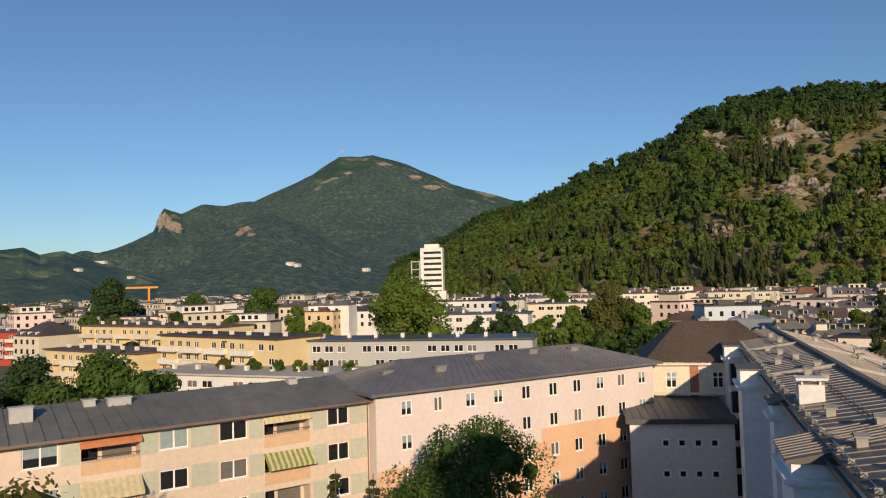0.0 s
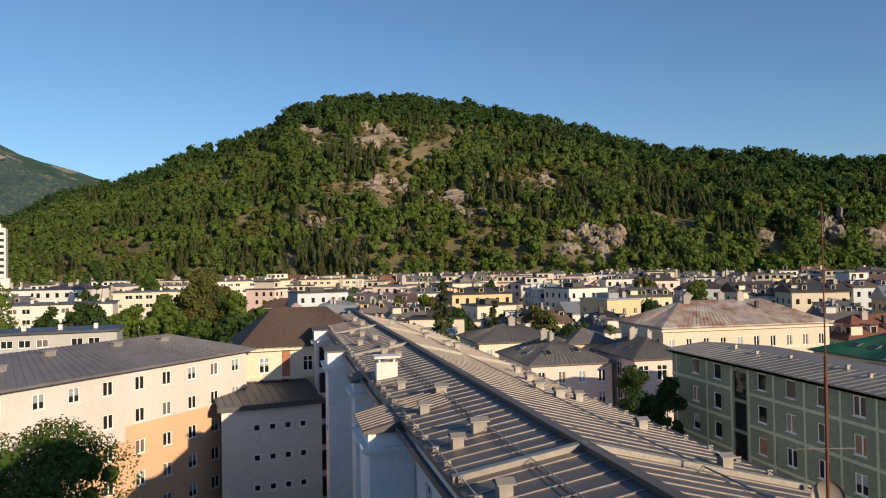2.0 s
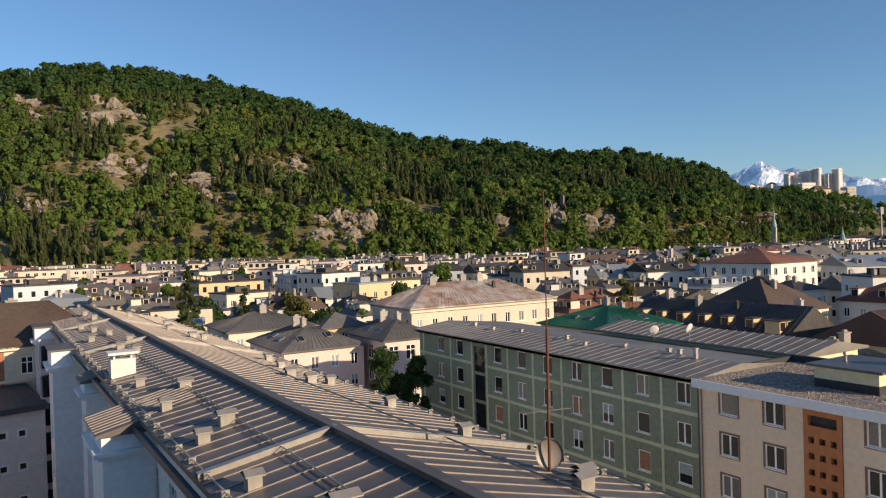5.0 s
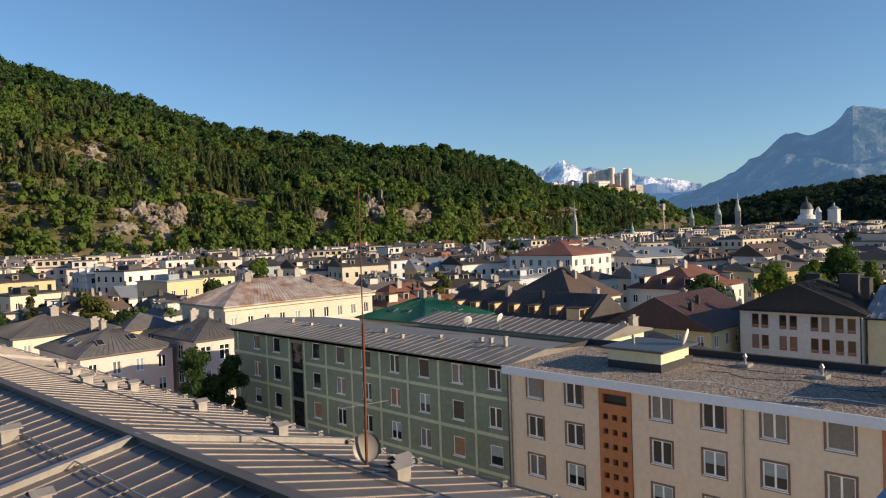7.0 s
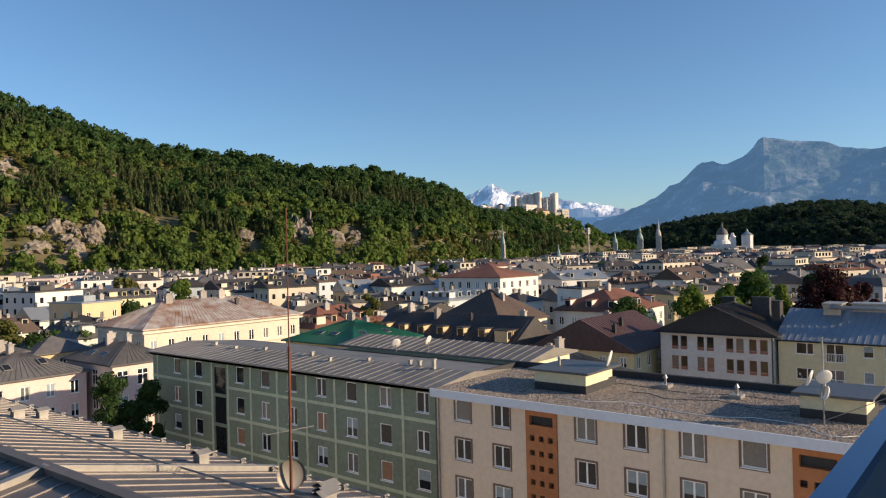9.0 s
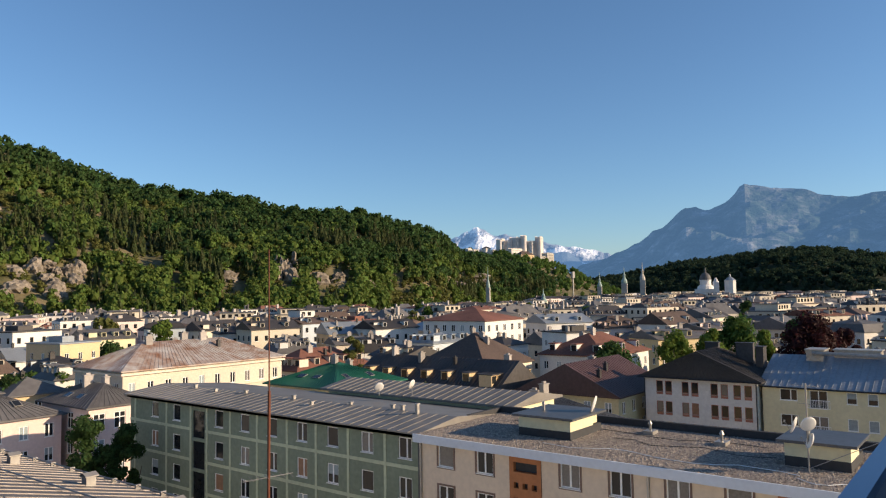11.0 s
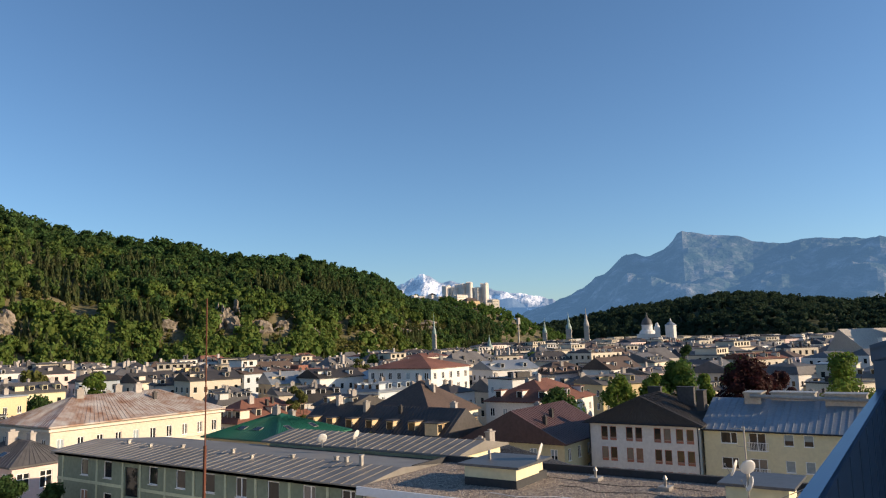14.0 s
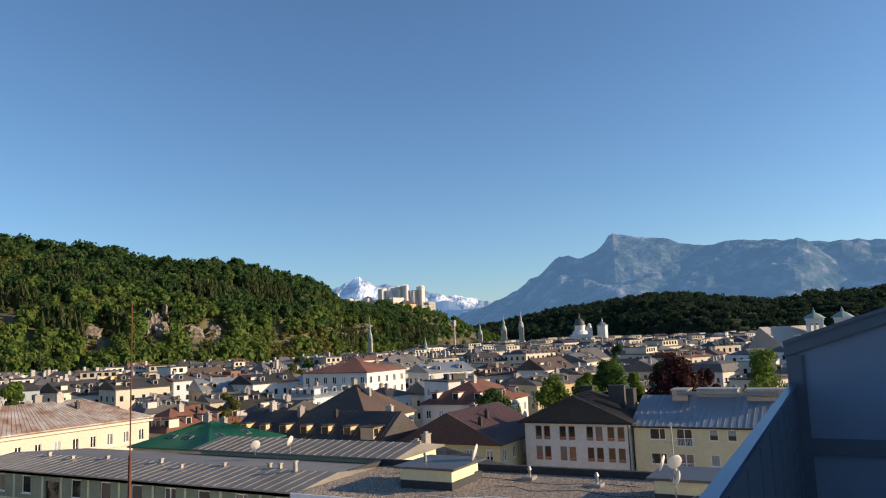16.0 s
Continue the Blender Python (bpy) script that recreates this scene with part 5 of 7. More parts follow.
def beige_block():
    d = Vector((0.585, 0.811, 0)).normalized()
    start = Vector((-26.6, 55.7, 0)) - d * 52
    root = thing("apartment_block", "beige apartment block with green-grey panels and loggias", "apartment block")
    m = along(start.x, start.y, d.x, d.y)
    L, top = 52.0, 15.5
    unit = 26.5
    wins, panels, loggias = [], [], []
    for base in (L - 26.5, L - 53.0):
        for c, w in ((1.26, 2.1), (9.7, 2.0), (13.95, 2.1), (22.7, 1.9)):
            if base + c > 0.5:
                wins.append((base + c, w))
        for c, w in ((3.5, 1.1), (8.4, 1.2), (11.9, 1.9), (16.2, 1.1), (21.4, 1.2), (24.75, 1.5)):
            if base + c > 0:
                panels.append((base + c, base + c + w))
        for c in (4.7, 17.4):
            if base + c > 0:
                loggias.append((base + c, base + c + 3.7))
    holes = []
    for k in range(5):
        z = 2.42 + k * 2.85
        holes += [(c, c + w, z, z + 1.4) for c, w in wins]
        holes += [(a, b, z + 0.0, z + 1.45) for a, b in loggias]

    q = Mesh()
    wall_with_holes(q, L, 0, top, holes, 0.16, 0, m)
    part("wall", q, M["beige"], root)
    for a, b in panels:
        for k in range(5):
            q = Mesh()
            q.box(a, b, -0.02, 0.0, 2.3 + k * 2.85, 3.95 + k * 2.85, 0, m)
            part("panel", q, M["beige_green"], root, "grey-green painted panel between the windows")
    rn = random.Random(8)
    for k in range(5):
        z = 2.42 + k * 2.85
        for c, w in wins:
            put_window(root, m, c, z, w, 1.4, "two", rn.choice(["curtain", "half", "half", "glass", "blind", "curtain"]))
        for i, (a, b) in enumerate(loggias):
            g = Mesh()
            g.face([m @ Vector(p) for p in ((a, 1.3, z - 0.9), (b, 1.3, z - 0.9), (b, 1.3, z + 1.45), (a, 1.3, z + 1.45))], 0)
            for x in (a, b):
                g.face([m @ Vector(p) for p in ((x, 0.16, z - 0.9), (x, 1.3, z - 0.9), (x, 1.3, z + 1.45), (x, 0.16, z + 1.45))], 0)
            g.face([m @ Vector(p) for p in ((a, 0.16, z + 1.45), (b, 0.16, z + 1.45), (b, 1.3, z + 1.45), (a, 1.3, z + 1.45))], 0)
            g.face([m @ Vector(p) for p in ((a, 0.16, z - 0.9), (a, 1.3, z - 0.9), (b, 1.3, z - 0.9), (b, 0.16, z - 0.9))], 0)
            g.box(a + 0.2, a + 1.2, 1.24, 1.3, z - 0.8, z + 1.3, 1, m)
            g.box(a + 1.5, b - 0.3, 1.24, 1.3, z - 0.2, z + 1.3, 2, m)
            lg = part("loggia", g, [M["beige"], M["glass"], M["curtain"]], root)
            f = Mesh()
            f.box(a, b, -0.05, 0.06, z - 0.95, z - 0.06, 0, m)
            part("parapet", f, M["apricot"], lg, "apricot loggia parapet")
            f = Mesh()
            f.bar(m @ Vector((a, -0.12, z + 0.22)), m @ Vector((b, -0.12, z + 0.22)), 0.025)
            for j in range(22):
                x = a + 0.1 + j * (b - a - 0.2) / 21
                f.bar(m @ Vector((x, -0.12, z - 0.1)), m @ Vector((x, -0.12, z + 0.22)), 0.012, 4)
            part("railing", f, M["iron"], lg)
            near_end = i % 2 == 1
            kind = {4: "awning_cream" if near_end else "awning_orange", 3: "awning_green" if near_end else "awning_cream"}.get(k)
            if kind:
                out, drop = (1.1, 0.9) if k == 3 else (0.35, 0.35)
                n = 18
                f = Mesh()
                f.v = [m @ Vector((a - 0.1 + (b - a + 0.2) * j / n, y, h)) for j in range(n + 1) for y, h in ((-0.02, z + 1.45), (-out, z + 1.45 - drop), (-out, z + 1.23 - drop))]
                f.f = [(3 * j + u, 3 * j + u + 1, 3 * j + u + 4, 3 * j + u + 3) for j in range(n) for u in (0, 1)]
                f.m = [j % 2 for j in range(n) for u in (0, 1)]
                part("awning", f, [M[kind], M["awning_stripe" if "orange" not in kind else kind]], lg, "striped cloth awning")
    r = Mesh()
    e = 0.7
    r.face([m @ Vector(p) for p in ((0, -e, top + 0.1), (L, -e, top + 0.1), (L, 6.5, top + 1.5), (0, 6.5, top + 1.5))])
    r.face([m @ Vector(p) for p in ((0, 6.5, top + 1.5), (L, 6.5, top + 1.5), (L, 13.0, top + 0.3), (0, 13.0, top + 0.3))])
    r.face([m @ Vector(p) for p in ((0, -e, top - 0.1), (L, -e, top - 0.1), (L, -e, top + 0.1), (0, -e, top + 0.1))])
    r.face([m @ Vector(p) for p in ((L, -e, top - 0.1), (L, 13, top - 0.1), (L, 13.0, top + 0.3), (L, 6.5, top + 1.5), (L, -e, top + 0.1))])
    r.face([m @ Vector(p) for p in ((0, -e, top - 0.1), (0, 13, top - 0.1), (L, 13, top - 0.1), (L, -e, top - 0.1))])
    r, body = Mesh(), r
    seams(r, m @ Vector((0, -e, top + 0.1)), m @ Vector((L, -e, top + 0.1)), m @ Vector((L, 6.5, top + 1.5)), m @ Vector((0, 6.5, top + 1.5)), 1.0, 0.07, 0.07)
    tagged(part("seams", r, M["mid_metal"], root), kind="stuff")
    roof = part("roof", body, M["mid_metal"], root, "dark grey sheet-metal roof")
    for x, y, w, h in ((L - 4.5, 5.6, 0.8, 0.9), (L - 18.5, 5.0, 1.6, 0.9), (L - 20.5, 5.4, 0.8, 0.9), (L - 25.0, 3.6, 1.4, 1.1), (L - 33.5, 3.4, 0.8, 1.0)):
        c = Mesh()
        c.box(x - w / 2, x + w / 2, y - 0.4, y + 0.4, top + 0.4, top + 0.75 + h, 0, m)
        c.box(x - w / 2 - 0.08, x + w / 2 + 0.08, y - 0.48, y + 0.48, top + 0.75 + h, top + 0.83 + h, 0, m)
        part("chimney", c, M["grey_wall"], roof)
    f = Mesh()
    f.bar(m @ Vector((0, -e - 0.08, top - 0.02)), m @ Vector((L, -e - 0.08, top - 0.02)), 0.09, 8)
    f.bar(m @ Vector((L - 0.25, -0.2, 0)), m @ Vector((L - 0.25, -0.2, top - 0.2)), 0.06, 8)
    part("gutter", f, M["brown_frame"], root)
    b = Mesh()
    b.box(0, L, 12.5, 12.6, 0, top, 0, m)
    part("rear_wall", b, M["beige"], root)
    return root


beige_block()


def pink_block():
    d = Vector((0.615, 0.7885, 0)).normalized()
    root = thing("apartment_block", "pale pink apartment block with a peach lower facade", "apartment block")
    m = along(-25.6, 54.9, d.x, d.y)
    L, top = 33.2, 16.1
    cols = [2.4, 5.65, 9.0, 12.1, 15.35, 18.7, 21.8, 24.95, 27.95, 31.0]
    holes = []
    for k in range(5):
        z = 2.65 + k * 2.85
        holes += [(c, c + (0.9 if i == 1 else 1.05), z, z + 1.25) for i, c in enumerate(cols)]

    q = Mesh()
    wall_with_holes(q, L, 0, top, holes, 0.15, 0, m)
    part("wall", q, M["pink_white"], root)
    q = Mesh()
    for z0, z1, x0, x1 in ((0, 9.8, 0.0, 17.6), (0, 11.05, 17.6, L)):
        hs = [(a - x0, b - x0, c, e) for a, b, c, e in holes if c < z1 and a > x0 and b < x1 and e < z1]
        wall_with_holes(q, x1 - x0, z0, z1, hs, 0.02, 0, m @ Matrix.Translation((x0, -0.02, 0)))
    part("lower_facade", q, M["peach"], root, "peach-coloured render")
    rn = random.Random(2)
    for a, b, c, e in holes:
        put_window(root, m, a, c, b - a, e - c, "two", rn.choice(["glass", "glass", "curtain", "glass", "half"]))
    r = Mesh()
    e = 0.75
    A, B, C, D = (-e, -e, top + 0.1), (L + e, -e, top + 0.1), (L + e, 12.7, top + 0.1), (-e, 12.7, top + 0.1)
    P, Q = (6.0, 6.0, top + 2.0), (L - 5, 6.0, top + 2.0)
    for f in ((A, B, Q, P), (B, C, Q), (C, D, P, Q), (D, A, P)):
        r.face([m @ Vector(p) for p in f])
    r.box(-e, L + e, -e, 12.7, top - 0.15, top + 0.09, 0, m)
    r, body = Mesh(), r
    seams(r, m @ Vector(A), m @ Vector(B), m @ Vector(Q), m @ Vector(P), 0.8, 0.06, 0.05)
    seams(r, m @ Vector(D), m @ Vector(A), m @ Vector(P), m @ Vector(P), 0.8, 0.06, 0.05)
    tagged(part("seams", r, M["mid_brown"], root), kind="stuff")
    roof = part("roof", body, M["mid_brown"], root, "brown-grey hipped metal roof")
    for x, y, z in ((8, 2.6, 0.9), (13.5, 4.4, 1.4), (20.5, 4.6, 1.4), (26.0, 4.4, 1.3), (3.0, 3.5, 0.8)):
        c = Mesh()
        c.box(x - 0.5, x + 0.5, y - 0.25, y + 0.25, top + z - 0.5, top + z + 0.55, 0, m)
        c.box(x - 0.6, x + 0.6, y - 0.35, y + 0.35, top + z + 0.55, top + z + 0.63, 0, m)
        part("roof_vent", c, M["zinc"], roof)
    b = Mesh()
    b.box(L - 0.1, L, 0.01, 12, 0, top, 0, m)
    b.box(0, 0.1, 0.01, 12, 0, top, 0, m)
    b.box(0.1, L - 0.1, 11.9, 12, 0, top, 0, m)
    part("side_wall", b, M["pink_white"], root)
    return root


pink_block()


def low_block():
    root = thing("stair_block", "low pale plastered block with rows of small square windows", "house block")
    d = Vector((0.978, 0.208, 0)).normalized()
    m = along(-7.2, 74.7, d.x, d.y)
    holes = [(3.1 + i * 1.55, 3.75 + i * 1.55, 2.5 + k * 3.0, 3.15 + k * 3.0) for i in range(4) for k in range(3)]
    q = Mesh()
    wall_with_holes(q, 10.0, 0, 10.8, holes, 0.2, 0, m)
    part("wall", q, M["white"], root)
    for a, b, c, e in holes:
        put_window(root, m, a, c, b - a, e - c, "one", "glass")
        q = Mesh()
        for x0, x1, z0, z1 in ((a - 0.1, a, c - 0.1, e + 0.1), (b, b + 0.1, c - 0.1, e + 0.1), (a, b, e, e + 0.1), (a, b, c - 0.12, c - 0.05)):
            q.box(x0, x1, -0.03, 0, z0, z1, 0, m)
        part("window_surround", q, M["frame"], root)
    r = Mesh()
    r.box(-0.4, 10.2, -0.5, 0.0, 10.75, 11.25, 0, m)
    r.face([m @ Vector(p) for p in ((-0.4, -0.5, 11.26), (10.2, -0.5, 11.26), (10.2, 9, 12.4), (-0.4, 9, 12.4))])
    part("roof", r, M["dark_metal"], root)
    r = Mesh()
    seams(r, m @ Vector((-0.4, -0.5, 11.26)), m @ Vector((10.2, -0.5, 11.26)), m @ Vector((10.2, 9, 12.4)), m @ Vector((-0.4, 9, 12.4)), 0.8, 0.06, 0.05)
    tagged(part("seams", r, M["dark_metal"], root), kind="stuff")
    # narrow glazed link between this block and the long roof
    q = Mesh()
    for k in range(6):
        q.box(10.15, 11.2, 1.0, 1.4, 0.8 + k * 2.7, 2.9 + k * 2.7, 0, m)
    part("link_glazing", q, M["glass"], root)
    q = Mesh()
    q.box(10.0, 11.4, 1.42, 1.6, 0, 17.0, 0, m)
    for k in range(6):
        q.box(10.0, 11.4, 1.0, 1.42, 0.1 + k * 2.7, 0.75 + k * 2.7, 0, m)
    part("link_wall", q, M["pink_white"], root)
    return root


low_block()
old = house(-5.8, 83.0, 14.5, 12.0, 16.0, 8, "hip", 4.0, "cream", "brown_roof", 5, (3, 5), "sw", True, "old cream town house with brick-red panels and a steep brown roof", dormers=0, chimneys=1, win=(1.1, 1.7), style="cross", lowest=1, inset=4.5)
q = Mesh()
for x in (4.35, 9.2):
    q.box(x, x + 0.9, -0.06, 0.0, 3.0, 15.6)
part("brick_panels", q, M["clay"], old, "brick-red vertical facade panels")
q = Mesh()
q.box(-0.3, 12.8, -0.35, 0.0, 12.4, 12.65), q.box(-0.3, 12.8, -0.35, 0.0, 9.2, 9.4), q.box(-0.3, 12.8, -0.5, 0.0, 15.6, 15.95)
part("cornice", q, M["cream"], old)


# ---- the terrace ----
EDGE = Matrix.Translation((11.0, 0.01, 0)) @ Matrix.Rotation(radians(0.6), 4, "Z") @ Matrix.Translation((-11.0, 0, 0))


def terrace():
    root = thing("terrace_building", "tall dark building with the roof terrace", "building")
    q = Mesh()
    q.box(-16, 20, -16, 0.36, 0, 22.7)
    part("body", q, M["cool_white"], root)
    q = Mesh()
    q.box(-16, 20, -16, 0.36, 22.7, 22.9)
    part("deck", q, M["zinc"], root)
    q = Mesh()
    q.box(-16, 11.0, 0.43, 0.50, 22.4, 24.29)
    for i in range(34):
        q.box(-15.8 + i * 0.8, -15.785 + i * 0.8, 0.422, 0.43, 22.9, 24.27)
    part("parapet", q, M["navy_metal"], root, "dark sheet-metal parapet", EDGE)
    q = Mesh()
    q.box(-16, 11.0, 0.425, 0.505, 24.29, 24.33)
    part("coping", q, M["coping"], root, "shiny blue-grey metal coping", EDGE)
    # the partition at the terrace's end, with framed panels and a sloping top
    q = Mesh()
    edge, z0, s = 0.53, 24.82, 0.318
    z1 = z0 + (6 + edge) * s
    q.face([(11.0, edge, 21.6), (11.0, -6, 21.6), (11.0, -6, z1), (11.0, edge, z0)])
    q.face([(11.2, edge, 21.6), (11.2, edge, z0), (11.2, -6, z1), (11.2, -6, 21.6)])
    q.face([(11.0, edge, 21.6), (11.0, edge, z0), (11.2, edge, z0), (11.2, edge, 21.6)])
    q.face([(11.0, edge, z0), (11.0, -6, z1), (11.2, -6, z1), (11.2, edge, z0)])
    wall = part("partition", q, M["panel"], root, "dark blue-grey framed partition wall")
    for y0, y1, lo, hi in ((0.35, edge, 21.6, 24.68), (-6.0, 0.35, 23.44, 23.63), (-1.32, -1.14, 21.6, 23.44), (-1.32, -1.14, 23.63, 25.18)):
        q = Mesh()
        q.box(10.93, 10.997, y0, y1, lo, hi)
        q.box(10.955, 10.997, y0 - 0.025, y0, lo, hi)
        part("stile" if hi - lo > 0.5 else "rail", q, M["navy_metal"], wall)
    q = Mesh()
    a, b = (edge + 0.02, z0), (-6.0, z1)
    for x0, x1, lo, hi in ((10.90, 11.22, 0.0, 0.05), (10.93, 10.997, -0.15, 0.0)):
        v = [(x, y, z + d) for x in (x0, x1) for y, z in (a, b) for d in (lo, hi)]
        k = len(q.v)
        q.v += v
        q.f += [tuple(k + i for i in f) for f in ((0, 1, 3, 2), (4, 6, 7, 5), (0, 4, 5, 1), (2, 3, 7, 6), (1, 5, 7, 3), (0, 2, 6, 4))]
        q.m += [0] * 6
    part("top_rail", q, M["navy_metal"], wall)
    # unseen block, placed and sized to throw a shadow on the beige and pink facades
    q = Mesh()
    q.box(11.3, 15.5, -9.5, -3.5, 22.9, 33.0)
    part("lift_house", q, M["cool_white"], root, "plain unseen block behind the terrace, added for its shadow on the facades")
    # unseen block, just high enough to keep the sun off parapet and coping
    q = Mesh()
    q.box(2.6, 11.25, -14.0, -5.4, 22.9, 26.7)
    part("penthouse", q, M["cool_white"], root, "plain unseen block behind the terrace, added to shade the parapet")
    return root


terrace()


# ---- town houses that stand out ----
TAKEN = [(-20, 2, 60, 100), (36, -20, 63, 75), (-75, 0, -2, 95)]


def town(x, y, w, d, *args, **kw):
    TAKEN.append((x - 3, y - 3, x + w + 3, y + d + 3))
    return house(x, y, w, d, *args, **kw)


cream_house = town(53, 98.5, 28, 14, 15.0, 0, "hip", 3.4, "cream", "rust_roof", 4, (10, 4), "sw", True, "large cream town house with a rust-streaked sheet-metal roof", chimneys=5, win=(0.95, 1.7), seam=0.7, lowest=2)
for z, out in ((14.3, 0.4), (11.1, 0.18), (7.6, 0.15)):
    q = Mesh()
    q.box(-out, 28 + out, -out, -0.003, z, z + 0.3)
    q.box(-out, -0.003, 0, 14, z, z + 0.3)
    part("cornice", q, M["cream"], cream_house)
town(66.6, 70.0, 13.2, 14, 12.9, 0, "hip", 2.7, "yellow", "green_roof", 4, (5, 4), "sw", True, "yellow house with a bright green hipped metal roof", chimneys=2, seam=0.55, lowest=2)
town(168, 117, 20, 22.5, 17.3, 0, "hip", 3.0, "white", "red_roof", 5, (5, 7), "sw", True, "large white house with a dark red hipped roof", chimneys=0, win=(1.3, 1.9), lowest=1)
town(106, 74, 16, 15, 12.0, 0, "hip", 5.6, "cream", "brown_roof", 4, (4, 4), "sw", True, "cream house with a tall brown hipped roof", chimneys=4, lowest=2)
town(86, 58, 11, 28, 11.3, 0, "gable", 3.8, "ochre", "slate", 4, (4, 8), "sw", True, "long ochre house with a black dormered roof", chimneys=4, dormers=7, seam=0.6, lowest=2)
town(90, 105, 19, 11, 11.2, 0, "hip", 3.6, "cream", "red_roof", 4, (7, 4), "sw", True, "cream house with a red dormered roof", chimneys=3, dormers=5, lowest=2)
town(125, 60, 20, 14, 13.0, 0, "hip", 3.8, "white", "red_roof", 4, (6, 5), "sw", True, "white house with a rusty red dormered roof", chimneys=4, dormers=3, lowest=2)
town(89, 41, 16, 15, 11.3, 0, "gable", 4.0, "olive_wall", "maroon_roof", 4, (5, 5), "sw", True, "olive house with a dark maroon metal roof", chimneys=3, seam=0.7, lowest=1)
town(63, 34, 14, 13, 10.6, 0, "hip", 3.4, "yellow", "dark_metal", 3, (4, 4), "sw", True, "yellow house with a dark blue-grey metal roof", chimneys=2, seam=0.6, lowest=1)
town(29.5, 89, 11, 15, 11.8, 0, "hip", 2.6, "rose", "grey_roof", 4, (4, 5), "sw", True, "pale pink villa with a grey metal hipped roof", chimneys=2, seam=0.7, lowest=1)
town(41.5, 84.5, 7.5, 12, 12.6, 0, "hip", 2.2, "rose", "grey_roof", 4, (3, 4), "sw", True, "pale pink villa with a tall stair window", chimneys=2, win=(1.4, 1.9), style="cross", seam=0.7, lowest=1)
town(28.5, 112, 14, 14, 12.3, 0, "hip", 2.8, "cream", "grey_roof", 4, (4, 4), "sw", True, "cream house with a grey hipped metal roof", chimneys=1, seam=0.8, lowest=2)
town(44, 113, 8, 10, 11.5, 0, "hip", 2.2, "ochre", "grey_roof", 4, (3, 3), "sw", True, "ochre house with a grey roof", chimneys=2, lowest=2)
town(51.8, 33.4, 7.2, 22, 15.7, 0, "gable", 0.7, "pale_yellow", "pale_sheet", 5, (3, 6), "s", True, "pale yellow block with a low seamed metal roof", chimneys=0, win=(1.5, 1.0), seam=0.9, over=0.6, lowest=2)
town(57, 60, 6, 11, 11, 0, "hip", 2.0, "cool_white", "blue_roof", 4, (3, 4), "sw", True, "small pale house with a light metal roof", chimneys=1, seam=0.6, lowest=2)


def red_window_house():
    """Off-white house: pairs of red-framed windows under a black seamed roof, a chimney at the party wall."""
    TAKEN.append((90, 20, 112, 43))
    root = house(94.3, 25.2, 15, 14.4, 13.7, 0, "hip", 3.5, "white", "slate", 5, (4, 0), "s", True, "off-white house with pairs of red-framed windows and a black metal roof", chimneys=0, seam=0.55, over=0.7, inset=(0.2, 8.2))
    m = along(0, 14.4, 0, -1)
    rn = random.Random(12)
    q, holes = Mesh(), []
    for c in (2.1, 3.3, 5.5, 6.75, 9.2, 10.45, 12.0, 13.3):
        for k in range(4):
            holes.append((c - 0.45, c + 0.45, 11.35 - k * 2.65, 13.15 - k * 2.65))
    wall_with_holes(q, 14.4, 0, 13.69, holes, 0.14, 0, m @ Matrix.Translation((0, -0.16, 0)))
    q.face([m @ Vector(p) for p in ((0, -0.16, 0), (0, 0, 0), (0, 0, 13.69), (0, -0.16, 13.69))])
    q.face([m @ Vector(p) for p in ((14.4, 0, 0), (14.4, -0.16, 0), (14.4, -0.16, 13.69), (14.4, 0, 13.69))])
    part("street_front", q, M["white"], root)
    for a, b, c, d in holes:
        put_window(root, m @ Matrix.Translation((0, -0.16, 0)), a, c + 0.35, b - a, d - c - 0.35, "one", rn.choice(["glass", "glass", "curtain", "glass", "brown_blind"]), "red_frame")
        q = Mesh()
        q.box(a, b, -0.1, -0.04, c, c + 0.3, 0, m)
        part("apron_panel", q, M["red_frame"], root, "faded red panel below the window")
    q = Mesh()
    q.bar(m @ Vector((0.1, -0.3, 0)), m @ Vector((0.1, -0.3, 13.4)), 0.07, 6)
    part("downpipe", q, M["iron"], root)
    q = Mesh()
    q.bar(m @ Vector((14.3, -0.3, 0)), m @ Vector((14.3, -0.3, 13.4)), 0.07, 6)
    part("downpipe", q, M["iron"], root)
    q = Mesh()
    q.bar(m @ Vector((-0.7, -0.95, 13.62)), m @ Vector((15.1, -0.95, 13.62)), 0.09, 6)
    part("gutter", q, M["iron"], root)
    for x, y, w, d, h in ((4.5, 0.6, 1.6, 0.9, 3.9), (7.5, 3.4, 0.8, 2.2, 4.1), (8.5, 8.0, 0.7, 1.8, 4.0), (2.2, 9.0, 0.6, 0.6, 2.1)):
        c = chimney_mesh(w, d, 1.0, False)
        part("chimney", c, M["slate"], root, "dark clad chimney", Matrix.Translation((x, y, 13.7 + h - 1.0)))


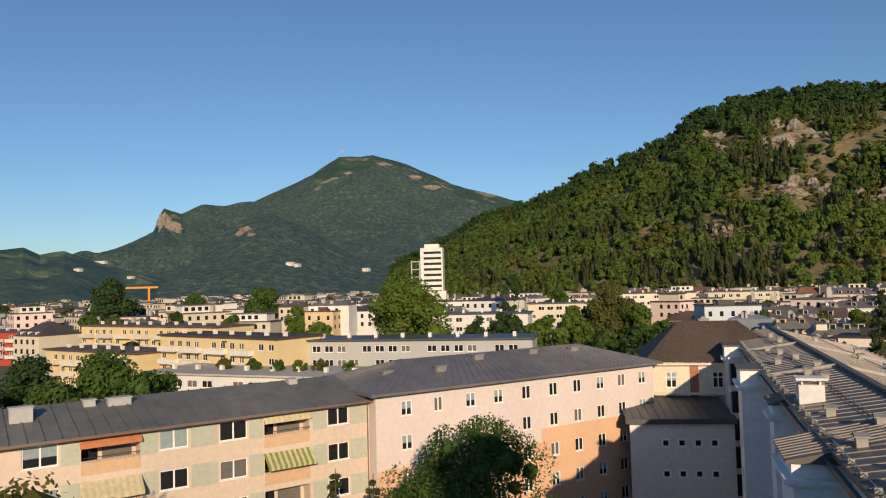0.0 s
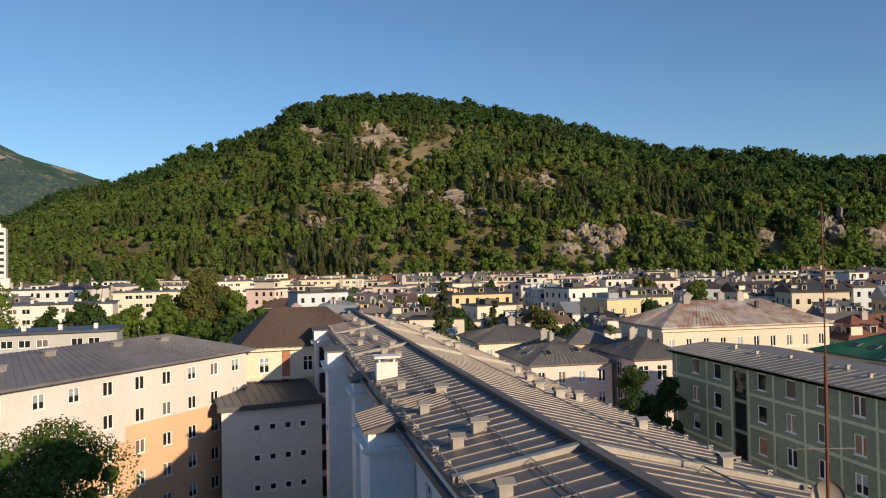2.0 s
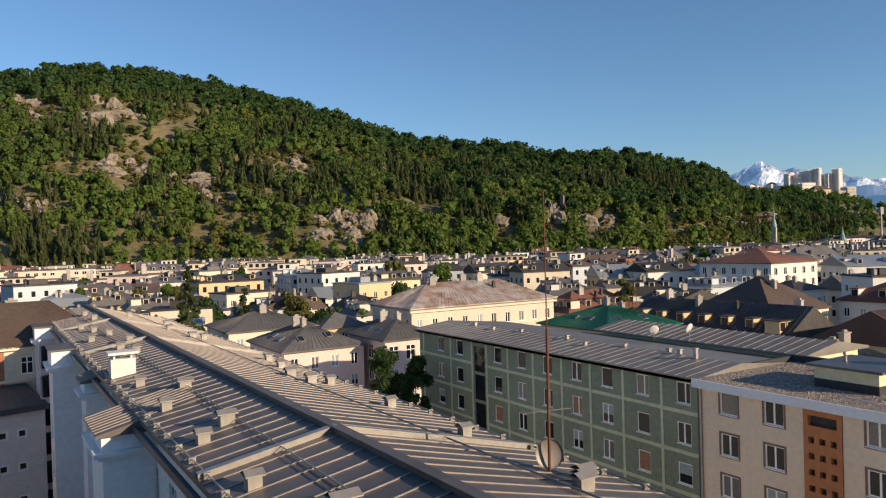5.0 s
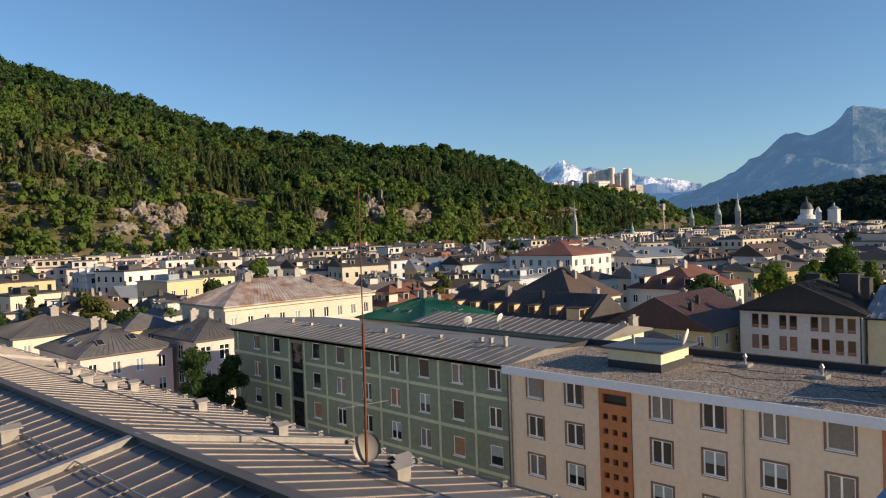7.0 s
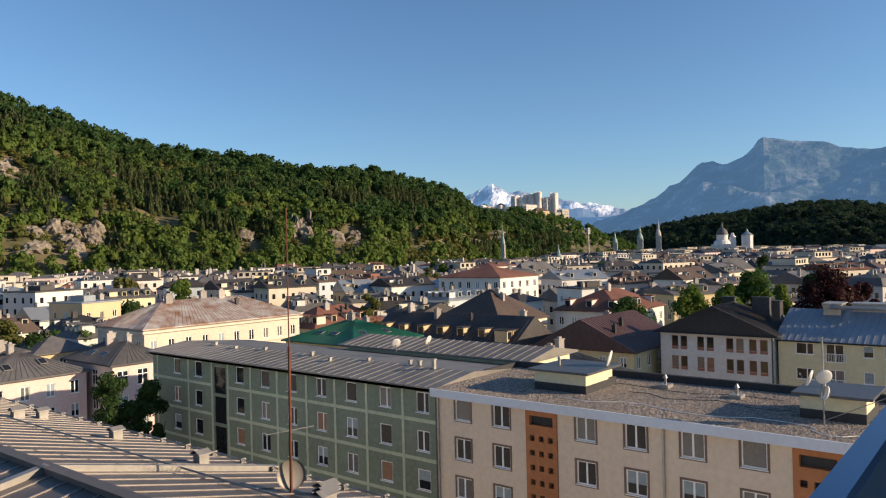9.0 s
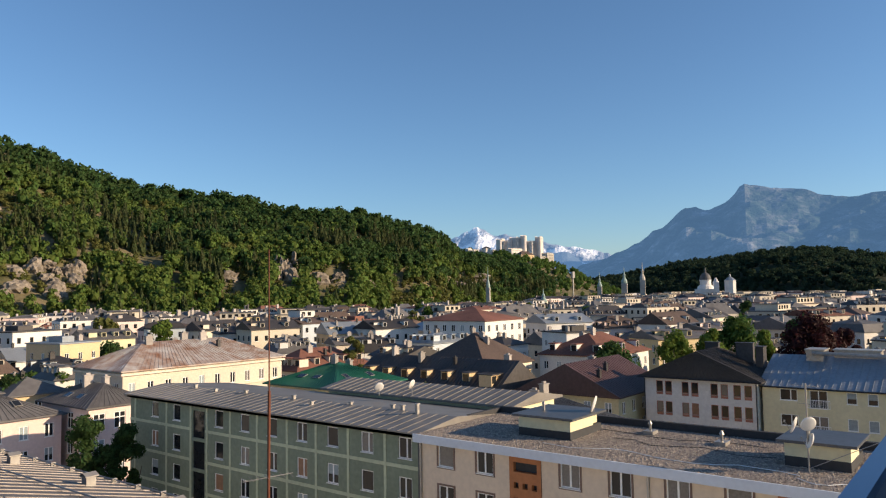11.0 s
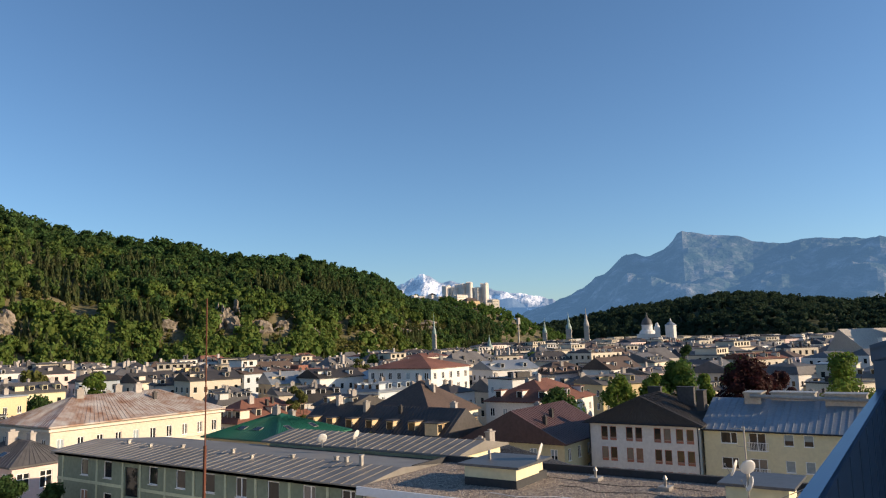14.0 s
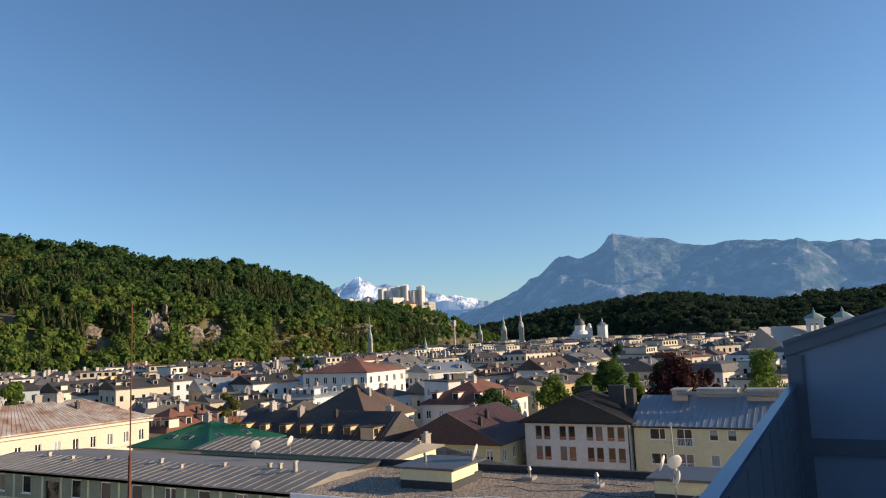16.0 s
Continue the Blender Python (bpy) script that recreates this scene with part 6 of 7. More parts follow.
def long_yellow_house():
    """Pale yellow apartment house: wide windows, French windows with white rails, a light seamed metal roof and roof ducts."""
    TAKEN.append((91, -16, 112, 26))
    root = house(95, -14, 15, 38.8, 13.3, 0, "gable", 3.2, "pale_yellow", "blue_roof", 4, (4, 0), "", True, "pale yellow apartment house with a light blue-grey metal roof", chimneys=0, seam=0.8, over=0.45, category="apartment house")
    m = along(0, 38.8, 0, -1)
    rn = random.Random(14)
    q, holes, doors = Mesh(), [], []
    for base in (0.0, 14.5, 29.0):
        for k in range(4):
            top = 13.0 - k * 3.0
            for c, w in ((2.95, 1.95), (9.65, 1.05), (11.75, 1.05)):
                if base + c + w < 38:
                    holes.append((base + c - w / 2, base + c + w / 2, top - 1.35, top))
            if base + 7.5 < 38:
                doors.append((base + 5.25, base + 7.15, top - 2.1, top))
    wall_with_holes(q, 38.8, 0, 13.28, holes + doors, 0.16, 0, m @ Matrix.Translation((0, -0.2, 0)))
    q.face([m @ Vector(p) for p in ((0, -0.2, 0), (0, 0, 0), (0, 0, 13.28), (0, -0.2, 13.28))])
    part("street_front", q, M["pale_yellow"], root)
    out = m @ Matrix.Translation((0, -0.2, 0))
    for a, b, c, d in holes:
        put_window(root, out, a, c, b - a, d - c, "side" if b - a > 1.5 else "one", rn.choice(["glass", "glass", "blind", "curtain", "half"]))
    for a, b, c, d in doors:
        put_window(root, out, a, c, b - a, d - c, "two", rn.choice(["glass", "glass", "curtain"]))
        q = lattice([a - 0.25 + (b - a + 0.5) * t / 14 + o for t in range(15) for o in (0, 0.035)], [c + 0.05, c + 0.12, c + 0.95, c + 1.02], {(i, 1) for i in range(1, 29, 2)}, -0.42, -0.38)
        q.v = [tuple(m @ Vector(p)) for p in q.v]
        part("balcony_rail", q, M["frame"], root, "white French balcony rail")
    q = Mesh()
    q.bar(m @ Vector((-0.2, -0.75, 13.2)), m @ Vector((39, -0.75, 13.2)), 0.09, 6)
    part("gutter", q, M["iron"], root)
    for x, y, w, d in ((7.5, 34.0, 3.2, 2.0), (8.2, 29.5, 2.4, 5.0), (7.2, 23.5, 2.6, 4.4)):
        q = Mesh()
        q.box(x - w / 2, x + w / 2, y - d / 2, y + d / 2, 15.8, 17.2)
        q.box(x - w / 2 - 0.15, x + w / 2 + 0.15, y - d / 2 - 0.15, y + d / 2 + 0.15, 17.2, 17.35)
        part("roof_unit", q, M["zinc"], root, "boxy pale ventilation unit on the roof")
    q = Mesh()
    for dy in (0, 1.2):
        q.bar((5.5, 20.5 + dy, 16.6), (5.5, 33 + dy, 16.9), 0.22, 8)
    part("duct", q, M["zinc"], root, "silvery duct along the roof")


red_window_house()
long_yellow_house()


def skylights(root, spots):
    """Glazed roof windows: x, y, z on the slope and its tilt about x or y."""
    q = Mesh()
    q.box(-0.45, 0.45, -0.65, 0.65, 0.0, 0.07, 0)
    q.box(-0.36, 0.36, -0.56, 0.56, 0.07, 0.09, 1)
    data = q.data("skylight", [M["zinc"], M["glass"]])
    for x, y, z, rx, ry in spots:
        part("skylight", data, None, root, "", pose(x, y, z, rx, ry))


villas = [o for o in scene.objects if o.parent is None and "villa" in o.get("label", "")]
skylights(villas[0], [(3.0, 2.0, 13.0, 24, 0), (7.0, 2.4, 13.2, 24, 0), (1.6, 6.0, 12.75, 0, -24), (1.9, 9.5, 12.9, 0, -24)])
skylights(villas[1], [(1.2, 4.5, 13.45, 0, -27), (1.2, 7.5, 13.45, 0, -27)])
emerald = [o for o in scene.objects if o.parent is None and "bright green hipped" in o.get("label", "")][0]
skylights(emerald, [(4.2, 2.4, 14.02, 20, 0), (8.6, 2.2, 13.94, 20, 0), (2.2, 6.0, 13.94, 0, -20), (2.2, 9.0, 13.94, 0, -20)])


def ribbon_block(x, y, w, d, h, turn, wall, storeys, label, win_w=1.6, gap=1.0, back=0.0, cover="dark_metal", balcony="", fl=2.9):
    """A modern flat-roofed block: rows of wide windows, roof slab, stacks, and balconies where it has them."""
    root = thing("apartment_block", label, "apartment block", pose(x, y, 0, 0, 0, turn))
    TAKEN.append((x - 4, y - 14 if turn < 0 else y - 4, x + w + 4, y + d + 10))
    m = along(0, 0, 1, 0)
    q, holes, n = Mesh(), [], int(w / (win_w + gap))
    for k in range(storeys):
        z = h - 2.35 - k * fl
        for i in range(n):
            if (i * 7 + k * 3) % 5:
                holes.append((0.6 + i * (win_w + gap), 0.6 + i * (win_w + gap) + win_w, z, z + 1.35))
    wall_with_holes(q, w, 0, h, holes, 0.2, 0, m)
    q.box(0, w, d - 0.1, d, 0, h)
    q.face([(0, 0, 0), (0, 0, h), (0, d, h), (0, d, 0)]), q.face([(w, 0, 0), (w, d, 0), (w, d, h), (w, 0, h)])
    part("wall", q, M[wall], root)
    for a, b, c, e in holes:
        put_window(root, m, a, c, b - a, e - c, "two", ["glass", "curtain", "glass"][int(a * 3 + c) % 3])
    q = Mesh()
    q.box(-0.5, w + 0.5, -0.6, d + 0.3, h, h + 0.35)
    roof = part("roof", q, M[cover], root)
    for i in range(max(2, int(w / 6))):
        c = Mesh()
        c.box(3 + i * 6 - 0.35, 3 + i * 6 + 0.35, d * 0.35, d * 0.35 + 0.8, h + 0.3, h + 1.3)
        part("chimney", c, M["white"], roof)
    if balcony:
        for k in range(storeys):
            for i in range(int(w / 9)):
                b = Mesh()
                z = h - 3.4 - k * fl
                b.box(1 + i * 9, 7.2 + i * 9, -1.5, 0, z - 0.15, z)
                b.box(1 + i * 9, 7.2 + i * 9, -1.56, -1.45, z, z + 1.0)
                b.box(1 + i * 9, 1.1 + i * 9, -1.45, 0, z, z + 1.0), b.box(7.1 + i * 9, 7.2 + i * 9, -1.45, 0, z, z + 1.0)
                part("balcony", b, M[balcony], root)
    return root


ribbon_block(-98.6, 134.6, 67, 12, 13.6, 7.8, "grey_wall", 3, "long grey and white flat-roofed apartment block", 1.9, 0.9)
ribbon_block(-106, 117.5, 52, 16, 8.8, -2.5, "white", 2, "low white terraced block with roof gardens", 2.4, 1.2, cover="stone")
ribbon_block(-122, 141.5, 42, 12, 14.6, -17, "yellow", 4, "yellow flat-roofed block with white balconies", 1.6, 1.6, cover="brown_roof", balcony="white")
ribbon_block(-186, 180, 62, 14, 14.8, -12, "yellow", 4, "long yellow block with white balconies", 1.6, 1.8, cover="brown_roof", balcony="cream")
ribbon_block(-163, 146, 40, 12, 10.6, -14, "yellow", 3, "low yellow block with a brown flat roof", 1.6, 1.8, cover="brown_roof", balcony="cream")
ribbon_block(-262, 196, 40, 12, 12.0, -4, "red_wall", 3, "red-painted apartment block with white loggias", 2.2, 2.4, cover="grey_roof", balcony="white")
ribbon_block(-86, 215, 36, 12, 15.5, 6, "white", 4, "white flat-roofed apartment block", 2.0, 1.2)
ribbon_block(-60, 262, 34, 14, 17.0, 8, "cream", 4, "cream flat-roofed block with long windows", 2.2, 1.0)
ribbon_block(-118, 300, 40, 14, 17.5, 5, "white", 4, "white office block with long rows of windows", 2.4, 0.8)
ribbon_block(-40, 345, 38, 14, 18.5, 4, "cream", 5, "pale yellow long block with many windows", 2.0, 1.2)
ribbon_block(2, 345, 30, 14, 18.5, 0, "cream", 4, "cream long block under the hill", 1.6, 1.4)


def high_tower():
    root = thing("office_tower", "white high-rise tower with banded windows", "tower", pose(-171, 440, 0, 0, 0, 14))
    q = Mesh()
    q.box(0, 14.5, 0, 12, 0, 49)
    q.box(2.5, 12, 2, 10, 49, 51.5)
    part("body", q, M["white"], root)
    for k in range(11):
        b = Mesh()
        b.box(2.2, 13.6, -0.05, 0.3, 9 + k * 3.6, 10.6 + k * 3.6)
        part("window_band", b, M["glass"], root)
    b = Mesh()
    for x in (-6.5, -1.2):
        b.box(x, x + 0.7, 2, 2.7, 0, 41)
    for k in range(3):
        b.box(-6.5, 0, 2.2, 2.6, 30 + k * 5, 30.6 + k * 5)
    part("side_frame", b, M["grey_wall"], root)
    b = Mesh()
    b.box(1, 17, -8, -0.1, 0, 21)
    part("annex", b, M["white"], root)


high_tower()


def church():
    root = thing("church", "pale church with two bell towers under green caps", "church")
    q = Mesh()
    for a in (-88.1, -89.85):
        p = polar(a, 300)
        m = Matrix.Translation((p.x, p.y, 0))
        t = Mesh()
        t.box(-2.9, 2.9, -2.9, 2.9, 0, 20.6)
        for sx, sy in ((-1, -1), (-1, 1), (1, -1), (1, 1)):
            t.box(min(sx * 1.35, sx * 2.8), max(sx * 1.35, sx * 2.8), min(sy * 1.35, sy * 2.8), max(sy * 1.35, sy * 2.8), 20.6, 27.0)
        for s in (-1, 1):
            t.box(s * 2.4 - 0.2, s * 2.4 + 0.2, -0.35, 0.35, 20.6, 26.8)
            t.box(-0.35, 0.35, s * 2.4 - 0.2, s * 2.4 + 0.2, 20.6, 26.8)
        t.box(-2.0, 2.0, -2.0, 2.0, 20.6, 22.6)
        t.box(-2.78, 2.78, -2.78, 2.78, 25.6, 26.8)
        t.box(-3.1, 3.1, -3.1, 3.1, 26.8, 27.5)
        tower = part("bell_tower", t, M["white"], root, "", m)
        c = Mesh()
        c.lathe([(3.9, 27.5), (1.9, 28.9), (0.5, 29.6), (0.5, 30.2), (0.2, 30.6), (0.02, 31.6)], 8)
        part("cap", c, M["copper_roof"], tower)
    a, b = polar(-84.5, 290), polar(-90.5, 325)
    m = along(a.x, a.y, b.x - a.x, b.y - a.y)
    n = Mesh()
    n.box(1.5, 31, -8, 8, 0, 17.2, 0, m)
    nave = part("nave", n, M["cream"], root)
    r = Mesh()
    for f in (((2.6, -9, 17.2), (0, 0, 25.1), (32, 0, 25.1), (32, -9, 17.2)), ((2.6, 9, 17.2), (32, 9, 17.2), (32, 0, 25.1), (0, 0, 25.1)), ((2.6, -9, 17.2), (2.6, 9, 17.2), (0, 0, 25.1))):
        r.face([m @ Vector(p) for p in f])
    part("roof", r, M["stone"], nave)
    t = Mesh()
    t.box(7.2, 9.0, -11, -9.2, 0, 21.4, 0, m)
    t.box(7.0, 9.2, -11.2, -9.0, 21.4, 21.8, 0, m)
    part("turret", t, M["white"], nave)


church()


def spire(az, dist, top_el, body_w, cap="copper_roof", wall="stone", name="church_tower", label="slender old church tower with an onion cap"):
    p = polar(az, dist)
    top = 25 + dist * math.tan(radians(top_el))
    root = thing(name, label, "tower", pose(p.x, p.y, 0, 0, 0, 20), "church towers")
    q = Mesh()
    w = body_w / 2
    q.box(-w, w, -w, w, 0, top * 0.62)
    q.box(-w * 1.1, w * 1.1, -w * 1.1, w * 1.1, top * 0.58, top * 0.6)
    part("shaft", q, M[wall], root)
    c = Mesh()
    h = top * 0.38
    c.lathe([(w * 1.1, 0), (w * 1.15, h * 0.1), (w * 0.8, h * 0.25), (w * 0.45, h * 0.35), (w * 0.5, h * 0.5), (w * 0.2, h * 0.65), (w * 0.05, h)], 10, (0, 0, top * 0.62))
    part("cap", c, M[cap], root)


spire(-65.85, 950, 1.85, 7)
spire(-67.2, 1000, 2.15, 6.5, "stone", "stone")
spire(-64.0, 980, 1.45, 5.5)
spire(-55.4, 640, 2.1, 3.2)
spire(-59.7, 560, 0.3, 5, "copper_roof", "cream")


def dome_church():
    p = polar(-71.7, 900)
    root = thing("domed_church", "white domed church with two front towers", "church", pose(p.x, p.y, 0, 0, 0, 20))
    q = Mesh()
    q.box(-12, 12, -12, 12, 0, 25.5)
    q.lathe([(9.5, 25.5), (8.8, 28.5), (6.4, 30.5)], 16)
    for s in (-1, 1):
        q.box(s * 14.5 - 2.8, s * 14.5 + 2.8, -14, -8.4, 0, 33)
        q.box(s * 14.5 - 3.2, s * 14.5 + 3.2, -14.4, -8.0, 27.5, 28.3)
        q.lathe([(2.9, 33), (2.4, 34.4), (1.4, 35.2), (1.4, 36.6), (0.2, 38.5)], 8, (s * 14.5, -11.2, 0))
    part("body", q, M["white"], root)
    q = Mesh()
    q.lathe([(6.2, 25), (6.2, 35.2), (6.8, 35.4), (6.8, 36.2)], 20)
    part("drum", q, M["white"], root)
    q = Mesh()
    q.lathe([(6.5, 36.2), (6.2, 38.6), (4.9, 41.6), (2.8, 43.8), (1.2, 44.8), (1.2, 47.0), (0.7, 48.2), (0.15, 51)], 20)
    part("dome", q, M["grey_roof"], root)
    p = polar(-73.4, 950)
    root = thing("chapel", "small white chapel with a grey tent roof", "church", pose(p.x, p.y, 0))
    q = Mesh()
    q.lathe([(6.8, 0), (6.8, 34.5), (7.3, 34.7), (7.3, 35.6)], 8)
    part("body", q, M["white"], root)
    q = Mesh()
    q.lathe([(7.6, 35.6), (3.4, 38.6), (1.2, 40.0), (1.2, 41.6), (0.2, 44)], 8)
    part("roof", q, M["blue_roof"], root)


dome_church()


def fortress():
    root = thing("fortress", "pale stone hilltop fortress with square towers", "castle")
    blocks = ((-53.9, 2.6, 3.50, 9, 10, None, 1375), (-54.6, 2.6, 3.38, 26, 10, None, 1378), (-55.3, 2.6, 3.52, 12, 12, "brown_roof", 1380), (-56.0, 2.6, 3.35, 22, 12, None, 1380), (-56.45, 2.6, 4.2, 9, 16, None, 1385), (-57.0, 2.6, 4.05, 24, 22, None, 1390), (-57.7, 2.6, 4.28, 20, 20, None, 1388),
              (-58.25, 2.6, 4.42, 9, 9, None, 1378), (-58.8, 2.6, 3.95, 26, 20, None, 1390), (-59.45, 2.6, 4.3, 9, 13, None, 1386), (-57.9, 2.6, 3.4, 50, 10, None, 1372), (-58.3, 1.9, 2.95, 32, 16, "brown_roof", 1285), (-59.6, 1.9, 2.75, 20, 14, None, 1335), (-60.1, 1.9, 3.0, 18, 14, None, 1345), (-59.3, 1.6, 2.3, 30, 8, None, 1305))
    for a, el0, el1, wide, deep, cover, d in blocks:
        p = polar(a, d)
        z0, z1 = 25 + d * math.tan(radians(el0)) - 22, 25 + d * math.tan(radians(el1))
        m = Matrix.Translation((p.x, p.y, 0)) @ Matrix.Rotation(radians(-14), 4, "Z")
        q = Mesh()
        step = 3.6
        hole = [(1.2 + i * step, 2.5 + i * step, z1 - 4.5 - 5.0 * k, z1 - 2.3 - 5.0 * k) for i in range(int((wide - 1) / step)) for k in range(2)]
        front = Matrix.Translation((-wide / 2, -deep / 2, 0))
        wall_with_holes(q, wide, z0, z1, hole, 0.8, 0, front)
        q.box(-wide / 2, wide / 2, -deep / 2 + 0.8, deep / 2, z0, z1)
        if cover is None:
            for i in range(int(wide / 2.6)):
                for y in (-deep / 2, deep / 2 - 0.8):
                    q.box(-wide / 2 + i * 2.6, -wide / 2 + i * 2.6 + 1.4, y, y + 0.8, z1, z1 + 1.5)
        block = part("rampart", q, M["ochre"] if d == 1285 else (M["stone"] if d in (1335, 1345) else M["fort_stone"]), root, "", m)
        if cover:
            r = Mesh()
            hip_roof(r, wide, deep, z1, 6 if d == 1285 else 4, 0.6)
            part("roof", r, M[cover], block, "", Matrix.Translation((-wide / 2, -deep / 2, 0)))
    for a, el, r in ((-58.3, 4.42, 4.2), (-59.5, 4.3, 3.2), (-56.4, 4.15, 2.8)):
        p, top = polar(a, 1374), 25 + 1374 * math.tan(radians(el))
        q = Mesh()
        q.lathe([(r, top - 40), (r, top - 2.4), (r * 1.12, top - 2.0), (r * 1.12, top - 0.4), (r * 0.5, top + 0.6), (0.05, top + 1.2)], 14, (p.x, p.y, 0))
        part("round_tower", q, M["fort_stone"], root, "round pale stone tower")


fortress()
p, _ = hill.find(1.75, 10.4)
lodge = house(p.x - 5, p.y - 5, 11, 9, 6.5, 0, "hip", 2.5, "white", "grey_roof", 2, (4, 3), "sw", False, "small white lodge on the hilltop", chimneys=0)
lodge.location.z = p.z - 0.5


for ridge, a, el, w, h in ((fore, 31.2, 1.75, 16, 9), (fore, 30.7, 1.6, 12, 8), (low, 44.6, 2.2, 40, 8), (low, 46.0, 1.6, 18, 8), (fore, 25.4, 1.2, 16, 8), (low, 42.6, 1.0, 14, 7)):
    p, _ = ridge.find(a, el)
    far_house = house(p.x - w / 2, p.y - 12, w, 12, h, 0, "hip", 2.5, "white", "grey_roof", 3, (5, 3), "se", False, "white house on the wooded foothill", chimneys=0)
    far_house.location.z = p.z - 1.0


def summit_mast():
    p = polar(27.2, 3880)
    base = 25 + 3880 * math.tan(radians(9.9))
    root = thing("radio_mast", "red and white radio mast on the mountain top", "mast", pose(p.x, p.y, base))
    for k in range(5):
        q = Mesh()
        q.bar((0, 0, k * 16 - 10), (0, 0, k * 16 + 6.2), 3.4 - 0.55 * k, 6, 0, 2.85 - 0.5 * k)
        part("mast_section", q, M["white"] if k % 2 else M["red_wall"], root)


summit_mast()


def light_pole():
    p = polar(-62.0, 700)
    root = thing("radio_pole", "tall grey mobile radio pole above the roofs", "mast", pose(p.x, p.y, 0))
    q = Mesh()
    q.bar((0, 0, 0), (0, 0, 44), 0.9, 8, 0, 0.6)
    part("pole", q, M["zinc"], root)
    q = Mesh()
    q.box(-2.2, 2.2, -1, 1, 38, 44)
    part("antenna_panel", q, M["zinc"], root)


light_pole()


def tower_crane(az, dist, z, span, turn):
    p = polar(az, dist)
    root = thing("tower_crane", "orange tower crane over the far town", "crane", pose(p.x, p.y, 0, 0, 0, turn))
    q = Mesh()
    q.box(-1, 1, -1, 1, 0, z)
    part("mast", q, M["crane"], root)
    q = Mesh()
    q.box(-span, span * 0.35, -0.8, 0.8, z, z + 2.0)
    part("jib", q, M["crane"], root)


tower_crane(41.5, 820, 29, 26, 25)

# ---- the rest of the town ----
WALLS = ["cream", "cream", "cream", "white", "pale_blue", "rose", "ochre", "pale_yellow", "white", "yellow"]
COVERS = ["grey_roof", "grey_roof", "slate", "slate", "slate", "slate", "brown_roof", "brown_roof", "red_roof", "blue_roof", "grey_roof"]
NAMES = {"cream": "cream", "white": "white", "cool_white": "whitish", "pale_blue": "pale blue-grey", "rose": "pale pink", "ochre": "ochre", "pale_yellow": "pale yellow", "yellow": "yellow"}
COVER_NAMES = {"grey_roof": "grey metal", "slate": "black", "brown_roof": "brown", "red_roof": "red tiled", "blue_roof": "light metal", "flat": "flat"}
g = random.Random(77)
count = 0
for i in range(-32, 34):
    for j in range(3, 36):
        x, y = i * 19.0 + g.uniform(-2.5, 2.5) + (j % 2) * 6, j * 16.0 - 60 + g.uniform(-2, 2)
        d = math.hypot(x, y)
        az = math.degrees(math.atan2(-x, y))
        near_limit = 262 if az > 2 else (128 if az > -57 else 178)
        if d < near_limit or d > 268 or az > 50 or az < -100:
            continue
        if g.random() < (0.12 if az < 2 else 0.42):
            continue
        el, d0, d1 = lerp_list(hill_rows, az)
        if 22 > az > -60 and d > d0 + 8:
            continue
        w, dep = (g.uniform(11, 18.5), g.uniform(10, 14.5)) if d > 215 else (g.uniform(9, 14), g.uniform(9, 12))
        if any(x < t[2] and x + w > t[0] and y < t[3] and y + dep > t[1] for t in TAKEN):
            continue
        top = min(g.uniform(13.0, 18.5), 23.4 - 0.009 * d) if d > 215 else g.uniform(11.5, 15.5)
        rise = g.uniform(1.8, 3.6)
        kind = g.choice(["hip", "hip", "gable", "gable", "mansard", "flat"])
        if kind == "flat":
            rise = 0.0
        wall, cover = g.choice(WALLS), g.choice(COVERS)
        h = max(7.5, top - rise)
        near = d < 190
        sides = "sw" if az < -4 else ("se" if az > 12 else "s")
        house(x, y, w, dep, h, g.choice([0, -6, -12, -20, -26, -30] if az < -25 else [0, 0, 4, -5, 12, -14]), kind, rise, wall, cover, max(2, int(h / 3.1)), (max(3, int(w / 2.9)), max(3, int(dep / 3))), sides, near,
              f"{NAMES[wall]} plastered town house with a {COVER_NAMES['flat' if kind == 'flat' else cover]} roof", chimneys=g.choice([2, 3, 3, 4]),
              dormers=g.choice([0, 2, 3, 4]) if d < 330 and kind in ("hip", "mansard", "gable") else 0, group="town houses", seed=i * 100 + j + 5000, lowest=max(0, int(h / 3.1) - 2))
        count += 1


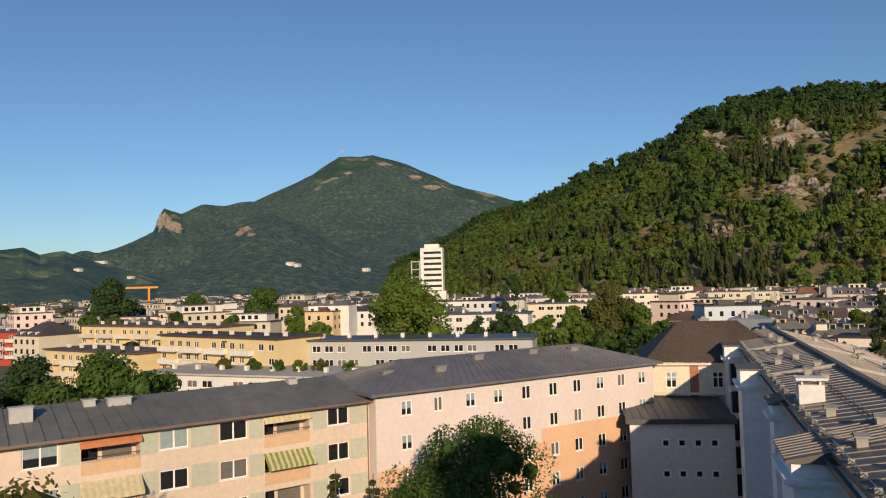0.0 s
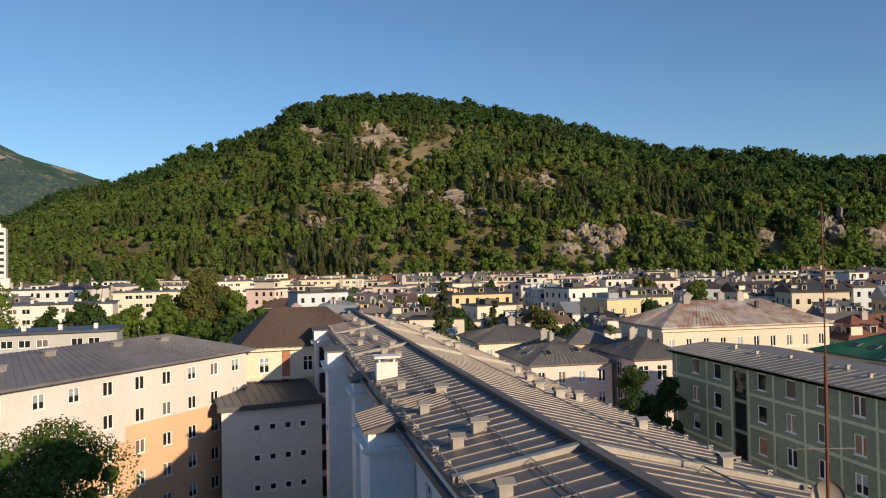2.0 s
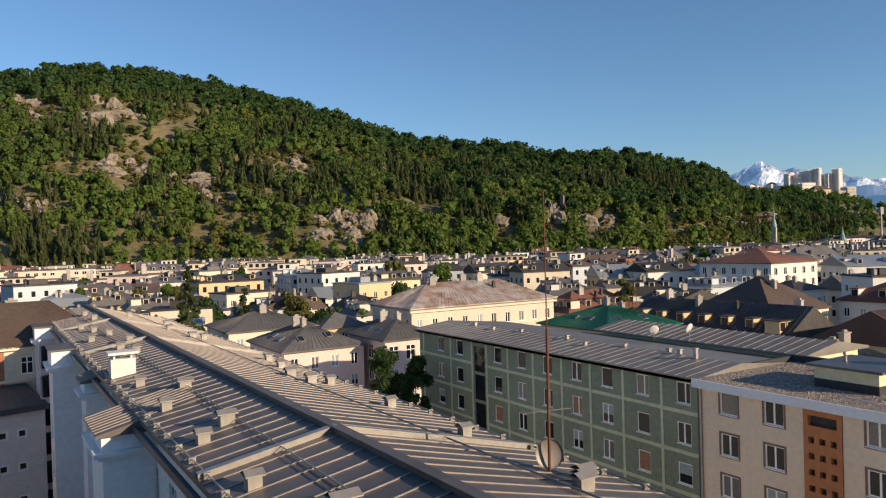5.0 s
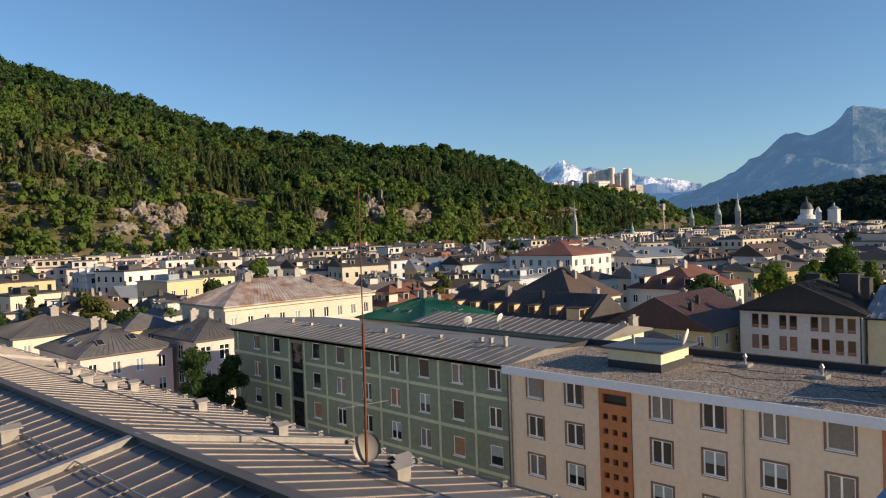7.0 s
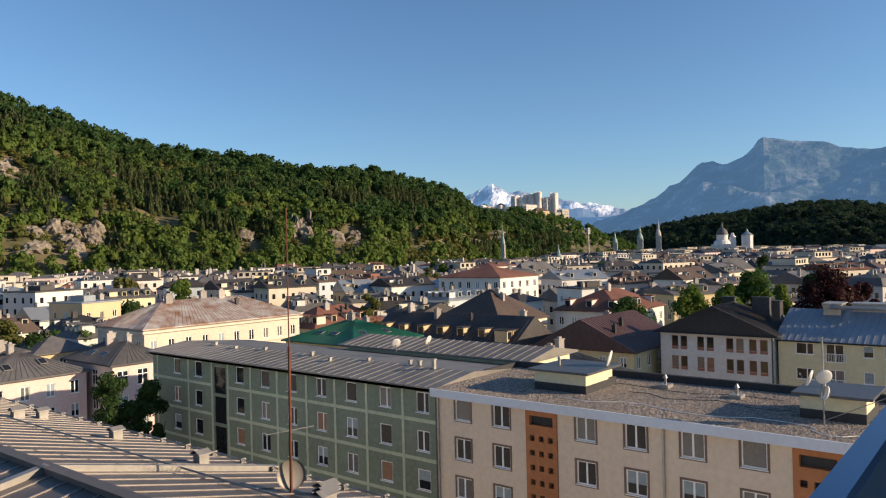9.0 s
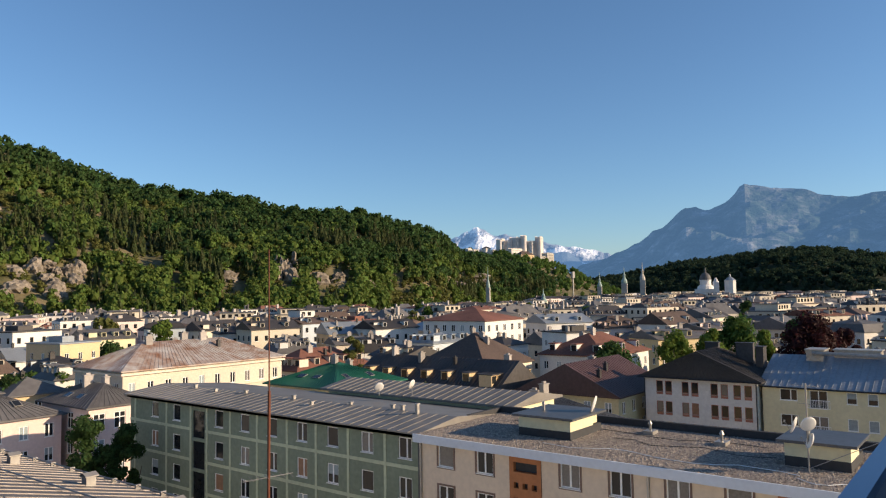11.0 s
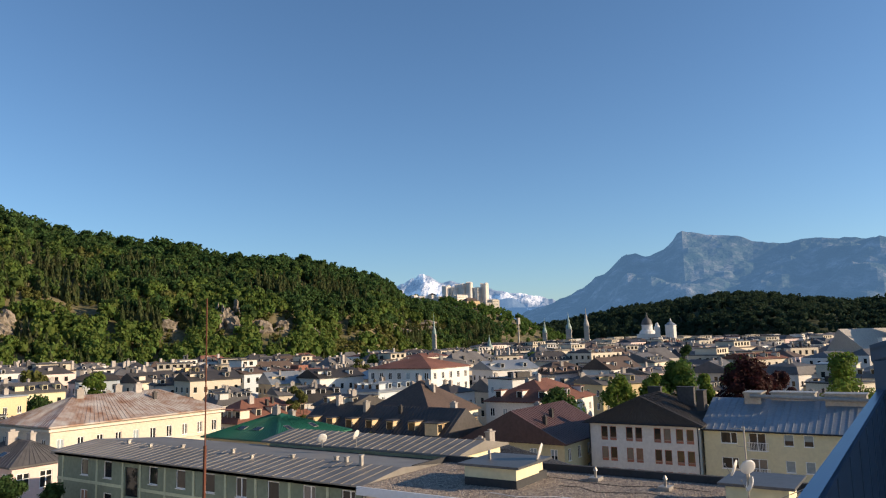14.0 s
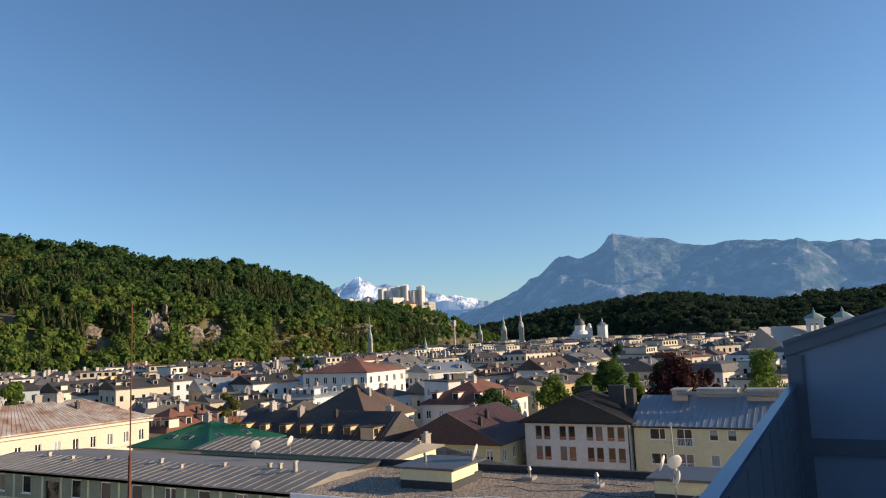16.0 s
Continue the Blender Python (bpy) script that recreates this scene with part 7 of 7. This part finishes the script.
def far_town(name, cells, label, seed):
    """Far rooftops, too small and too many to tell apart."""
    g = random.Random(seed)
    a, b = Mesh(), Mesh()
    for az, dist, top in cells:
        p = polar(az, dist)
        w, d, r = g.uniform(6, 14), g.uniform(5, 9), g.uniform(1.5, 4.5)
        m = Matrix.Translation(p) @ Matrix.Rotation(radians(g.choice([-8, -18, -28, -36, 56]) if az < -20 else g.choice([0, 8, -10, -24, 60])), 4, "Z")
        w, d = w * (0.75 if dist < 600 else 1), d * (0.9 if dist < 600 else 1)
        a.box(-w, w, -d, d, 0, top - r, g.choice([0, 0, 1, 2]), m)
        for z in (top - r - 2.4, top - r - 5.4):
            for k in range(int(w / 1.6)):
                a.box(-w + 1 + k * 3.1, -w + 2.1 + k * 3.1, -d - 0.06, -d, z, z + 1.5, 3, m)
            if dist < 600:
                for k in range(int(d / 1.6)):
                    a.box(-w - 0.06, -w, -d + 1 + k * 3.1, -d + 2.1 + k * 3.1, z, z + 1.5, 3, m)
        s = g.choice([0, 0, 0, 0, 1, 1, 1, 2, 2, 3])
        if g.random() < 0.4:
            b.box(-w - 0.3, w + 0.3, -d - 0.3, d + 0.3, top - r, top - r + 0.4, g.choice([0, 1, 2]), m)
            if g.random() < 0.6:
                u = g.uniform(0.45, 0.8)
                a.box(-w * u, w * u, -d * 0.7, d * 0.7, top - r + 0.4, top - r + 2.9, g.choice([0, 0, 1]), m)
                for k in range(int(w * u / 1.3)):
                    a.box(-w * u + 0.8 + k * 2.5, -w * u + 2.2 + k * 2.5, -d * 0.7 - 0.06, -d * 0.7, top - r + 1.0, top - r + 2.4, 3, m)
                b.box(-w * u - 0.4, w * u + 0.4, -d * 0.7 - 0.4, d * 0.7 + 0.4, top - r + 2.9, top - r + 3.15, g.choice([0, 1]), m)
        else:
            for f in (((-w, -d, top - r), (w, -d, top - r), (w - d * 0.6, 0, top), (-w + d * 0.6, 0, top)), ((w, d, top - r), (-w, d, top - r), (-w + d * 0.6, 0, top), (w - d * 0.6, 0, top)), ((w, -d, top - r), (w, d, top - r), (w - d * 0.6, 0, top)), ((-w, d, top - r), (-w, -d, top - r), (-w + d * 0.6, 0, top))):
                b.face([m @ Vector(q) for q in f], s)
            if dist < 600 and g.random() < 0.6:
                for k in range(int(w / 2)):
                    x = -w + 2 + k * 4
                    a.box(x - 0.6, x + 0.6, -d + 0.8, -d + 2.6, top - r, top - r + 1.5, g.choice([0, 1]), m)
                    a.box(x - 0.45, x + 0.45, -d + 0.75, -d + 0.8, top - r + 0.3, top - r + 1.35, 3, m)
                    b.box(x - 0.75, x + 0.75, -d + 0.6, -d + 2.8, top - r + 1.5, top - r + 1.65, s, m)
    for az, dist, top in cells:
        for _ in range(3 if dist < 600 else 1):
            p = polar(az + g.uniform(-5, 5) / dist * 57, dist + g.uniform(-4, 4))
            s = g.uniform(0.35, 0.8)
            b.box(p.x - s, p.x + s, p.y - 0.45, p.y + 0.45, top - 5, top + g.uniform(-1.2, 0.9), g.choice([4, 4, 1]))
    tagged(part(name + "_walls", a, [M["cream"], M["white"], M["rose"], M["glass"]]), label, "houses", kind="stuff")
    tagged(part(name + "_roofs", b, [M["grey_roof"], M["slate"], M["brown_roof"], M["red_roof"], M["chimney"]]), label + ", roofs", "houses", kind="stuff")


g = random.Random(78)
cells = []
for i in range(-32, 36):
    for j in range(3, 38):
        x, y = i * 18.0 + g.uniform(-3, 3) + (j % 2) * 6, j * 15.0 - 60 + g.uniform(-2, 2)
        d, az = math.hypot(x, y), math.degrees(math.atan2(-x, y))
        if d < 268 or d > 560 or az > 52 or az < -100 or g.random() < (0.10 if az < 2 else 0.40):
            continue
        if 22 > az > -60 and d > lerp_list(hill_rows, az)[1] + 5 or any(x < t[2] + 8 and x > t[0] - 8 and y < t[3] + 6 and y > t[1] - 6 for t in TAKEN):
            continue
        cells.append((az, d, min(g.uniform(13.0, 20.5), 22.6 - 0.006 * d)))
far_town("middle_town", cells, "town houses packed together before the hill", 6)
g = random.Random(31)
cells = [(g.uniform(-58, -100), dd, min(21.5, g.uniform(13, 22))) for dd in [560 + 26 * k for k in range(24)] for _ in range(int(dd / 20))]
cells = [c for c in cells if not (c[0] > -66 and c[1] > 960)]
far_town("old_town", cells, "dense far old-town houses", 3)
cells = [(g.uniform(24, 56), dd, g.uniform(8, 17)) for dd in [560 + 40 * k for k in range(20)] for _ in range(int(dd / 45))]
far_town("suburb", cells, "far suburban houses on the valley floor", 4)

# ---- trees in the town ----
def plant(az, dist, top_z, width, **kw):
    p = polar(az, dist)
    return tree(p.x, p.y, top_z, width, **kw)


plant(17.6, 51.5, 15.0, 14.5, seed=3, dense=4.8, leaf_size=0.12, leaf="leaf", core=0.3, label="broad dark green linden tree before the pink facade")
plant(28.2, 50, 12.9, 4.6, seed=4, shape="conifer", leaf="needle", dense=1.6, leaf_size=0.13, label="young dark conifer by the facade", name="conifer")
plant(25.3, 50, 12.4, 4.2, seed=5, shape="conifer", leaf="needle", dense=1.6, leaf_size=0.13, label="young dark conifer by the facade", name="conifer")
plant(50.5, 36, 17.2, 9, seed=6, dense=1.0, leaf="leaf_olive", leaf_size=0.15, label="thin-leaved brownish tree by the beige block")
plant(44.0, 104, 16.6, 17, seed=7, dense=1.8, leaf="leaf", leaf_size=0.3, label="large bright green tree behind the beige block")
plant(49.0, 118, 16.0, 16, seed=8, dense=1.4, leaf="leaf_dark", leaf_size=0.3)
plant(47.5, 100, 14.0, 14, seed=9, dense=1.4, leaf="leaf", leaf_size=0.3)
plant(52.5, 108, 14.5, 14, seed=10, dense=1.4, leaf="leaf_dark", leaf_size=0.3)
plant(40.8, 112, 13.0, 9, seed=12, dense=1.2, leaf="leaf", leaf_size=0.28)
plant(22.6, 190, 27.0, 24, seed=13, dense=2.8, leaf="leaf_light", leaf_size=0.42, low=0.12, label="huge round chestnut tree above the roofs")
plant(14.1, 250, 29.0, 9, seed=14, dense=1.6, leaf="leaf_dark", shape="tall", leaf_size=0.4, label="tall narrow dark poplar", low=0.1)
plant(6.6, 225, 24.0, 17, seed=15, dense=1.8, leaf="leaf_olive", leaf_size=0.42)
plant(4.6, 215, 19.0, 10, seed=16, dense=1.4, leaf="leaf_light", leaf_size=0.4)
plant(44.0, 350, 30.0, 22, seed=17, dense=1.6, leaf="leaf_dark", leaf_size=0.6)
plant(38.5, 360, 24.0, 15, seed=18, dense=1.2, leaf="leaf", leaf_size=0.6)
plant(33.4, 340, 25.5, 18, seed=19, dense=1.2, leaf="leaf", leaf_size=0.6)
plant(10.5, 300, 22, 16, seed=20, dense=1.2, leaf="leaf", leaf_size=0.55)
plant(-26.2, 75, 14.9, 5.6, seed=21, dense=2.6, leaf="leaf_dark", leaf_size=0.15, low=0.12, shape="tall", label="slender birch beside the green block")
plant(-28.6, 76.5, 13.6, 4.6, seed=22, dense=2.4, leaf="leaf_dark", leaf_size=0.15, low=0.12, shape="tall", label="slender birch beside the green block")
plant(-11.5, 118, 22.9, 8.5, seed=23, shape="conifer", leaf="needle", dense=1.5, leaf_size=0.3, low=0.1, label="tall dark spruce between the roofs", name="conifer")
plant(-15.5, 125, 18.8, 7.0, seed=24, shape="conifer", leaf="needle", dense=1.3, leaf_size=0.3, name="conifer", label="dark spruce between the roofs")
plant(-19.5, 132, 16.4, 8.0, seed=25, dense=1.3, leaf="leaf_olive", leaf_size=0.28)
plant(-21.5, 128, 14.2, 9.0, seed=26, dense=1.3, leaf="leaf_dark", leaf_size=0.28)
plant(-45.0, 150, 17.8, 6.0, seed=27, dense=1.4, leaf="leaf_olive", leaf_size=0.28, shape="tall", low=0.1)
plant(-64.8, 122, 17.3, 11.5, seed=28, dense=2.0, leaf="leaf_dark", leaf_size=0.28, label="dark green broad tree behind the roofs")
plant(-69.5, 145, 17.6, 8.0, seed=29, dense=1.6, leaf="leaf_light", leaf_size=0.3)
plant(-72.0, 152, 18.0, 7.0, seed=30, dense=1.4, leaf="leaf_light", leaf_size=0.3)
plant(-73.7, 165, 19.2, 11.0, seed=31, dense=1.8, leaf="leaf", leaf_size=0.32)
plant(-75.6, 158, 17.0, 6.0, seed=32, dense=1.3, leaf="leaf_light", leaf_size=0.3)
plant(-78.6, 150, 20.6, 12.5, seed=33, dense=2.2, leaf="leaf_purple", leaf_size=0.3, low=0.1, label="dark purple copper beech")
plant(-80.6, 162, 17.0, 8.0, seed=34, dense=1.5, leaf="leaf_purple", leaf_size=0.3, label="dark purple copper beech")
plant(-84.6, 128, 22.4, 9.5, seed=35, dense=2.2, leaf="leaf_light", leaf_size=0.26, low=0.1, label="bright green tree beside the terrace wall")
plant(-41.0, 112, 12.5, 4.0, seed=36, shape="conifer", leaf="needle", dense=1.3, leaf_size=0.22, name="conifer", label="small dark spruce by the cream house")
plant(-50.5, 100, 13.4, 3.6, seed=37, shape="conifer", leaf="needle", dense=1.3, leaf_size=0.22, name="conifer", label="small dark spruce by the yellow house")
plant(-38.2, 95, 12.0, 6.0, seed=38, dense=1.2, leaf="leaf_olive", leaf_size=0.22)
for k, (bx, by) in enumerate(((-78, 123), (-73, 122.5), (-69, 123.5), (-84, 124), (-62, 122), (-91, 124))):
    tree(bx, by, 2.2, 3.4, foot=9.0, seed=60 + k, dense=0.3, leaf=("leaf", "leaf_light", "leaf_olive")[k % 3], leaf_size=0.22, label="leafy shrub on the roof terrace", low=0.1, name="shrub")
tree(-20.5, 14.0, 20.5, 9, seed=41, dense=1.0, leaf="leaf", leaf_size=0.2, label="courtyard tree that shades the beige block")
tree(-14.5, 12.0, 20.0, 8, seed=42, dense=0.9, leaf="leaf", leaf_size=0.2, label="courtyard tree that shades the beige block")
g = random.Random(91)
for k in range(46):
    az, dist = g.uniform(14, -92), g.uniform(210, 480)
    p = polar(az, dist)
    if any(p.x < t[2] and p.x > t[0] and p.y < t[3] and p.y > t[1] for t in TAKEN):
        continue
    plant(az, dist, min(20.5, 22 - 0.004 * dist) * g.uniform(0.75, 1.0), g.uniform(7, 12), seed=100 + k, dense=0.35, leaf=g.choice(["leaf", "leaf_light", "leaf_dark", "leaf_olive"]), leaf_size=0.55)
g = random.Random(92)
for k in range(26):
    az, dist = g.uniform(24, 52), g.uniform(330, 520)
    plant(az, dist, g.uniform(12, 21), g.uniform(10, 18), seed=200 + k, dense=0.3, leaf=g.choice(["leaf", "leaf_dark", "leaf"]), leaf_size=0.75)
for k in range(44):
    az, dist = g.uniform(1, 46), g.uniform(165, 330)
    p = polar(az, dist)
    if not any(p.x < t[2] - 3 and p.x > t[0] + 3 and p.y < t[3] - 9 and p.y > t[1] + 3 for t in TAKEN):
        plant(az, dist, g.uniform(10, 18.5), g.uniform(7, 13), seed=300 + k, dense=0.5, leaf=g.choice(["leaf", "leaf_light", "leaf_dark", "leaf_olive"]), leaf_size=0.5)
for k in range(26):
    az, dist = g.uniform(-34, 0), g.uniform(135, 240)
    p = polar(az, dist)
    if not any(p.x < t[2] and p.x > t[0] and p.y < t[3] and p.y > t[1] for t in TAKEN):
        plant(az, dist, g.uniform(10, 16.5), g.uniform(5, 9), seed=400 + k, dense=0.6, leaf=g.choice(["leaf", "leaf_light", "leaf_dark", "leaf_olive"]), leaf_size=0.36)
valley = []
for k in range(900):
    az, dist = g.uniform(14, 56), g.uniform(380, 1350)
    p = polar(az, dist)
    valley.append((p.x, p.y, 0, g.uniform(8, 17), g.uniform(9, 17)))
forest("valley_trees", valley, BROAD, M["leaf"], "green trees among the suburban houses", 12)
